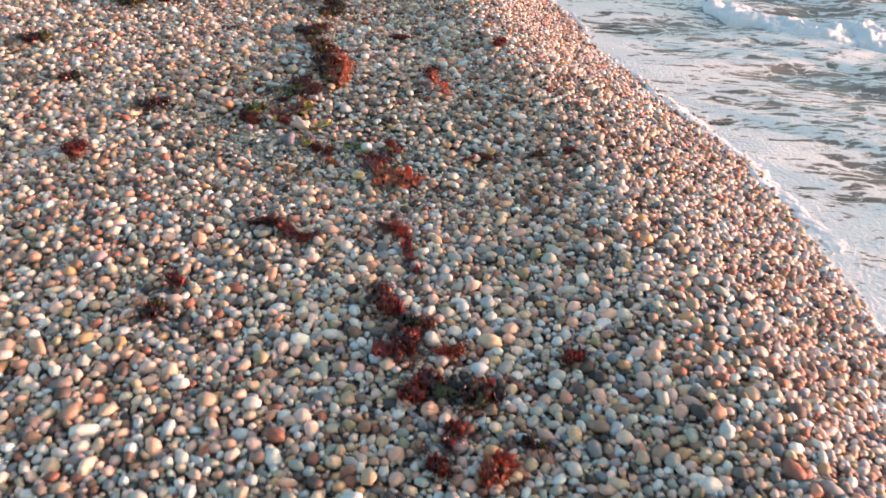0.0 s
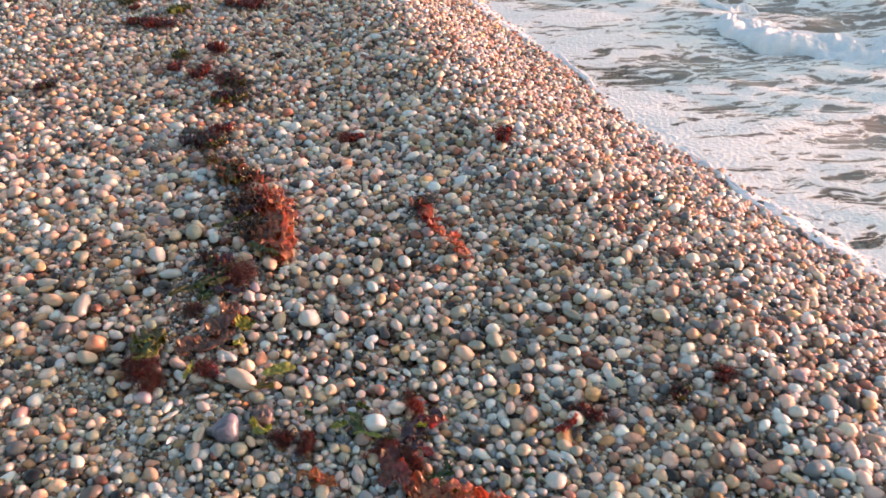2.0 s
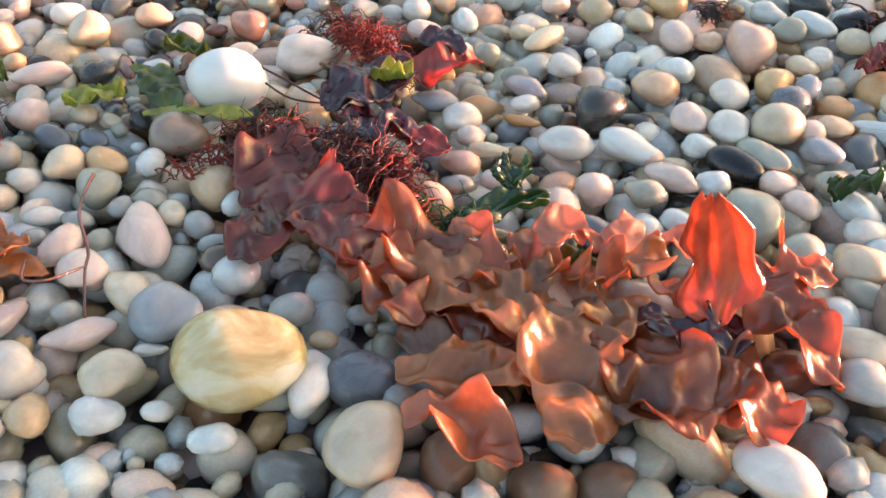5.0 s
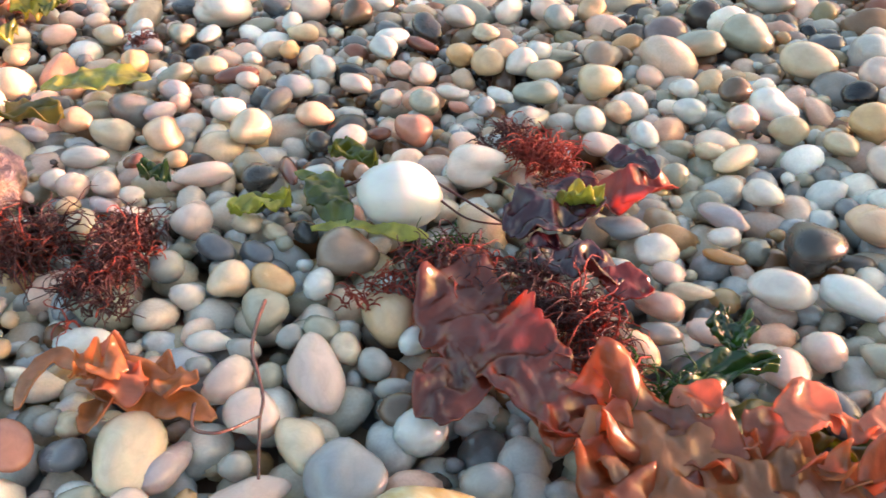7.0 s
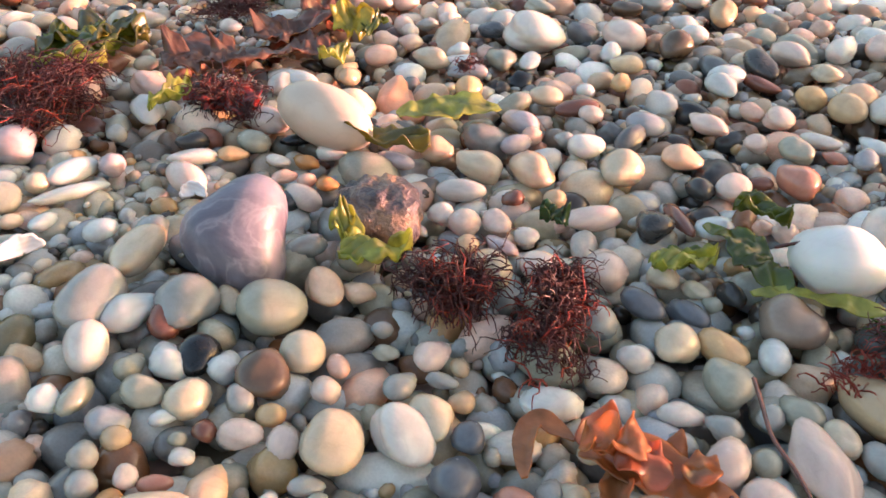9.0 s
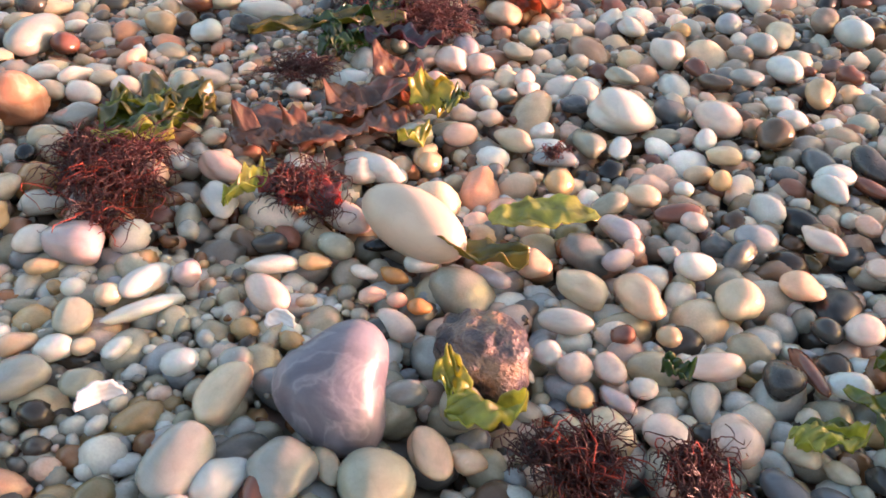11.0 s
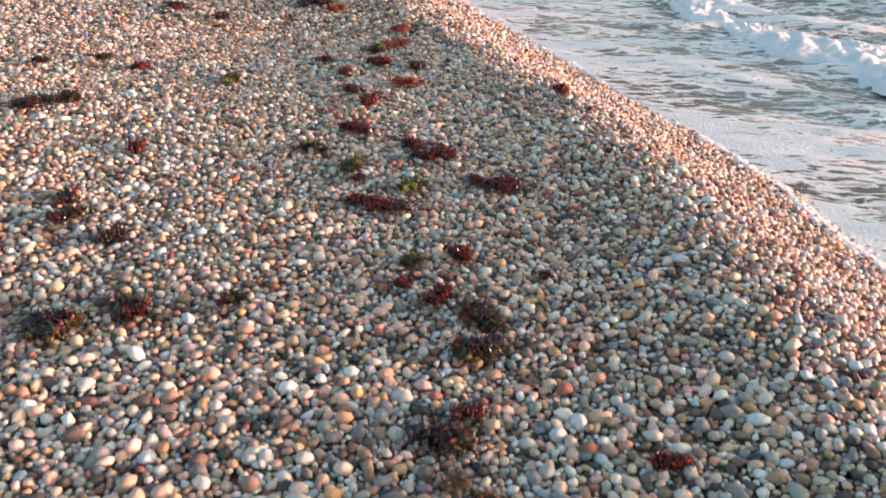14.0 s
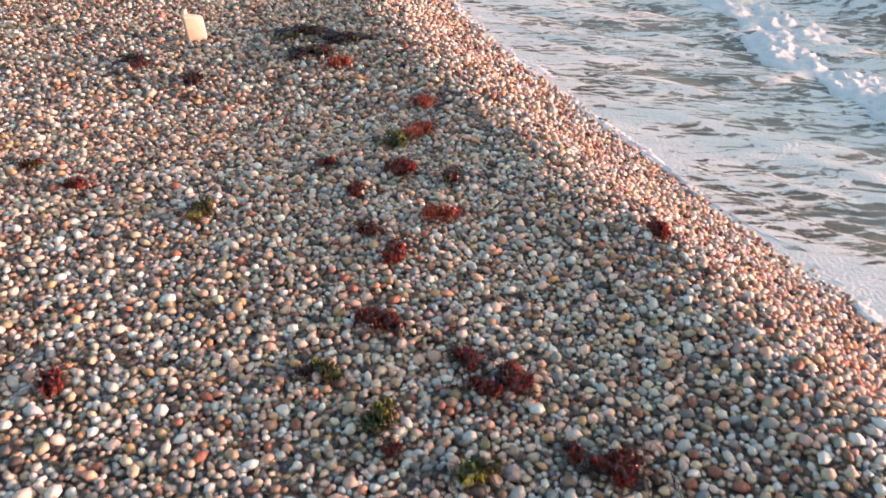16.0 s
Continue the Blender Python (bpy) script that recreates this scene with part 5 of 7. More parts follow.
purple = clump("dulse_seaweed", -0.016, 2.839, "dark purple seaweed blade with a red glowing flap")
sheet(purple, "purple", ((-0.046, 2.826), (-0.030, 2.838), (-0.013, 2.844), (0.002, 2.852)), 0.040, 421, 1.4, 0.35, 0.022)
sheet(purple, "purple", ((-0.040, 2.818), (-0.026, 2.806), (-0.014, 2.796), (-0.005, 2.786)), 0.030, 422, 2.0, 0.4, 0.020)
sheet(purple, "red", ((-0.012, 2.794), (-0.004, 2.786), (0.004, 2.777)), 0.022, 423, 1.2, 0.4, 0.020, label="red tip lit through by the sun")
sheet(purple, "red", ((-0.020, 2.868), (-0.006, 2.872), (0.008, 2.866)), 0.020, 424, 1.6, 0.5, 0.018)
sheet(purple, "flapred", ((-0.002, 2.854), (0.014, 2.853), (0.030, 2.857), (0.044, 2.862)), 0.024, 425, 1.2, 0.45, 0.020, (0.002, 0.018), label="red flap lit through by the sun")
sheet(purple, "purple", ((0.012, 2.880), (0.024, 2.872), (0.034, 2.860)), 0.018, 426, 1.0, 0.3, 0.028, (0.0, 0.008))

threads = clump("red_seaweed", -0.080, 2.812, "bright red branching seaweed threads over pebbles")
strands(threads, "strand_red", 0.0, 0.0, 300, 0.030, 0.020, 31)
strands(threads, "strand_bright", 0.0, 0.0, 110, 0.030, 0.022, 34)
strands(threads, "strand_bright", -0.028, -0.010, 60, 0.020, 0.020, 32)
strands(threads, "strand_green", 0.006, 0.022, 130, 0.017, 0.016, 33, "dark green threads")

fringe = clump("red_seaweed", -0.006, 2.910, "bright red seaweed threads hanging over a pale stone")
strands(fringe, "strand_bright", 0.0, -0.005, 340, 0.027, 0.020, 41, heading=-60, stretch=(1.4, 0.6))
strands(fringe, "strand_red", -0.018, 0.035, 150, 0.024, 0.014, 42)
strands(fringe, "strand_red", 0.004, -0.040, 180, 0.026, 0.016, 43)

for x, y, r, tall, n, seed, kind in ((-0.218, 2.846, 0.026, 0.034, 420, 51, "strand_red"), (-0.229, 2.819, 0.026, 0.016, 260, 52, "strand_red"), (-0.271, 2.856, 0.032, 0.026, 480, 53, "strand_red"),
                                     (-0.424, 3.070, 0.030, 0.024, 420, 54, "strand_red"), (-0.545, 3.072, 0.050, 0.024, 760, 55, "strand_red"), (-0.575, 3.110, 0.026, 0.022, 260, 56, "strand_red"),
                                     (-0.262, 3.148, 0.014, 0.012, 120, 57, "strand_red"), (0.211, 2.906, 0.016, 0.014, 160, 58, "strand_dark")):
    tuft = clump("red_seaweed", x, y, "bushy tuft of dark red thread-like seaweed on pebbles", group="red seaweed tufts")
    strands(tuft, kind, 0, 0, n, r, tall, seed)
    strands(tuft, "strand_bright", 0, 0, n // 9, r, tall, seed + 100, "brighter red threads")

glow = clump("dulse_seaweed", 0.270, 2.818, "small glowing red frond beside a white pebble")
frond(glow, "red", -0.012, -0.006, 10, 0.030, 0.018, 61, ruffle=0.004, lift=0.012, rise=0.010)
frond(glow, "orange", 0.004, 0.0, 50, 0.022, 0.014, 62, ruffle=0.004, lift=0.012, rise=0.010)
frond(glow, "red", -0.006, -0.010, 200, 0.024, 0.012, 63, ruffle=0.004, lift=0.010)

WEED["amber"] = weed_material("dulse_amber", (0.38, 0.17, 0.065), (0.86, 0.40, 0.15), 0.5, 0.2)
star = clump("dulse_seaweed", -0.203, 2.753, "amber-orange star-shaped piece of seaweed draped over pebbles")
sheet(star, "amber", ((-0.222, 2.756), (-0.207, 2.749), (-0.194, 2.745), (-0.183, 2.738), (-0.170, 2.729)), 0.021, 438, 1.8, 0.55, 0.016, (0.0, 0.010), 0.7, crumple=0.0005)
sheet(star, "amber", ((-0.222, 2.764), (-0.234, 2.774), (-0.240, 2.764), (-0.241, 2.746)), 0.010, 431, 1.2, 0.4, 0.014, blunt=0.6, crumple=0.0005)
sheet(star, "amber", ((-0.204, 2.756), (-0.210, 2.744), (-0.214, 2.729)), 0.017, 439, 1.0, 0.5, 0.015, blunt=0.6, crumple=0.0005)
lobes(star, ("amber", "amber", "orange"), ((-0.216, 2.752), (-0.200, 2.744), (-0.186, 2.738)), 0.012, 5, 0.015, 75, 0.017)
sheet(star, "orange", ((-0.222, 2.760), (-0.214, 2.766), (-0.205, 2.768)), 0.013, 432, 0.8, 0.4, 0.017, (0.0, 0.014), label="upright orange lobe", crumple=0.0005)


def stalk(points, kind, thick, label):
    ob = new("seaweed_stalk", string_mesh(kind, points, thick))
    tagged(ob, label, "seaweed stalk")


stalk(((-0.154, 2.788, 0.028), (-0.156, 2.772, 0.030), (-0.157, 2.755, 0.030), (-0.154, 2.740, 0.030), (-0.152, 2.729, 0.028), (-0.153, 2.720, 0.026), (-0.153, 2.700, 0.020)), "stalk", 0.0009, "reddish-brown stalk lying across pebbles")
stalk(((-0.176, 2.732, 0.026), (-0.175, 2.719, 0.028), (-0.170, 2.713, 0.030), (-0.163, 2.713, 0.030), (-0.153, 2.722, 0.027)), "stalk", 0.0008, "thin reddish-brown stalk curling from a frond")
stalk(((-0.119, 2.881, 0.028), (-0.105, 2.874, 0.036), (-0.085, 2.875, 0.036), (-0.069, 2.867, 0.030), (-0.050, 2.857, 0.020), (-0.033, 2.844, 0.014)), "strand_red", 0.0009, "thin red thread across a white stone")
stalk(((-0.101, 2.870, 0.028), (-0.081, 2.867, 0.030), (-0.062, 2.852, 0.022), (-0.042, 2.857, 0.014)), "strand_red", 0.0008, "thin dark red thread across a white stone")
stalk(((-0.040, 2.902, 0.016), (-0.033, 2.883, 0.020), (-0.024, 2.864, 0.018)), "strand_olive", 0.0011, "thin pale stalk between pebbles")
stalk(((0.088, 3.263, 0.018), (0.079, 3.230, 0.026), (0.090, 3.200, 0.018)), "strand_bright", 0.0010, "single bright red thread on pebbles")


# ---- green leaves ----
def leaf(kind, x, y, heading, length, width, seed, label, **more):
    base = clump("sea_lettuce", x, y, label, "seaweed")
    frond(base, kind, 0, 0, heading, length, width, seed, **{"ruffle": 0.006, "lift": 0.013, "lobes": 1, **more})
    return base


flat_leaf = clump("sea_lettuce", -0.275, 3.050, "yellow-green sheet of sea lettuce draped over pebbles")
sheet(flat_leaf, "lettuce", ((-0.306, 3.042), (-0.285, 3.050), (-0.262, 3.056), (-0.242, 3.050)), 0.034, 440, 1.4, 0.3, 0.018, crumple=0.0006)
leaf("lettuce", -0.322, 2.884, -12, 0.036, 0.018, 82, "yellow-green ragged sea lettuce beside a rough stone", lift=0.010, rise=0.004)
leaf("lettuce", -0.320, 2.888, 80, 0.022, 0.013, 83, "torn green sea lettuce leaf", lift=0.012, rise=0.010)
both = leaf("yellow", -0.350, 3.190, 92, 0.036, 0.026, 84, "bright yellow-green sea lettuce standing on pebbles", lift=0.014, rise=0.016)
frond(both, "slick", 0.008, 0.0, 50, 0.028, 0.016, 85, ruffle=0.004, lift=0.014, lobes=1, rise=0.008)
crumple = leaf("olive", -0.583, 3.158, 15, 0.080, 0.060, 86, "crumpled olive-green seaweed on pebbles", ruffle=0.008, lift=0.014, lobes=3)
frond(crumple, "slick", 0.02, 0.02, -70, 0.06, 0.05, 87, ruffle=0.008, lift=0.014)
frond(crumple, "olive", 0.03, 0.03, -20, 0.045, 0.03, 88, ruffle=0.007, lift=0.014)
sheet(crumple, "yellow", ((-0.566, 3.170), (-0.548, 3.164), (-0.530, 3.160)), 0.016, 437, 2.0, 0.5, 0.024)
leaf("lettuce", -0.571, 3.116, 0, 0.052, 0.018, 89, "bright green strip of sea lettuce", lift=0.014)
leaf("lettuce", -0.462, 3.041, 62, 0.050, 0.012, 90, "narrow yellow strip of seaweed", lift=0.014)
leaf("olive", -0.350, 3.019, -28, 0.068, 0.014, 91, "narrow olive strip of seaweed between pebbles", lift=0.012)
leaf("slick", -0.126, 2.926, -16, 0.028, 0.013, 92, "narrow green strip of seaweed", lift=0.014)
leaf("green", -0.225, 2.917, -10, 0.015, 0.007, 93, "small green scrap of seaweed", lift=0.014)
slick = clump("sea_lettuce", -0.126, 2.880, "glossy olive-green leaf lying against a white stone")
sheet(slick, "slick", ((-0.143, 2.913), (-0.131, 2.903), (-0.127, 2.878), (-0.120, 2.855)), 0.024, 434, 1.4, 0.35, 0.016)
sheet(slick, "lettuce", ((-0.136, 2.852), (-0.118, 2.855), (-0.104, 2.845), (-0.092, 2.840), (-0.082, 2.838)), 0.013, 435, 1.6, 0.4, 0.016)
sheet(slick, "slick", ((-0.146, 2.890), (-0.158, 2.884), (-0.170, 2.884)), 0.018, 436, 1.4, 0.5, 0.014)
leaf("lettuce", -0.020, 2.846, 8, 0.022, 0.006, 97, "small bright yellow-green scrap of seaweed", lift=0.020)
dark_leaf = leaf("green", -0.012, 2.718, 27, 0.050, 0.011, 98, "dark green crinkled seaweed between pebbles", lift=0.012, ruffle=0.004)
frond(dark_leaf, "green", 0.036, 0.018, 75, 0.022, 0.014, 99, ruffle=0.004, lift=0.014)
leaf("green", -0.047, 3.520, 0, 0.030, 0.010, 100, "bright green scrap of seaweed on a pebble", lift=0.020)
leaf("lettuce", -0.176, 2.875, 20, 0.030, 0.016, 101, "olive scrap of seaweed", lift=0.012)
leaf("green", 0.156, 2.704, 0, 0.022, 0.008, 102, "small green scrap of seaweed", lift=0.012)
leaf("lettuce", -0.370, 3.142, 20, 0.024, 0.016, 103, "small green curled leaf beside a cream pebble", lift=0.014)

# ---- brown fronds further on ----
brown = clump("dulse_seaweed", -0.418, 3.180, "wide reddish-brown seaweed fronds spread over pebbles, with raised tips")
sheet(brown, "dark_umber", ((-0.486, 3.140), (-0.460, 3.152), (-0.432, 3.150), (-0.402, 3.180), (-0.368, 3.182)), 0.062, 441, 2.4, 0.4, 0.012)
sheet(brown, "dark_umber", ((-0.424, 3.186), (-0.404, 3.214), (-0.388, 3.246), (-0.376, 3.296)), 0.062, 442, 2.2, 0.45, 0.014)
sheet(brown, "dark_umber", ((-0.476, 3.134), (-0.470, 3.142), (-0.464, 3.150)), 0.040, 443, 0.8, 0.25, 0.014, (0.0, 0.026), label="raised brown tip")
sheet(brown, "dark_umber", ((-0.452, 3.136), (-0.440, 3.148), (-0.432, 3.160)), 0.040, 444, 1.2, 0.4, 0.014, (0.0, 0.016), label="raised brown tip")
sheet(brown, "dark_umber", ((-0.424, 3.190), (-0.414, 3.200), (-0.402, 3.206)), 0.042, 445, 0.8, 0.3, 0.014, (0.0, 0.028), label="raised brown tip")
sheet(brown, "dark_umber", ((-0.400, 3.252), (-0.388, 3.262), (-0.374, 3.266)), 0.034, 446, 1.0, 0.4, 0.016, (0.0, 0.030), label="raised brown tip")
sheet(brown, "orange", ((-0.374, 3.216), (-0.366, 3.222), (-0.358, 3.226)), 0.022, 447, 0.8, 0.4, 0.016, (0.0, 0.022), label="raised orange tip")

under = clump("dulse_seaweed", -0.431, 3.074, "flat maroon seaweed blade under a red tuft")
frond(under, "red", -0.02, 0.005, -10, 0.06, 0.035, 118, ruffle=0.004, lift=0.010)

mixed = clump("mixed_seaweed", -0.408, 3.375, "tangled heap of dark red and green seaweed on shingle")
strands(mixed, "strand_red", 0.020, 0.040, 620, 0.062, 0.032, 121)
strands(mixed, "strand_red", 0.045, 0.010, 420, 0.046, 0.030, 122)
strands(mixed, "strand_red", -0.060, -0.090, 200, 0.042, 0.012, 123)
frond(mixed, "green", -0.060, -0.020, 24, 0.090, 0.030, 124, "green blade", ruffle=0.008, lift=0.022)
frond(mixed, "green", -0.040, -0.060, 80, 0.050, 0.030, 125, "green blade", ruffle=0.008, lift=0.016)
frond(mixed, "olive", -0.110, -0.050, 36, 0.140, 0.024, 126, "olive strap", ruffle=0.007, lift=0.022, lobes=2)
frond(mixed, "purple", -0.030, -0.020, -30, 0.090, 0.024, 127, "purple blade", ruffle=0.006, lift=0.018)
strands(mixed, "strand_green", -0.030, -0.020, 160, 0.040, 0.022, 128, "green threads")

ridge = clump("mixed_seaweed", -0.335, 3.645, "ridge of orange-red ruffled fronds and dark tangled bladdered seaweed")
lobes(ridge, ("salmon", "orange", "salmon", "tan"), ((-0.270, 3.775), (-0.258, 3.690), (-0.256, 3.590), (-0.262, 3.480)), 0.040, 16, 0.040, 71)
sheet(ridge, "orange", ((-0.300, 3.760), (-0.282, 3.680), (-0.278, 3.600), (-0.286, 3.510)), 0.062, 455, 3.4, 0.55, 0.020, (0.0, 0.020))
sheet(ridge, "umber", ((-0.330, 3.640), (-0.312, 3.580), (-0.300, 3.520)), 0.060, 456, 2.4, 0.45, 0.016)
sheet(ridge, "brown", ((-0.306, 3.560), (-0.290, 3.500), (-0.270, 3.460)), 0.050, 454, 3.0, 0.6, 0.016)
frond(ridge, "brown", 0.010, -0.130, 60, 0.100, 0.070, 134, ruffle=0.014, lift=0.018)
strands(ridge, "strand_dark", -0.030, 0.090, 700, 0.060, 0.045, 135, "dark glossy threads")
strands(ridge, "strand_dark", -0.015, -0.050, 420, 0.060, 0.032, 136, "dark glossy threads")
frond(ridge, "purple", -0.070, 0.060, 20, 0.090, 0.070, 137, ruffle=0.014, lift=0.020)
frond(ridge, "olive", -0.110, -0.020, 14, 0.110, 0.018, 138, "olive strap", ruffle=0.006, lift=0.020, lobes=2)
frond(ridge, "olive", -0.020, -0.120, -22, 0.100, 0.016, 139, "olive strap", ruffle=0.006, lift=0.022, lobes=2)
frond(ridge, "olive", -0.010, -0.110, -60, 0.070, 0.014, 140, "olive strap", ruffle=0.006, lift=0.020, lobes=2)
strands(ridge, "strand_red", -0.110, -0.150, 220, 0.050, 0.016, 141)

tail = clump("mixed_seaweed", -0.400, 3.940, "olive-brown seaweed heap with small bladders, on shingle")
strands(tail, "strand_olive", 0.0, 0.0, 520, 0.052, 0.036, 151, thick=0.0008)
strands(tail, "strand_dark", 0.030, -0.060, 420, 0.046, 0.036, 152, thick=0.0008)
strands(tail, "strand_olive", -0.080, 0.080, 220, 0.050, 0.020, 153, "yellowish threads")
frond(tail, "olive", -0.040, 0.010, -50, 0.120, 0.060, 154, ruffle=0.014, lift=0.022)
frond(tail, "brown", -0.010, 0.040, -80, 0.120, 0.060, 155, ruffle=0.014, lift=0.022)
frond(tail, "orange", 0.030, -0.030, -60, 0.070, 0.040, 156, ruffle=0.010, lift=0.018)



def bladders(parent, x, y, count, spread_by, tall, seed):
    """Small glossy air bladders on the stalks of a heap."""
    rng = np.random.default_rng(seed)
    if "bladder" not in SHAPES:
        v0, t0 = ball(7, 5)
        SHAPES["bladder"] = raw_mesh("bladder", v0, t0, WEED["bladder"])
    for _ in range(count):
        ob = part("bladder", SHAPES["bladder"], parent)
        size = rng.uniform(0.0026, 0.0052)
        ob.matrix_basis = pose(x + rng.normal(0, spread_by), y + rng.normal(0, spread_by), 0.006 + rng.uniform(0.35, 1.0) * tall, rng.uniform(-40, 40), rng.uniform(-40, 40)) @ Matrix.Diagonal((size, size, 1.4 * size, 1))


WEED["bladder"] = weed_material("bladder_skin", (0.05, 0.026, 0.010), (0.36, 0.17, 0.035), 0.3, 0.12)
bladders(tail, 0.0, 0.0, 60, 0.022, 0.036, 171)
bladders(tail, 0.030, -0.060, 50, 0.020, 0.034, 172)
bladders(ridge, -0.030, 0.090, 60, 0.024, 0.042, 173)
bladders(ridge, -0.015, -0.020, 40, 0.022, 0.034, 174)

side = clump("red_seaweed", 0.110, 3.644, "orange-red fronds and dark threads on grey pebbles")
strands(side, "strand_dark", -0.010, 0.030, 360, 0.050, 0.034, 161)
lobes(side, ("salmon", "orange", "flap"), ((0.098, 3.675), (0.116, 3.610), (0.136, 3.540), (0.168, 3.460), (0.186, 3.415)), 0.026, 17, 0.026, 72, 0.014)
sheet(side, "red", ((0.092, 3.670), (0.106, 3.610), (0.116, 3.560)), 0.036, 463, 3.0, 0.6, 0.014)

# ---- seaweed heaps along the drift line ----
drift("dark", -1.73, 8.69, 0.115, 1)
drift("dark", -1.50, 8.56, 0.103, 2)
drift("dark", -1.64, 8.32, 0.108, 3)
drift("orange", -1.46, 8.14, 0.059, 4)
drift("dark", -2.08, 7.83, 0.058, 5)
drift("dark", -2.43, 8.06, 0.072, 6)
drift("orange", -1.00, 7.63, 0.062, 7)
drift("orange", -0.99, 7.34, 0.056, 8)
drift("green", -1.07, 7.23, 0.065, 9)
drift("red", -1.04, 6.93, 0.074, 10)
drift("dark", -0.84, 6.85, 0.050, 11)
drift("red", -1.16, 6.75, 0.044, 12)
drift("red", -1.31, 6.98, 0.033, 13)
drift("orange", -0.86, 6.59, 0.049, 14)
drift("dark", -1.07, 6.46, 0.041, 15)
drift("red", -0.98, 6.32, 0.051, 16)
drift("green", -1.65, 6.55, 0.051, 17)
drift("dark", -2.24, 6.11, 0.073, 18)
drift("dark", -2.32, 6.00, 0.072, 19)
drift("dark", -2.60, 6.68, 0.037, 20)
drift("dark", -2.35, 6.83, 0.032, 21)
drift("red", -2.13, 6.69, 0.036, 22)
drift("red", -0.98, 5.97, 0.058, 23)
drift("green", -1.08, 5.74, 0.036, 24)
drift("green", -0.93, 5.61, 0.034, 25)
drift("red", -0.74, 5.83, 0.045, 26)
drift("red", -0.62, 5.74, 0.058, 27)
drift("green", -0.70, 5.43, 0.041, 28)
drift("red", -0.39, 5.46, 0.041, 29)
drift("red", -0.16, 6.49, 0.041, 30)
drift("red", -0.77, 5.26, 0.070, 31)
drift("red", -0.86, 5.29, 0.034, 32)
drift("red", -0.51, 4.93, 0.049, 33)
drift("red", -1.71, 5.62, 0.041, 34)
drift("dark", -1.75, 5.15, 0.041, 35)
drift("dark", -1.51, 4.92, 0.045, 36)
drift("dark", -1.29, 4.55, 0.048, 37)
drift("dark", -1.45, 4.42, 0.075, 38)
drift("green", -0.64, 4.89, 0.037, 39)
drift("red", -0.65, 4.77, 0.032, 40)
drift("red", -0.56, 4.70, 0.047, 41)
drift("dark", -0.45, 4.61, 0.072, 42)
drift("dark", -0.42, 4.46, 0.068, 43)
drift("dark", -0.28, 4.84, 0.022, 44)
drift("dark", -1.12, 5.74, 0.026, 45)
drift("green", -0.92, 5.58, 0.044, 47)
drift("red", -0.39, 5.47, 0.057, 49)
drift("red", -0.49, 5.50, 0.029, 50)
drift("red", -0.89, 5.48, 0.023, 51)
drift("red", -0.69, 5.71, 0.034, 54)
drift("red", -0.46, 4.22, 0.033, 55)
drift("red", -0.06, 4.11, 0.031, 56)
drift("dark", -1.43, 4.46, 0.043, 57)
drift("dark", -1.30, 4.52, 0.043, 58)
drift("dark", -1.07, 4.61, 0.032, 59)
drift("dark", -1.69, 5.03, 0.042, 60)
drift("orange", -0.33, 3.76, 0.064, 61)
drift("dark", -0.50, 4.12, 0.070, 62)
drift("dark", -0.42, 3.43, 0.059, 64)
curved = clump("red_seaweed", -0.270, 2.290, "curved band of dark red tangled seaweed on pebbles")
for number, (dx, dy, turn) in enumerate(((-0.085, 0.030, 10), (-0.045, 0.036, -10), (0.0, 0.010, -40), (0.038, -0.040, -30), (0.080, -0.032, 20))):
    strands(curved, "strand_red", dx, dy, 240, 0.040, 0.026, 230 + number, heading=turn, stretch=(1.5, 0.7))
sheet(curved, "red", ((-0.367, 2.318), (-0.323, 2.326), (-0.275, 2.300), (-0.232, 2.242), (-0.174, 2.262)), 0.042, 471, 4.0, 0.6, 0.014)
sheet(curved, "flapred", ((-0.310, 2.315), (-0.280, 2.296), (-0.255, 2.268)), 0.036, 472, 2.0, 0.5, 0.018)
trailing = clump("red_seaweed", 0.062, 2.320, "tuft of red seaweed threads with a long trailing tail")
strands(trailing, "strand_bright", 0.0, 0.0, 240, 0.046, 0.028, 241, heading=-30, stretch=(1.3, 0.9))
strands(trailing, "strand_red", -0.020, 0.010, 220, 0.050, 0.022, 242, heading=-20, stretch=(1.4, 0.8))
for number, (dx, dy) in enumerate(((0.028, -0.050), (0.028, -0.100), (0.044, -0.160), (0.064, -0.215))):
    strands(trailing, "strand_red", dx, dy, 110, 0.030, 0.018, 243 + number, heading=-70, stretch=(1.5, 0.6))
sheet(trailing, "red", ((0.040, 2.340), (0.085, 2.285), (0.090, 2.220), (0.105, 2.157), (0.130, 2.092)), 0.032, 473, 4.0, 0.6, 0.012)
drift("red", 0.06, 1.94, 0.059, 69)
drift("dark", 0.14, 1.85, 0.043, 70)
drift("red", 0.11, 1.77, 0.062, 71)
drift("orange", 0.22, 1.76, 0.032, 72)
drift("red", 0.16, 1.62, 0.052, 73)
drift("dark", 0.28, 1.60, 0.071, 74)
drift("red", 0.24, 1.47, 0.037, 75)
drift("orange", 0.33, 1.37, 0.048, 76)
drift("red", 0.21, 1.37, 0.036, 77)
drift("dark", 0.41, 1.45, 0.027, 78)
drift("dark", -0.93, 3.15, 0.052, 79)
drift("dark", -1.66, 3.78, 0.065, 80)
drift("red", -1.06, 2.72, 0.052, 81)
drift("red", 0.52, 1.75, 0.032, 82)
drift("dark", -0.52, 1.85, 0.037, 83)
drift("red", -0.51, 1.99, 0.028, 84)
drift("red", 0.62, 2.89, 0.026, 85)
drift("red", 0.32, 2.84, 0.026, 86)
drift("dark", -1.33, 3.36, 0.050, 87)
drift("red", 0.40, 4.01, 0.040, 88)
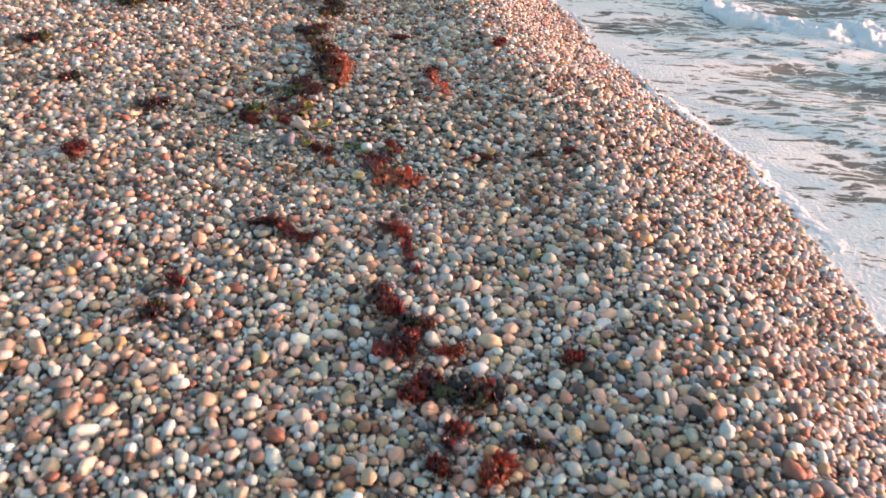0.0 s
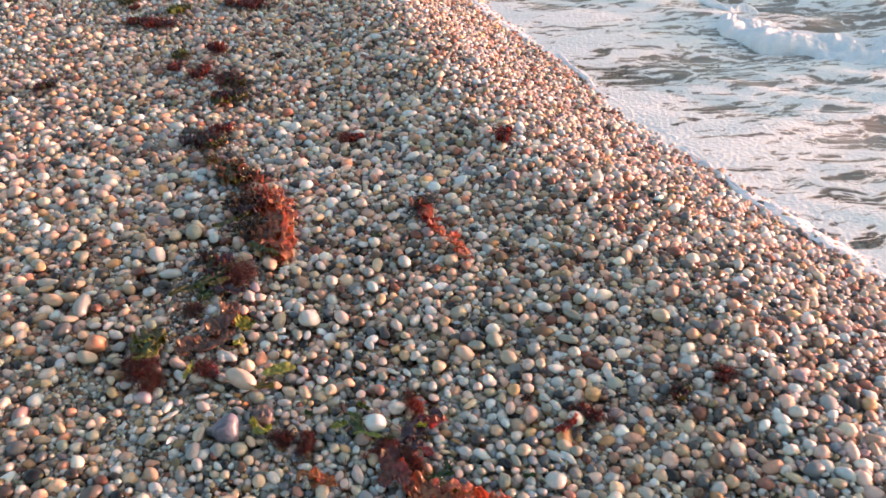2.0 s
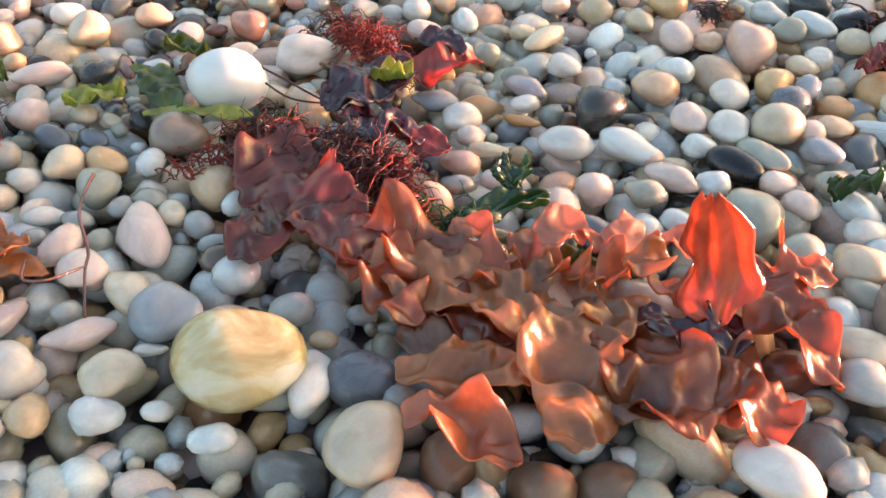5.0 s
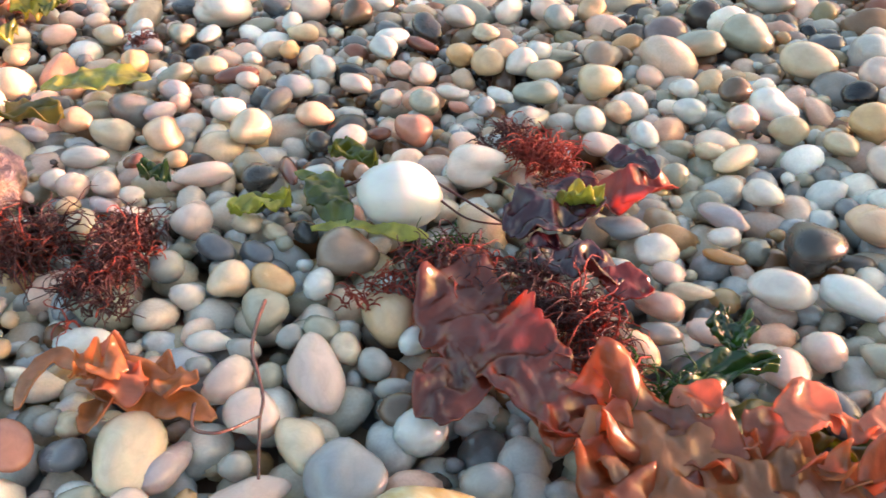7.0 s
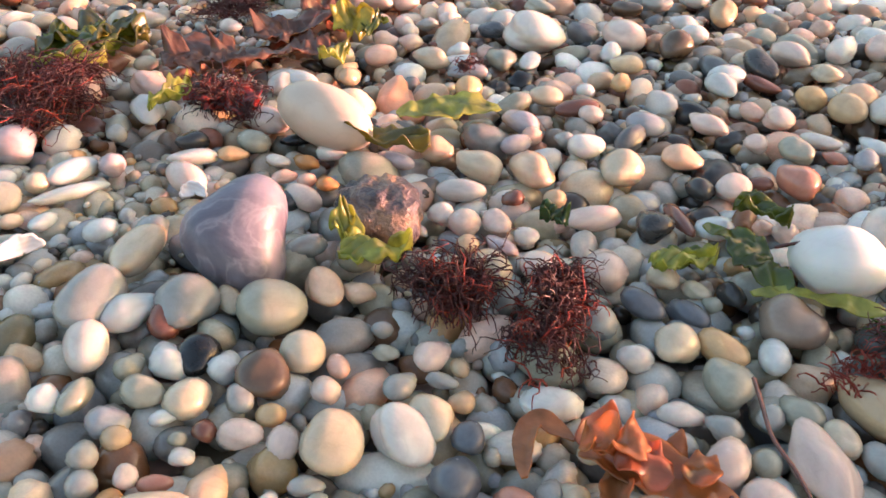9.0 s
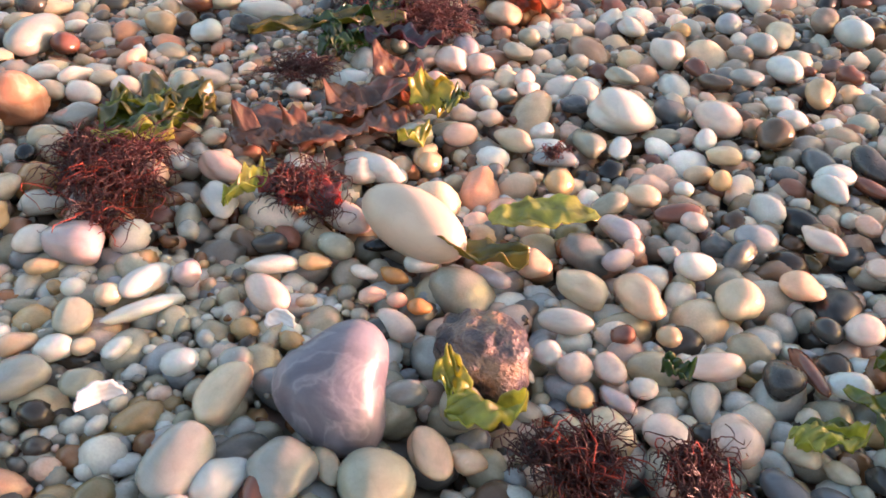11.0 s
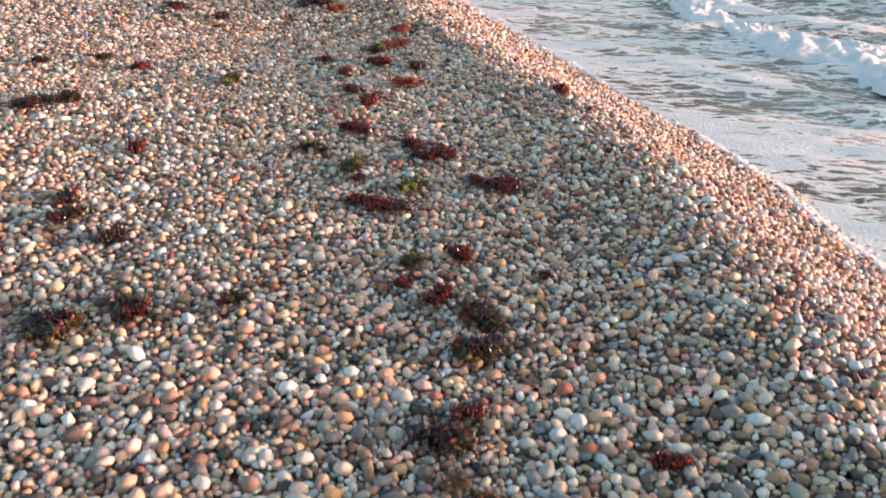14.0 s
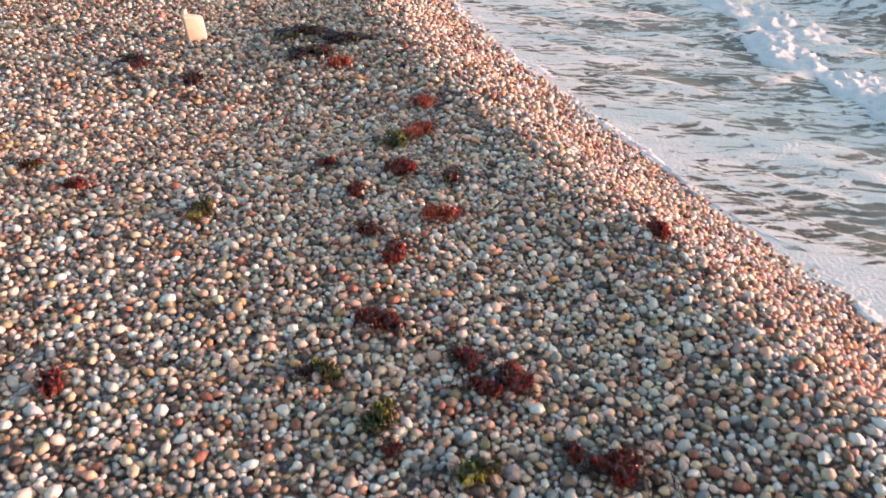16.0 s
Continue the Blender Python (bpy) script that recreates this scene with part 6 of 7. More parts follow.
drift("red", -0.06, 4.11, 0.032, 89)
drift("dark", 0.51, 2.86, 0.027, 90)


# ---- shells and litter ----
def shell_material():
    m, n, k, bsdf = material("shell")
    where = n.new("ShaderNodeTexCoord").outputs["Object"]
    ridges = n.new("ShaderNodeTexWave"); ridges.wave_type = "RINGS"; ridges.inputs["Scale"].default_value = 130; ridges.inputs["Distortion"].default_value = 3
    k.new(where, ridges.inputs["Vector"])
    ramp = n.new("ShaderNodeValToRGB")
    ramp.color_ramp.elements[0].color, ramp.color_ramp.elements[1].color = (0.68, 0.63, 0.62, 1), (0.74, 0.71, 0.70, 1)
    k.new(ridges.outputs["Fac"], ramp.inputs[0]); k.new(ramp.outputs[0], bsdf.inputs["Base Color"])
    bsdf.inputs["Roughness"].default_value = 0.3
    return m


SHELL = shell_material()


def shell(x, y, z, heading, size, tilt, cut, label):
    """A broken half shell: a shallow fluted bowl."""
    u, v = np.meshgrid(np.linspace(0.08, 1, 12), np.linspace(0, math.pi * cut, 26), indexing="ij")
    r = size * u * (1 + 0.06 * np.sin(9 * v) * u + 0.05 * np.sin(23 * v) * (u > 0.95))
    pts = np.stack([r * np.cos(v), r * np.sin(v) * 0.8, size * 0.45 * u * u], -1).reshape(-1, 3)
    ob = new("shell", raw_mesh("shell", pts, grid_tris(12, 26), SHELL))
    ob.matrix_world = pose(x, y, z, *tilt, heading)
    rim = ob.modifiers.new("thickness", "SOLIDIFY"); rim.thickness = 0.0014
    tagged(ob, label, "shell")


shell(-0.468, 2.872, 0.026, 25, 0.010, (48, -10), 1.0, "broken white shell fragment among gravel")
shell(-0.405, 2.935, 0.024, -20, 0.007, (40, 10), 1.3, "small pinkish half shell among pebbles")


def plastic():
    m, n, k, bsdf = material("weathered_plastic")
    where = n.new("ShaderNodeTexCoord").outputs["Object"]
    dirt = n.new("ShaderNodeTexNoise"); dirt.inputs["Scale"].default_value = 22; dirt.inputs["Detail"].default_value = 4
    k.new(where, dirt.inputs["Vector"])
    ramp = n.new("ShaderNodeValToRGB")
    ramp.color_ramp.elements[0].color, ramp.color_ramp.elements[1].color = (0.60, 0.50, 0.36, 1), (0.80, 0.73, 0.58, 1)
    k.new(dirt.outputs[0], ramp.inputs[0]); k.new(ramp.outputs[0], bsdf.inputs["Base Color"])
    bsdf.inputs["Roughness"].default_value = 0.45
    return m


def lay_can():
    """A small plastic can left upright on the beach: rounded body, sloping shoulder, neck and cap."""
    mat = plastic()
    x, y = -2.281, 8.538
    can = clump("plastic_can", x, y, "small cream plastic can standing askew on the shingle", "can")
    can.matrix_world = pose(x, y, float(height(x, y)) + 0.004, 4, -7, 20)

    def box(name, sx, sy, z0, z1, bevel, shear, label=""):
        bm = bmesh.new()
        bmesh.ops.create_cube(bm, size=1)
        for v in bm.verts:
            top = v.co.z > 0
            v.co = Vector((v.co.x * sx, v.co.y * sy, z1 if top else z0))
            if top:
                v.co.z -= shear * (v.co.x / sx + 0.5)
        bmesh.ops.bevel(bm, geom=bm.edges[:], offset=bevel, segments=3, affect="EDGES", profile=0.5)
        me = bpy.data.meshes.new(name)
        bm.to_mesh(me); bm.free()
        for p in me.polygons:
            p.use_smooth = True
        me.materials.append(mat)
        return part(name, me, can, label)

    box("body", 0.105, 0.065, 0.0, 0.150, 0.014, 0.035)
    bm = bmesh.new()
    bmesh.ops.create_cone(bm, cap_ends=True, segments=20, radius1=0.014, radius2=0.012, depth=0.022, matrix=Matrix.Translation((-0.034, 0, 0.158)))
    me = bpy.data.meshes.new("neck"); bm.to_mesh(me); bm.free(); me.materials.append(mat)
    part("neck", me, can)


lay_can()


# ---- sea ----
def water_material():
    """Shallow water: clear over the stones at its edge, grey-green further out, with foam in streaks, on the crests and as a lace behind the last wave."""
    m, n, k, bsdf = material("shallow_sea")
    where = n.new("ShaderNodeTexCoord").outputs["Object"]

    def maths(kind, one, two):
        node = n.new("ShaderNodeMath"); node.operation = kind
        for socket, value in zip(node.inputs, (one, two)):
            if isinstance(value, (int, float)):
                socket.default_value = value
            else:
                k.new(value, socket)
        return node.outputs[0]

    def ranged(value, a, b, c, d, smooth=False):
        node = n.new("ShaderNodeMapRange")
        for i, number in enumerate((a, b, c, d)):
            node.inputs[i + 1].default_value = number
        node.interpolation_type = "SMOOTHSTEP" if smooth else "LINEAR"
        k.new(value, node.inputs[0])
        return node.outputs[0]

    def noisy(vector, scale, detail, rough=0.5, bent=0.0):
        node = n.new("ShaderNodeTexNoise")
        node.inputs["Scale"].default_value, node.inputs["Detail"].default_value, node.inputs["Roughness"].default_value, node.inputs["Distortion"].default_value = scale, detail, rough, bent
        k.new(vector, node.inputs["Vector"])
        return node.outputs

    far = n.new("ShaderNodeAttribute"); far.attribute_name = "from_edge"
    crest = n.new("ShaderNodeAttribute"); crest.attribute_name = "crest"
    long_way = n.new("ShaderNodeMapping"); long_way.inputs["Rotation"].default_value = (0, 0, 0.12); long_way.inputs["Scale"].default_value = (0.6, 1.9, 1)
    k.new(where, long_way.inputs["Vector"])
    push = n.new("ShaderNodeVectorMath"); push.operation = "MULTIPLY_ADD"; push.inputs[1].default_value = (0.22, 0.22, 0)
    k.new(noisy(where, 5, 3)["Color"], push.inputs[0]); k.new(long_way.outputs[0], push.inputs[2])
    lace_cells = n.new("ShaderNodeTexVoronoi"); lace_cells.feature = "DISTANCE_TO_EDGE"; lace_cells.inputs["Scale"].default_value = 11
    k.new(push.outputs[0], lace_cells.inputs["Vector"])
    small_cells = n.new("ShaderNodeTexVoronoi"); small_cells.feature = "DISTANCE_TO_EDGE"; small_cells.inputs["Scale"].default_value = 27
    k.new(push.outputs[0], small_cells.inputs["Vector"])
    lace = maths("ADD", ranged(lace_cells.outputs["Distance"], 0.0, 0.24, 0.15, -0.09), ranged(small_cells.outputs["Distance"], 0.0, 0.2, 0.06, -0.05))
    lace = maths("MULTIPLY", lace, ranged(far.outputs["Fac"], 0.6, 2.2, 1.0, 0.45))
    streaks = ranged(noisy(push.outputs[0], 13.0, 9, 0.66, 0.4)["Fac"], 0.3, 0.7, -0.40, 0.40)
    banks = ranged(noisy(long_way.outputs[0], 1.6, 3, 0.5, 0.6)["Fac"], 0.35, 0.65, -0.10, 0.10)
    level = n.new("ShaderNodeValToRGB")
    level.color_ramp.elements[0].position, level.color_ramp.elements[1].position = 0.0, 1.0
    level.color_ramp.elements[0].color, level.color_ramp.elements[1].color = (0.80,) * 3 + (1,), (0.34,) * 3 + (1,)
    for at, value in ((0.02, 0.64), (0.07, 0.52), (0.2, 0.47), (0.5, 0.43)):
        e = level.color_ramp.elements.new(at); e.color = (value,) * 3 + (1,)
    k.new(maths("DIVIDE", far.outputs["Fac"], 5.0), level.inputs[0])
    total = maths("ADD", maths("ADD", maths("ADD", lace, streaks), maths("ADD", banks, maths("MULTIPLY", crest.outputs["Fac"], 0.07))), level.outputs[0])
    foam = ranged(total, 0.34, 0.58, 0.0, 0.95, True)
    white = n.new("ShaderNodeBsdfPrincipled"); white.inputs["Base Color"].default_value = (0.88, 0.88, 0.84, 1); white.inputs["Roughness"].default_value = 0.5
    relief = n.new("ShaderNodeBump"); relief.inputs["Strength"].default_value = 0.5; relief.inputs["Distance"].default_value = 0.012
    k.new(maths("ADD", noisy(where, 60, 4)["Fac"], maths("MULTIPLY", foam, 0.8)), relief.inputs["Height"]); k.new(relief.outputs[0], white.inputs["Normal"])
    wave = n.new("ShaderNodeBump"); wave.inputs["Strength"].default_value = 0.6; wave.inputs["Distance"].default_value = 0.02
    k.new(noisy(long_way.outputs[0], 22, 3)["Fac"], wave.inputs["Height"]); k.new(wave.outputs[0], bsdf.inputs["Normal"])
    bsdf.inputs["Base Color"].default_value = (0.24, 0.215, 0.18, 1)
    bsdf.inputs["Roughness"].default_value = 0.06
    bsdf.inputs["IOR"].default_value = 1.33
    clear = n.new("ShaderNodeBsdfTransparent"); clear.inputs["Color"].default_value = (0.80, 0.83, 0.80, 1)
    body = n.new("ShaderNodeMixShader")
    k.new(ranged(far.outputs["Fac"], 0.0, 0.6, 0.3, 1.0), body.inputs[0]); k.new(clear.outputs[0], body.inputs[1]); k.new(bsdf.outputs[0], body.inputs[2])
    mix = n.new("ShaderNodeMixShader")
    k.new(foam, mix.inputs[0]); k.new(body.outputs[0], mix.inputs[1]); k.new(white.outputs[0], mix.inputs[2])
    k.new(mix.outputs[0], n["Material Output"].inputs["Surface"])
    return m


def swell(x, y):
    """Small crossing waves that run towards the beach."""
    rng = random.Random(8)
    out = 0.0
    for i in range(26):
        long_ = 0.09 * 1.11**i
        a = radians(74 + rng.gauss(0, 24))
        f = 2 * math.pi / long_
        out = out + 0.0105 * long_**0.5 * np.sin(f * (x * math.cos(a) + y * math.sin(a)) + rng.uniform(0, 6.3) + 0.8 * np.sin(1.7 * x / long_**0.5 - 0.9 * y + i))
    return out


BREAKERS = (
    (((0.50, 10.8), (0.80, 9.6), (1.04, 8.5), (1.32, 7.6), (1.75, 6.9), (2.4, 6.4), (3.1, 6.1)), 0.062, 1.05),
    (((1.50, 5.95), (1.78, 5.25), (2.18, 4.70), (2.75, 4.35), (3.4, 4.15)), 0.046, 0.62),
)


def lay_water():
    ds = np.concatenate([np.arange(-0.45, 4.0, 0.028), np.arange(4.05, 9, 0.2), [10, 14, 20, 60, 300, 3000]])
    ys = np.concatenate([[-3000, -300, -40, -8, -1, 0, 0.8], np.arange(1.2, 11.01, 0.034), [11.5, 12, 13, 14, 15, 17, 20, 30, 60, 300, 3000]])
    dd, yy = np.meshgrid(ds, ys, indexing="ij")
    xx = dd + shore(yy)
    rise = 0.0
    for ax, ay, bx, by, up, wide in ((1.15, 10.9, 3.2, 8.9, 0.10, 0.17), (2.1, 6.1, 3.2, 5.1, 0.07, 0.13)):
        ux, uy = bx - ax, by - ay
        long_ = math.hypot(ux, uy)
        way = ((xx - ax) * ux + (yy - ay) * uy) / long_ / long_
        off = ((xx - ax) * uy - (yy - ay) * ux) / long_ + 0.05 * np.sin(9 * way) + 0.02 * np.sin(31 * way)
        rise = rise + up * np.clip(way * 3, 0, 1) * (1 + 0.25 * np.sin(14 * way + 1)) * np.exp(-((off / np.where(off > 0, wide * 1.8, wide * 0.7)) ** 2)) * (way > 0)
    waves = swell(xx, yy) * np.clip((yy - 0.9) * 2, 0, 1) * np.clip((11.3 - yy) * 2, 0, 1) * np.clip((4.6 - dd) * 2, 0, 1)
    zz = WATER + rise + 0.62 * waves * np.clip(dd * 0.6 + 0.14, 0.05, 1)
    v = np.stack([xx, yy, zz], -1).reshape(-1, 3)
    mesh = raw_mesh("water", v, grid_tris(len(ds), len(ys)), water_material())
    mesh.attributes.new("from_edge", "FLOAT", "POINT").data.foreach_set("value", np.maximum(dd, 0).ravel().astype(np.float32))
    mesh.attributes.new("crest", "FLOAT", "POINT").data.foreach_set("value", (waves / 0.022 + rise / 0.06).ravel().astype(np.float32))
    tagged(new("water", mesh), "shallow foam-streaked sea water running up the shingle", "water", kind="structure")


lay_water()


def foam_material():
    m, n, k, bsdf = material("sea_foam")
    where = n.new("ShaderNodeTexCoord").outputs["Object"]
    froth = n.new("ShaderNodeTexNoise"); froth.inputs["Scale"].default_value = 120; froth.inputs["Detail"].default_value = 3
    k.new(where, froth.inputs["Vector"])
    relief = n.new("ShaderNodeBump"); relief.inputs["Strength"].default_value = 0.6; relief.inputs["Distance"].default_value = 0.006
    k.new(froth.outputs[0], relief.inputs["Height"]); k.new(relief.outputs[0], bsdf.inputs["Normal"])
    bsdf.inputs["Base Color"].default_value = (0.82, 0.82, 0.81, 1)
    bsdf.inputs["Roughness"].default_value = 0.55
    return m


SEA_FOAM = foam_material()


def lay_foam():
    """The frothy lip of the last wave: a low bumpy roll along the water's edge, wider here and there."""
    ys = np.arange(0.4, 13.0, 0.012)
    prof = np.linspace(-1, 1, 9)
    yy, pp = np.meshgrid(ys, prof, indexing="ij")
    rng = np.random.default_rng(5)
    wide = 0.040 + 0.022 * np.sin(2.3 * yy + 1) + 0.014 * np.sin(6.1 * yy) + 0.008 * np.sin(17 * yy + 2)
    wide = np.maximum(wide, 0.010)
    full = np.clip(0.55 + 0.35 * np.sin(1.9 * yy + 0.6) + 0.3 * np.sin(5.3 * yy), 0.12, 1)
    wide = wide * (0.45 + 0.55 * full)
    mid = shore(yy) + 0.03 + 0.03 * np.sin(3.1 * yy) + 0.018 * np.sin(7.7 * yy + 1) + 0.008 * np.sin(23 * yy)
    bump = np.array([noise.fractal(Vector((y * 30, p * 2.2, 0.0)), 1.0, 2.0, 3) for y in ys for p in prof]).reshape(yy.shape)
    z = np.maximum(height(mid + pp * wide, yy) + 0.004, WATER - 0.002) + (0.010 * full * (1 - pp**2) * (0.6 + 1.1 * bump)).clip(-0.004, 0.03) - 0.004 * (np.abs(pp) > 0.95)
    v = np.stack([mid + pp * wide * (1 + 0.25 * bump), yy, z], -1).reshape(-1, 3)
    ob = new("sea_foam", raw_mesh("sea_foam", v, grid_tris(len(ys), len(prof)), SEA_FOAM))
    tagged(ob, "white froth along the edge of the wash", "foam", kind="stuff")


lay_foam()


def lay_breaker(places, tall, wide, seed):
    """A low wave that has just broken: a tumbling roll of froth, steep towards the beach, that thins out behind."""
    n_along, n_over = 360, 44
    line, way = along(places, n_along)
    u, p = np.meshgrid(np.linspace(0, 1, n_along), np.linspace(0, 1, n_over), indexing="ij")
    full = np.clip(np.sin(np.pi * (0.04 + 0.92 * u)) ** 0.5 * (0.85 + 0.25 * np.sin(11 * u + seed) + 0.15 * np.sin(27 * u)), 0.05, 1.2)
    out = -0.10 * full + p * wide * (1 + 0.17 * np.sin(9 * u + seed)) * full + 0.09 * np.sin(13 * u) + 0.05 * np.sin(31 * u + seed) + 0.02 * np.sin(67 * u)
    x, y = line[:, None, 0] - way[:, None, 1] * out, line[:, None, 1] + way[:, None, 0] * out
    lumps = np.array([noise.fractal(Vector((a * 9, b * 9, 0.3 + seed)), 0.8, 2.2, 5) for a, b in zip(x.ravel(), y.ravel())]).reshape(x.shape)
    rise = tall * full * np.clip(p / 0.16, 0, 1) ** 0.6 * (1 - p) ** 0.9
    z = WATER - 0.03 * (p < 0.01) - 0.03 * (p > 0.98) + rise * (1 + 0.8 * lumps) + 0.4 * tall * lumps * np.sin(np.pi * p) - 0.35 * tall * p
    curl = -0.06 * full * np.clip(1 - p / 0.2, 0, 1) * np.clip(lumps + 0.4, 0, 1)
    v = np.stack([x - way[:, None, 1] * curl, y + way[:, None, 0] * curl, z], -1).reshape(-1, 3)
    ob = new("breaking_wave", raw_mesh("breaking_wave", v, grid_tris(n_along, n_over), SEA_FOAM))
    tagged(ob, "low breaking wave of tumbling white froth", "wave", kind="stuff")


for number, (places, tall, wide) in enumerate(BREAKERS):
    lay_breaker(places, tall, wide, 1 + number)


# ---- the smaller pebbles between the others, joined ----
def lay_little():
    verts, tris, slots, mats = [], [], [], []
    at = 0
    for kind, list_ in LITTLE.items():
        mats.append(pebble_material("little_stone_" + kind, COLOURS[kind], rough=(0.09, 0.28), unit=0.010))
        for v in list_:
            verts.append(v); tris.append(ROUND_SMALL[1] + at); slots.append(np.full(len(ROUND_SMALL[1]), len(mats) - 1)); at += len(v)
    me = raw_mesh("little_pebbles", np.concatenate(verts), np.concatenate(tris), mats[0])
    for m in mats[1:]:
        me.materials.append(m)
    me.polygons.foreach_set("material_index", np.concatenate(slots).astype(np.int32))
    tagged(new("little_pebbles", me), "small mixed pebbles lying between larger ones", "pebbles", kind="stuff")


lay_little()


# ---- shingle ----
def packed_tile(size, radii, seed, overlap):
    """Stones strewn on a square that repeats: rows of x, y, radius. Large ones first, then ever smaller ones into the gaps."""
    rng = np.random.default_rng(seed)
    cell = radii[0] * 2
    nc = int(size / cell)
    cell = size / nc
    bins = {}
    rows = []
    for r, tries in radii_steps(radii, size):
        for x, y, g in zip(rng.uniform(0, size, tries), rng.uniform(0, size, tries), rng.uniform(0.88, 1.12, tries)):
            rr = r * g
            i, j = int(x / cell), int(y / cell)
            ok = True
            for di in (-1, 0, 1):
                for dj in (-1, 0, 1):
                    for px, py, pr in bins.get(((i + di) % nc, (j + dj) % nc), ()):
                        dx = abs(px - x); dx = min(dx, size - dx)
                        dy = abs(py - y); dy = min(dy, size - dy)
                        if dx * dx + dy * dy < (overlap * (pr + rr)) ** 2:
                            ok = False
                            break
                    if not ok:
                        break
                if not ok:
                    break
            if ok:
                bins.setdefault((i, j), []).append((x, y, rr))
                rows.append((x, y, rr))
    return np.array(rows)


def radii_steps(radii, size):
    for r in radii:
        share = 0.045 if r > 0.016 else 0.08 if r > 0.0135 else 0.15 if r > 0.0115 else 0.26 if r > 0.0095 else 0.5
        yield r, int(share * size * size / (r * r))


COARSE = packed_tile(1.0, [0.0185, 0.0150, 0.0125, 0.0105, 0.0088, 0.0073, 0.0060, 0.0048, 0.0038], 3, 0.86)
FINE = packed_tile(0.5, [0.0105, 0.0085, 0.0068, 0.0054, 0.0043, 0.0034], 4, 0.86)


def spread(tile, size, x0, x1, y0, y1, seed):
    """The tile laid over a rectangle, each time turned or mirrored."""
    rng = np.random.default_rng(seed)
    out = []
    for i in range(math.floor(x0 / size), math.ceil(x1 / size)):
        for j in range(math.floor(y0 / size), math.ceil(y1 / size)):
            p = tile.copy()
            if rng.random() < 0.5:
                p[:, 0] = size - p[:, 0]
            if rng.random() < 0.5:
                p[:, [0, 1]] = p[:, [1, 0]]
            p[:, :2] = (p[:, :2] + rng.uniform(0, size, 2)) % size
            out.append(p + (i * size, j * size, 0))
    p = np.concatenate(out)
    return p[(p[:, 0] > x0) & (p[:, 0] < x1) & (p[:, 1] > y0) & (p[:, 1] < y1)]


def turns(rng, n, lean):
    """n random rotations: any heading, leaning by about lean."""
    yaw, tx, ty = rng.uniform(0, 2 * np.pi, n), rng.normal(0, lean, n), rng.normal(0, lean, n)
    cz, sz, cx, sx, cy, sy = np.cos(yaw), np.sin(yaw), np.cos(tx), np.sin(tx), np.cos(ty), np.sin(ty)
    one, nil = np.ones(n), np.zeros(n)
    rz = np.stack([cz, -sz, nil, sz, cz, nil, nil, nil, one], -1).reshape(-1, 3, 3)
    rx = np.stack([one, nil, nil, nil, cx, -sx, nil, sx, cx], -1).reshape(-1, 3, 3)
    ry = np.stack([cy, nil, sy, nil, one, nil, -sy, nil, cy], -1).reshape(-1, 3, 3)
    return rx @ ry @ rz


def strew(name, label, rows, shape, seed, lift=0.0, mat=None, wear=0.2, grow=1.0):
    """One mesh of many stones at rows of x, y, radius, each a worn ellipsoid half sunk among its neighbours."""
    if not len(rows):
        return
    rng = np.random.default_rng(seed)
    v0, t0 = shape
    protos = np.stack([worn(v0, 100 + i, wear) for i in range(30)])
    n = len(rows)
    r = rows[:, 2] * grow
    long_, thick = 1.0 + 0.5 * rng.uniform(0, 1, n) ** 2, rng.uniform(0.70, 1.04, n)
    axes = np.stack([r * long_ * 1.1, r * 1.12 / np.sqrt(long_), r * thick], -1)
    v = protos[rng.integers(0, len(protos), n)] * axes[:, None, :]
    v = np.einsum("nij,nkj->nki", turns(rng, n, 0.28), v)
    z = height(rows[:, 0], rows[:, 1]) + r * thick * 0.42 - 0.005 + rng.normal(0, 0.0022, n) + lift
    v += np.stack([rows[:, 0], rows[:, 1], z], -1)[:, None, :]
    t = t0[None] + (np.arange(n) * len(v0))[:, None, None]
    ob = new(name, raw_mesh(name, v.reshape(-1, 3), t.reshape(-1, 3), mat or STONES))
    tagged(ob, label, "pebbles", kind="stuff")
    return ob


def fineness(x, y):
    """Above zero where the shingle is fine."""
    d = x - shore(y)
    patch = wavy(3.1 * x, 2.3 * y, 5.0) - 0.75
    for px, py, rx, ry in ((-0.49, 2.93, 0.15, 0.10), (-0.50, 3.30, 0.07, 0.10), (-0.50, 3.36, 0.10, 0.09), (-0.46, 3.24, 0.09, 0.05), (-0.66, 3.05, 0.08, 0.06)):
        patch = np.maximum(patch, 1 - ((x - px) / rx) ** 2 - ((y - py) / ry) ** 2 - 0.35 * wavy(40 * x, 37 * y))
    return np.maximum(patch, np.where(d > -0.40 + 0.06 * wavy(4 * x, 4 * y, 2.0), 0.5, -1.0))


def cleared(rows, grow=0.55):
    """Leaves out the stones that would lie inside a pebble of its own."""
    ok = np.ones(len(rows), bool)
    for x, y, a, b, turn in KEEP_CLEAR:
        near = np.nonzero(np.abs(rows[:, 0] - x) + np.abs(rows[:, 1] - y) < 0.2)[0]
        dx, dy, r = rows[near, 0] - x, rows[near, 1] - y, grow * rows[near, 2]
        p, q = dx * math.cos(turn) + dy * math.sin(turn), dy * math.cos(turn) - dx * math.sin(turn)
        ok[near] &= (p / (a + r)) ** 2 + (q / (b + r)) ** 2 > 1
    return rows[ok]


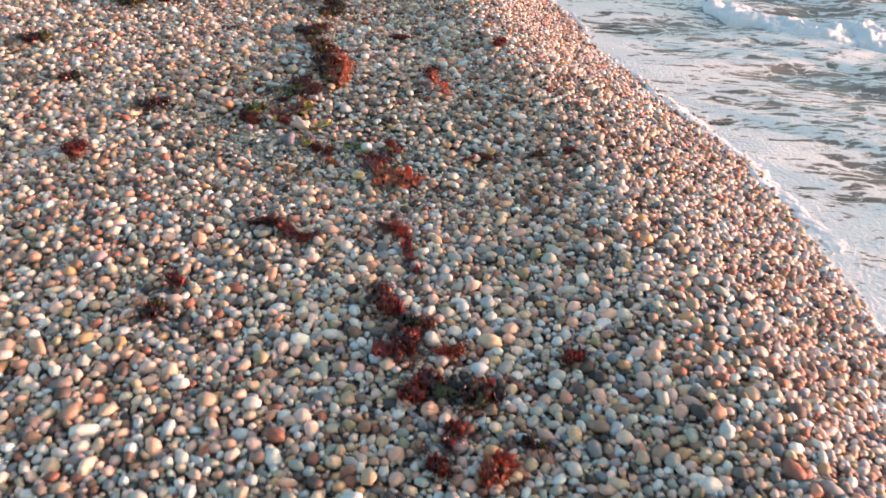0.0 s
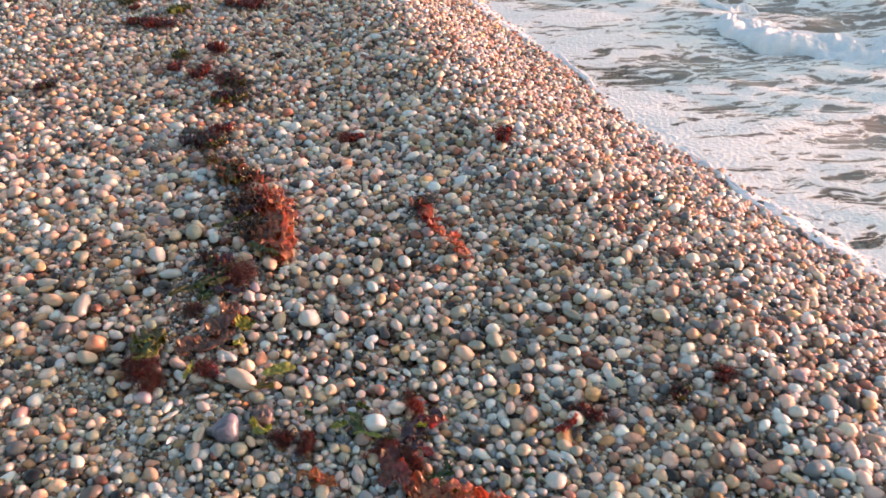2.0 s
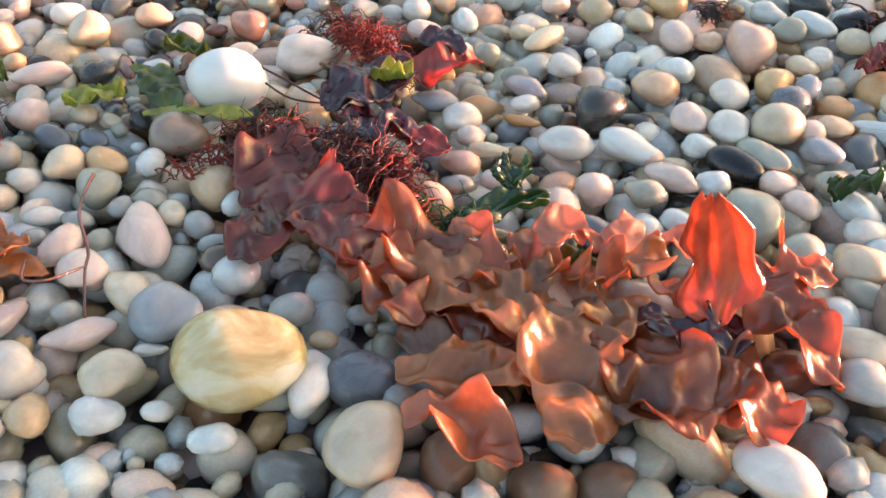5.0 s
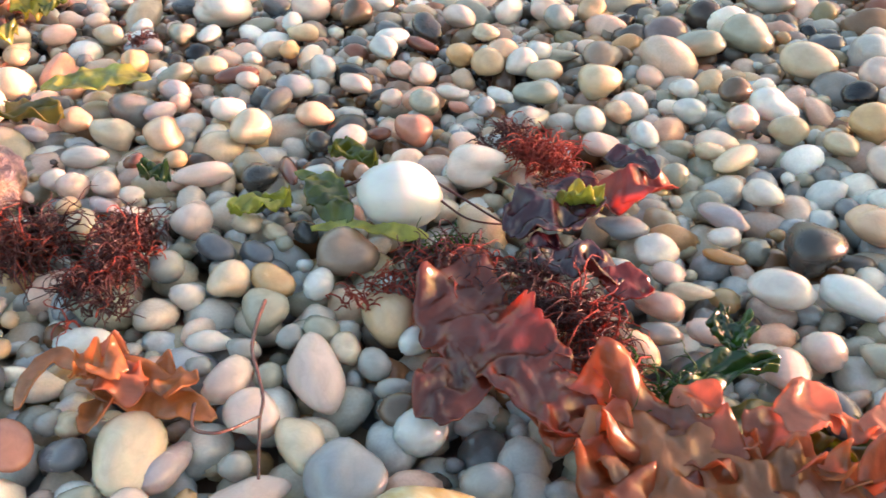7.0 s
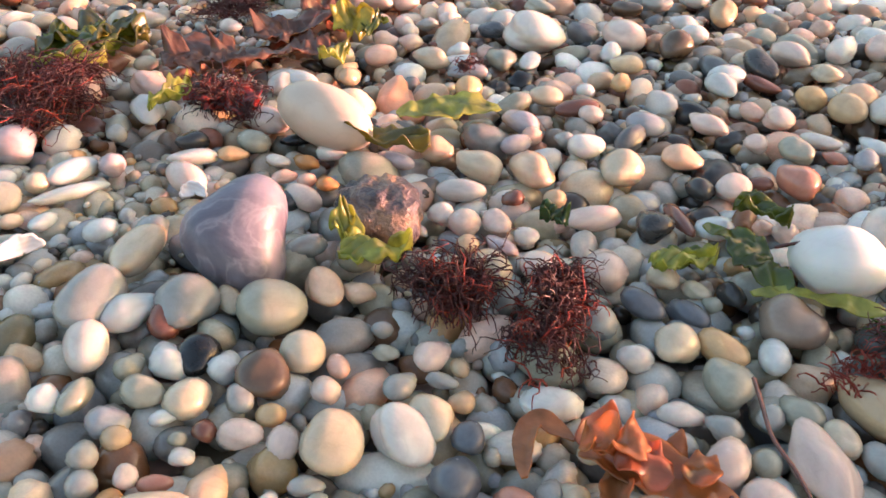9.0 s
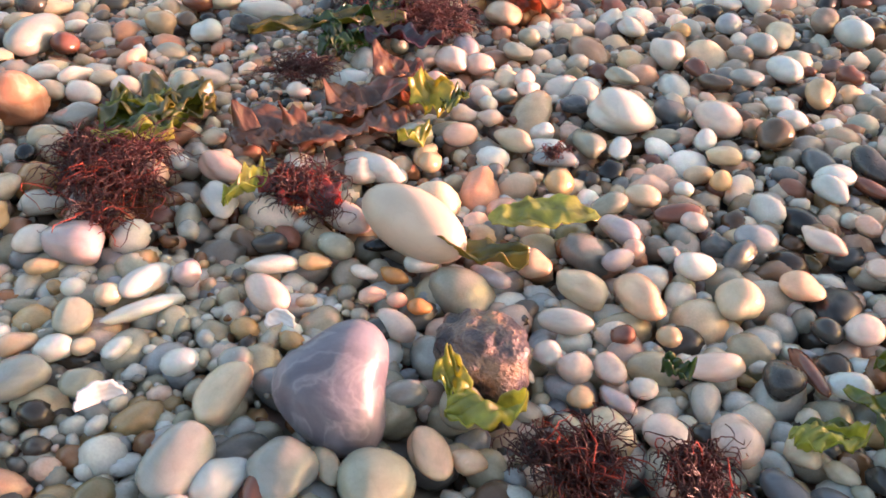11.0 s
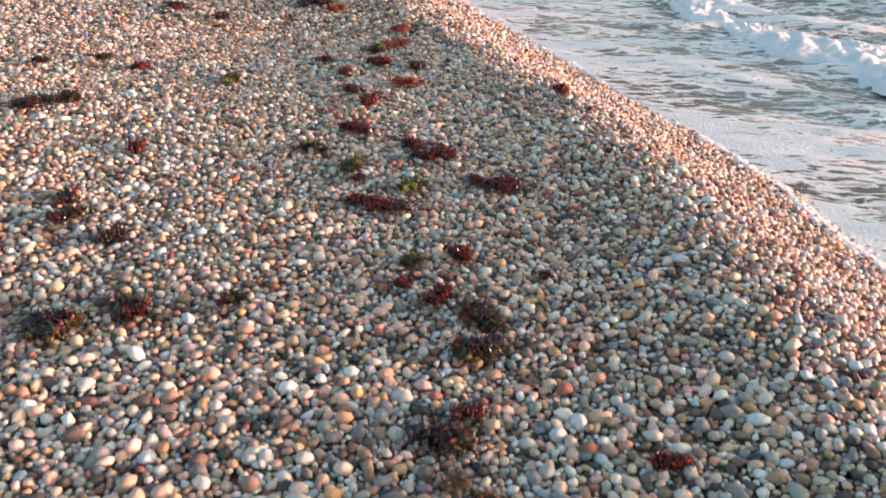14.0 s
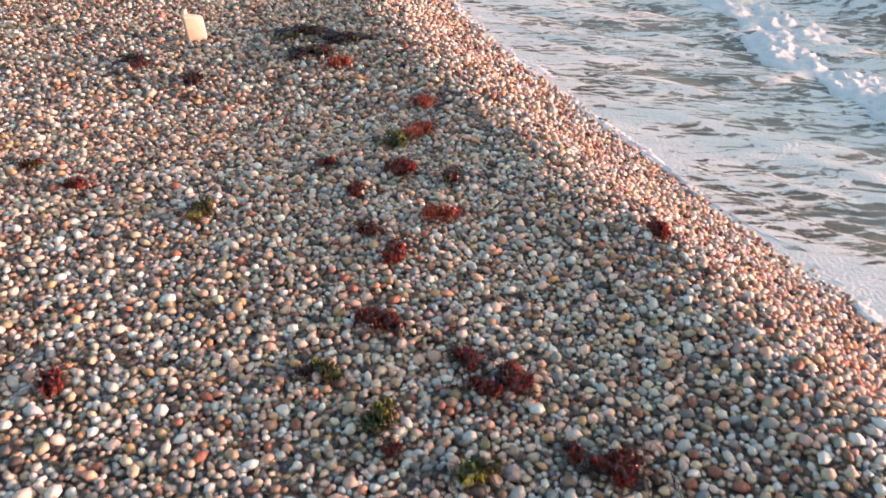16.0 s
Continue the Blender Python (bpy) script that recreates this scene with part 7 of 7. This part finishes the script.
def on_beach(rows, y0, y1, out=0.5):
    """The stones between the upper beach and the wash, from y0 to y1."""
    x, y = rows[:, 0], rows[:, 1]
    bank = np.interp(y, [1.0, 2.5, 4.5, 6.5, 9.0, 11.5], [-1.15, -1.65, -2.5, -3.3, -4.7, -5.2])
    rng = np.random.default_rng(len(rows))
    thin, first = 0.9 * rng.uniform(0, 1, len(rows)) ** 3, 0.6 * rng.uniform(0, 1, len(rows)) ** 3 if y0 < 1 else 0.0
    return rows[(x > bank - thin) & (x - shore(y) < out) & (y >= y0 - first) & (y < y1)]


def in_close(rows):
    """Where the stones are looked at from a hand's width."""
    x, y = rows[:, 0], rows[:, 1]
    return (y > 2.42) & (y < 3.75) & (x > np.interp(y, [2.42, 2.9, 3.75], [-0.45, -0.85, -1.2])) & (x < np.interp(y, [2.42, 2.9, 3.3], [0.45, 0.75, 0.95]))


def lay_shingle():
    two, three = (48, 96), (36, 70, 106)
    close_up = spread(COARSE * 0.76, 0.76, -1.3, 1.0, 2.3, 3.9, 11)
    near = on_beach(spread(COARSE * 0.84, 0.84, -3.8, 1.6, 2.25, 7.6, 16), 2.25, 7.6)
    start = on_beach(spread(COARSE * 0.92, 0.92, -3.8, 1.6, 0.2, 2.25, 19), 0.9, 2.25)
    near = np.concatenate([near, start])
    near = near[near[:, 2] > 0.0046]
    near = np.concatenate([near[~in_close(near)], close_up[in_close(close_up)]])
    fine = on_beach(spread(FINE, 0.5, -3.8, 1.6, 0.2, 7.6, 12), 0.9, 7.6)
    fine = fine[in_close(fine) | (fine[:, 2] > 0.0046)]
    near = near[fineness(near[:, 0], near[:, 1]) < 0]
    fine = fine[fineness(fine[:, 0], fine[:, 1]) >= 0]
    rows = cleared(np.concatenate([near, fine]))
    grit = spread(FINE * 0.55, 0.275, -0.75, -0.25, 2.75, 3.5, 18)
    tiny = fineness(grit[:, 0], grit[:, 1]) >= 0.25
    rows = np.concatenate([rows[~(in_close(rows) & (fineness(rows[:, 0], rows[:, 1]) >= 0.25) & (rows[:, 0] < -0.25))], cleared(grit[tiny], 0.4)])
    close = in_close(rows)
    big = close & (rows[:, 2] > 0.0075)
    nearest = (rows[:, 1] < 3.22) & (rows[:, 0] > -0.72) & (rows[:, 0] < 0.32)
    strew("shingle_close", "smooth sea-worn pebbles, cream, white, grey and rust", rows[big & nearest], ball(14, 9), 21, mat=WET_STONES, wear=0.15)
    strew("shingle_around", "smooth sea-worn pebbles around a patch of weed", rows[big & ~nearest], ball(10, 7), 28, mat=WET_STONES, wear=0.14, grow=1.07)
    strew("gravel_close", "small rounded translucent gravel in the gaps between pebbles", rows[close & ~big & nearest], ball(8, 6), 22, mat=CLEAR_GRAVEL, wear=0.13)
    strew("gravel_around", "small rounded gravel in the gaps of the shingle", rows[close & ~big & ~nearest], dome(6, two), 29, mat=WET_STONES, wear=0.16)
    mid = ~close & (rows[:, 1] < 4.4)
    strew("shingle", "damp mixed pebbles of a shingle beach", rows[mid & (rows[:, 2] > 0.0085)], dome(6, three), 23, grow=1.06)
    strew("shingle_small", "small damp pebbles in the gaps of a shingle beach", rows[mid & (rows[:, 2] <= 0.0085)], dome(5, two), 26)
    ahead = rows[~close & ~mid]
    strew("shingle_ahead", "damp mixed pebbles along the shingle beach", ahead[ahead[:, 2] > 0.0056], dome(5, two), 27)
    under = spread(FINE, 0.5, -1.2, 0.95, 2.42, 3.75, 13)
    front = (under[:, 1] < 3.02) & (under[:, 0] > -0.62) & (under[:, 0] < 0.30)
    strew("gravel_under", "wet gravel beneath the pebbles", under[in_close(under) & front & (under[:, 2] > 0.0042) & (under[:, 2] <= 0.0068)], ball(8, 6), 24, lift=-0.005, mat=CLEAR_GRAVEL, wear=0.12)
    strew("pebbles_under", "wet grey and cream pebbles half hidden under others", under[in_close(under) & front & (under[:, 2] > 0.0068)], ball(14, 10), 31, lift=-0.005, mat=CLEAR_GRAVEL, wear=0.12)
    # lower layer whose darkened colour deepens the shade between the pebbles
    strew("gravel_under_around", "wet gravel beneath the pebbles further on, coloured darker for the shade in the gaps", under[in_close(under) & ~front & (under[:, 2] > 0.0042)], dome(5, two), 30, lift=-0.005, mat=WET_SHADED_GRAVEL)
    far = on_beach(spread(COARSE * 0.86, 0.86, -5.4, 1.0, 7.6, 12.0, 14), 7.6, 12.0, 0.4)
    strew("shingle_far", "mixed pebbles further up the shingle beach", far[far[:, 2] > 0.0086], dome(4, (52, 104)), 25)


lay_shingle()
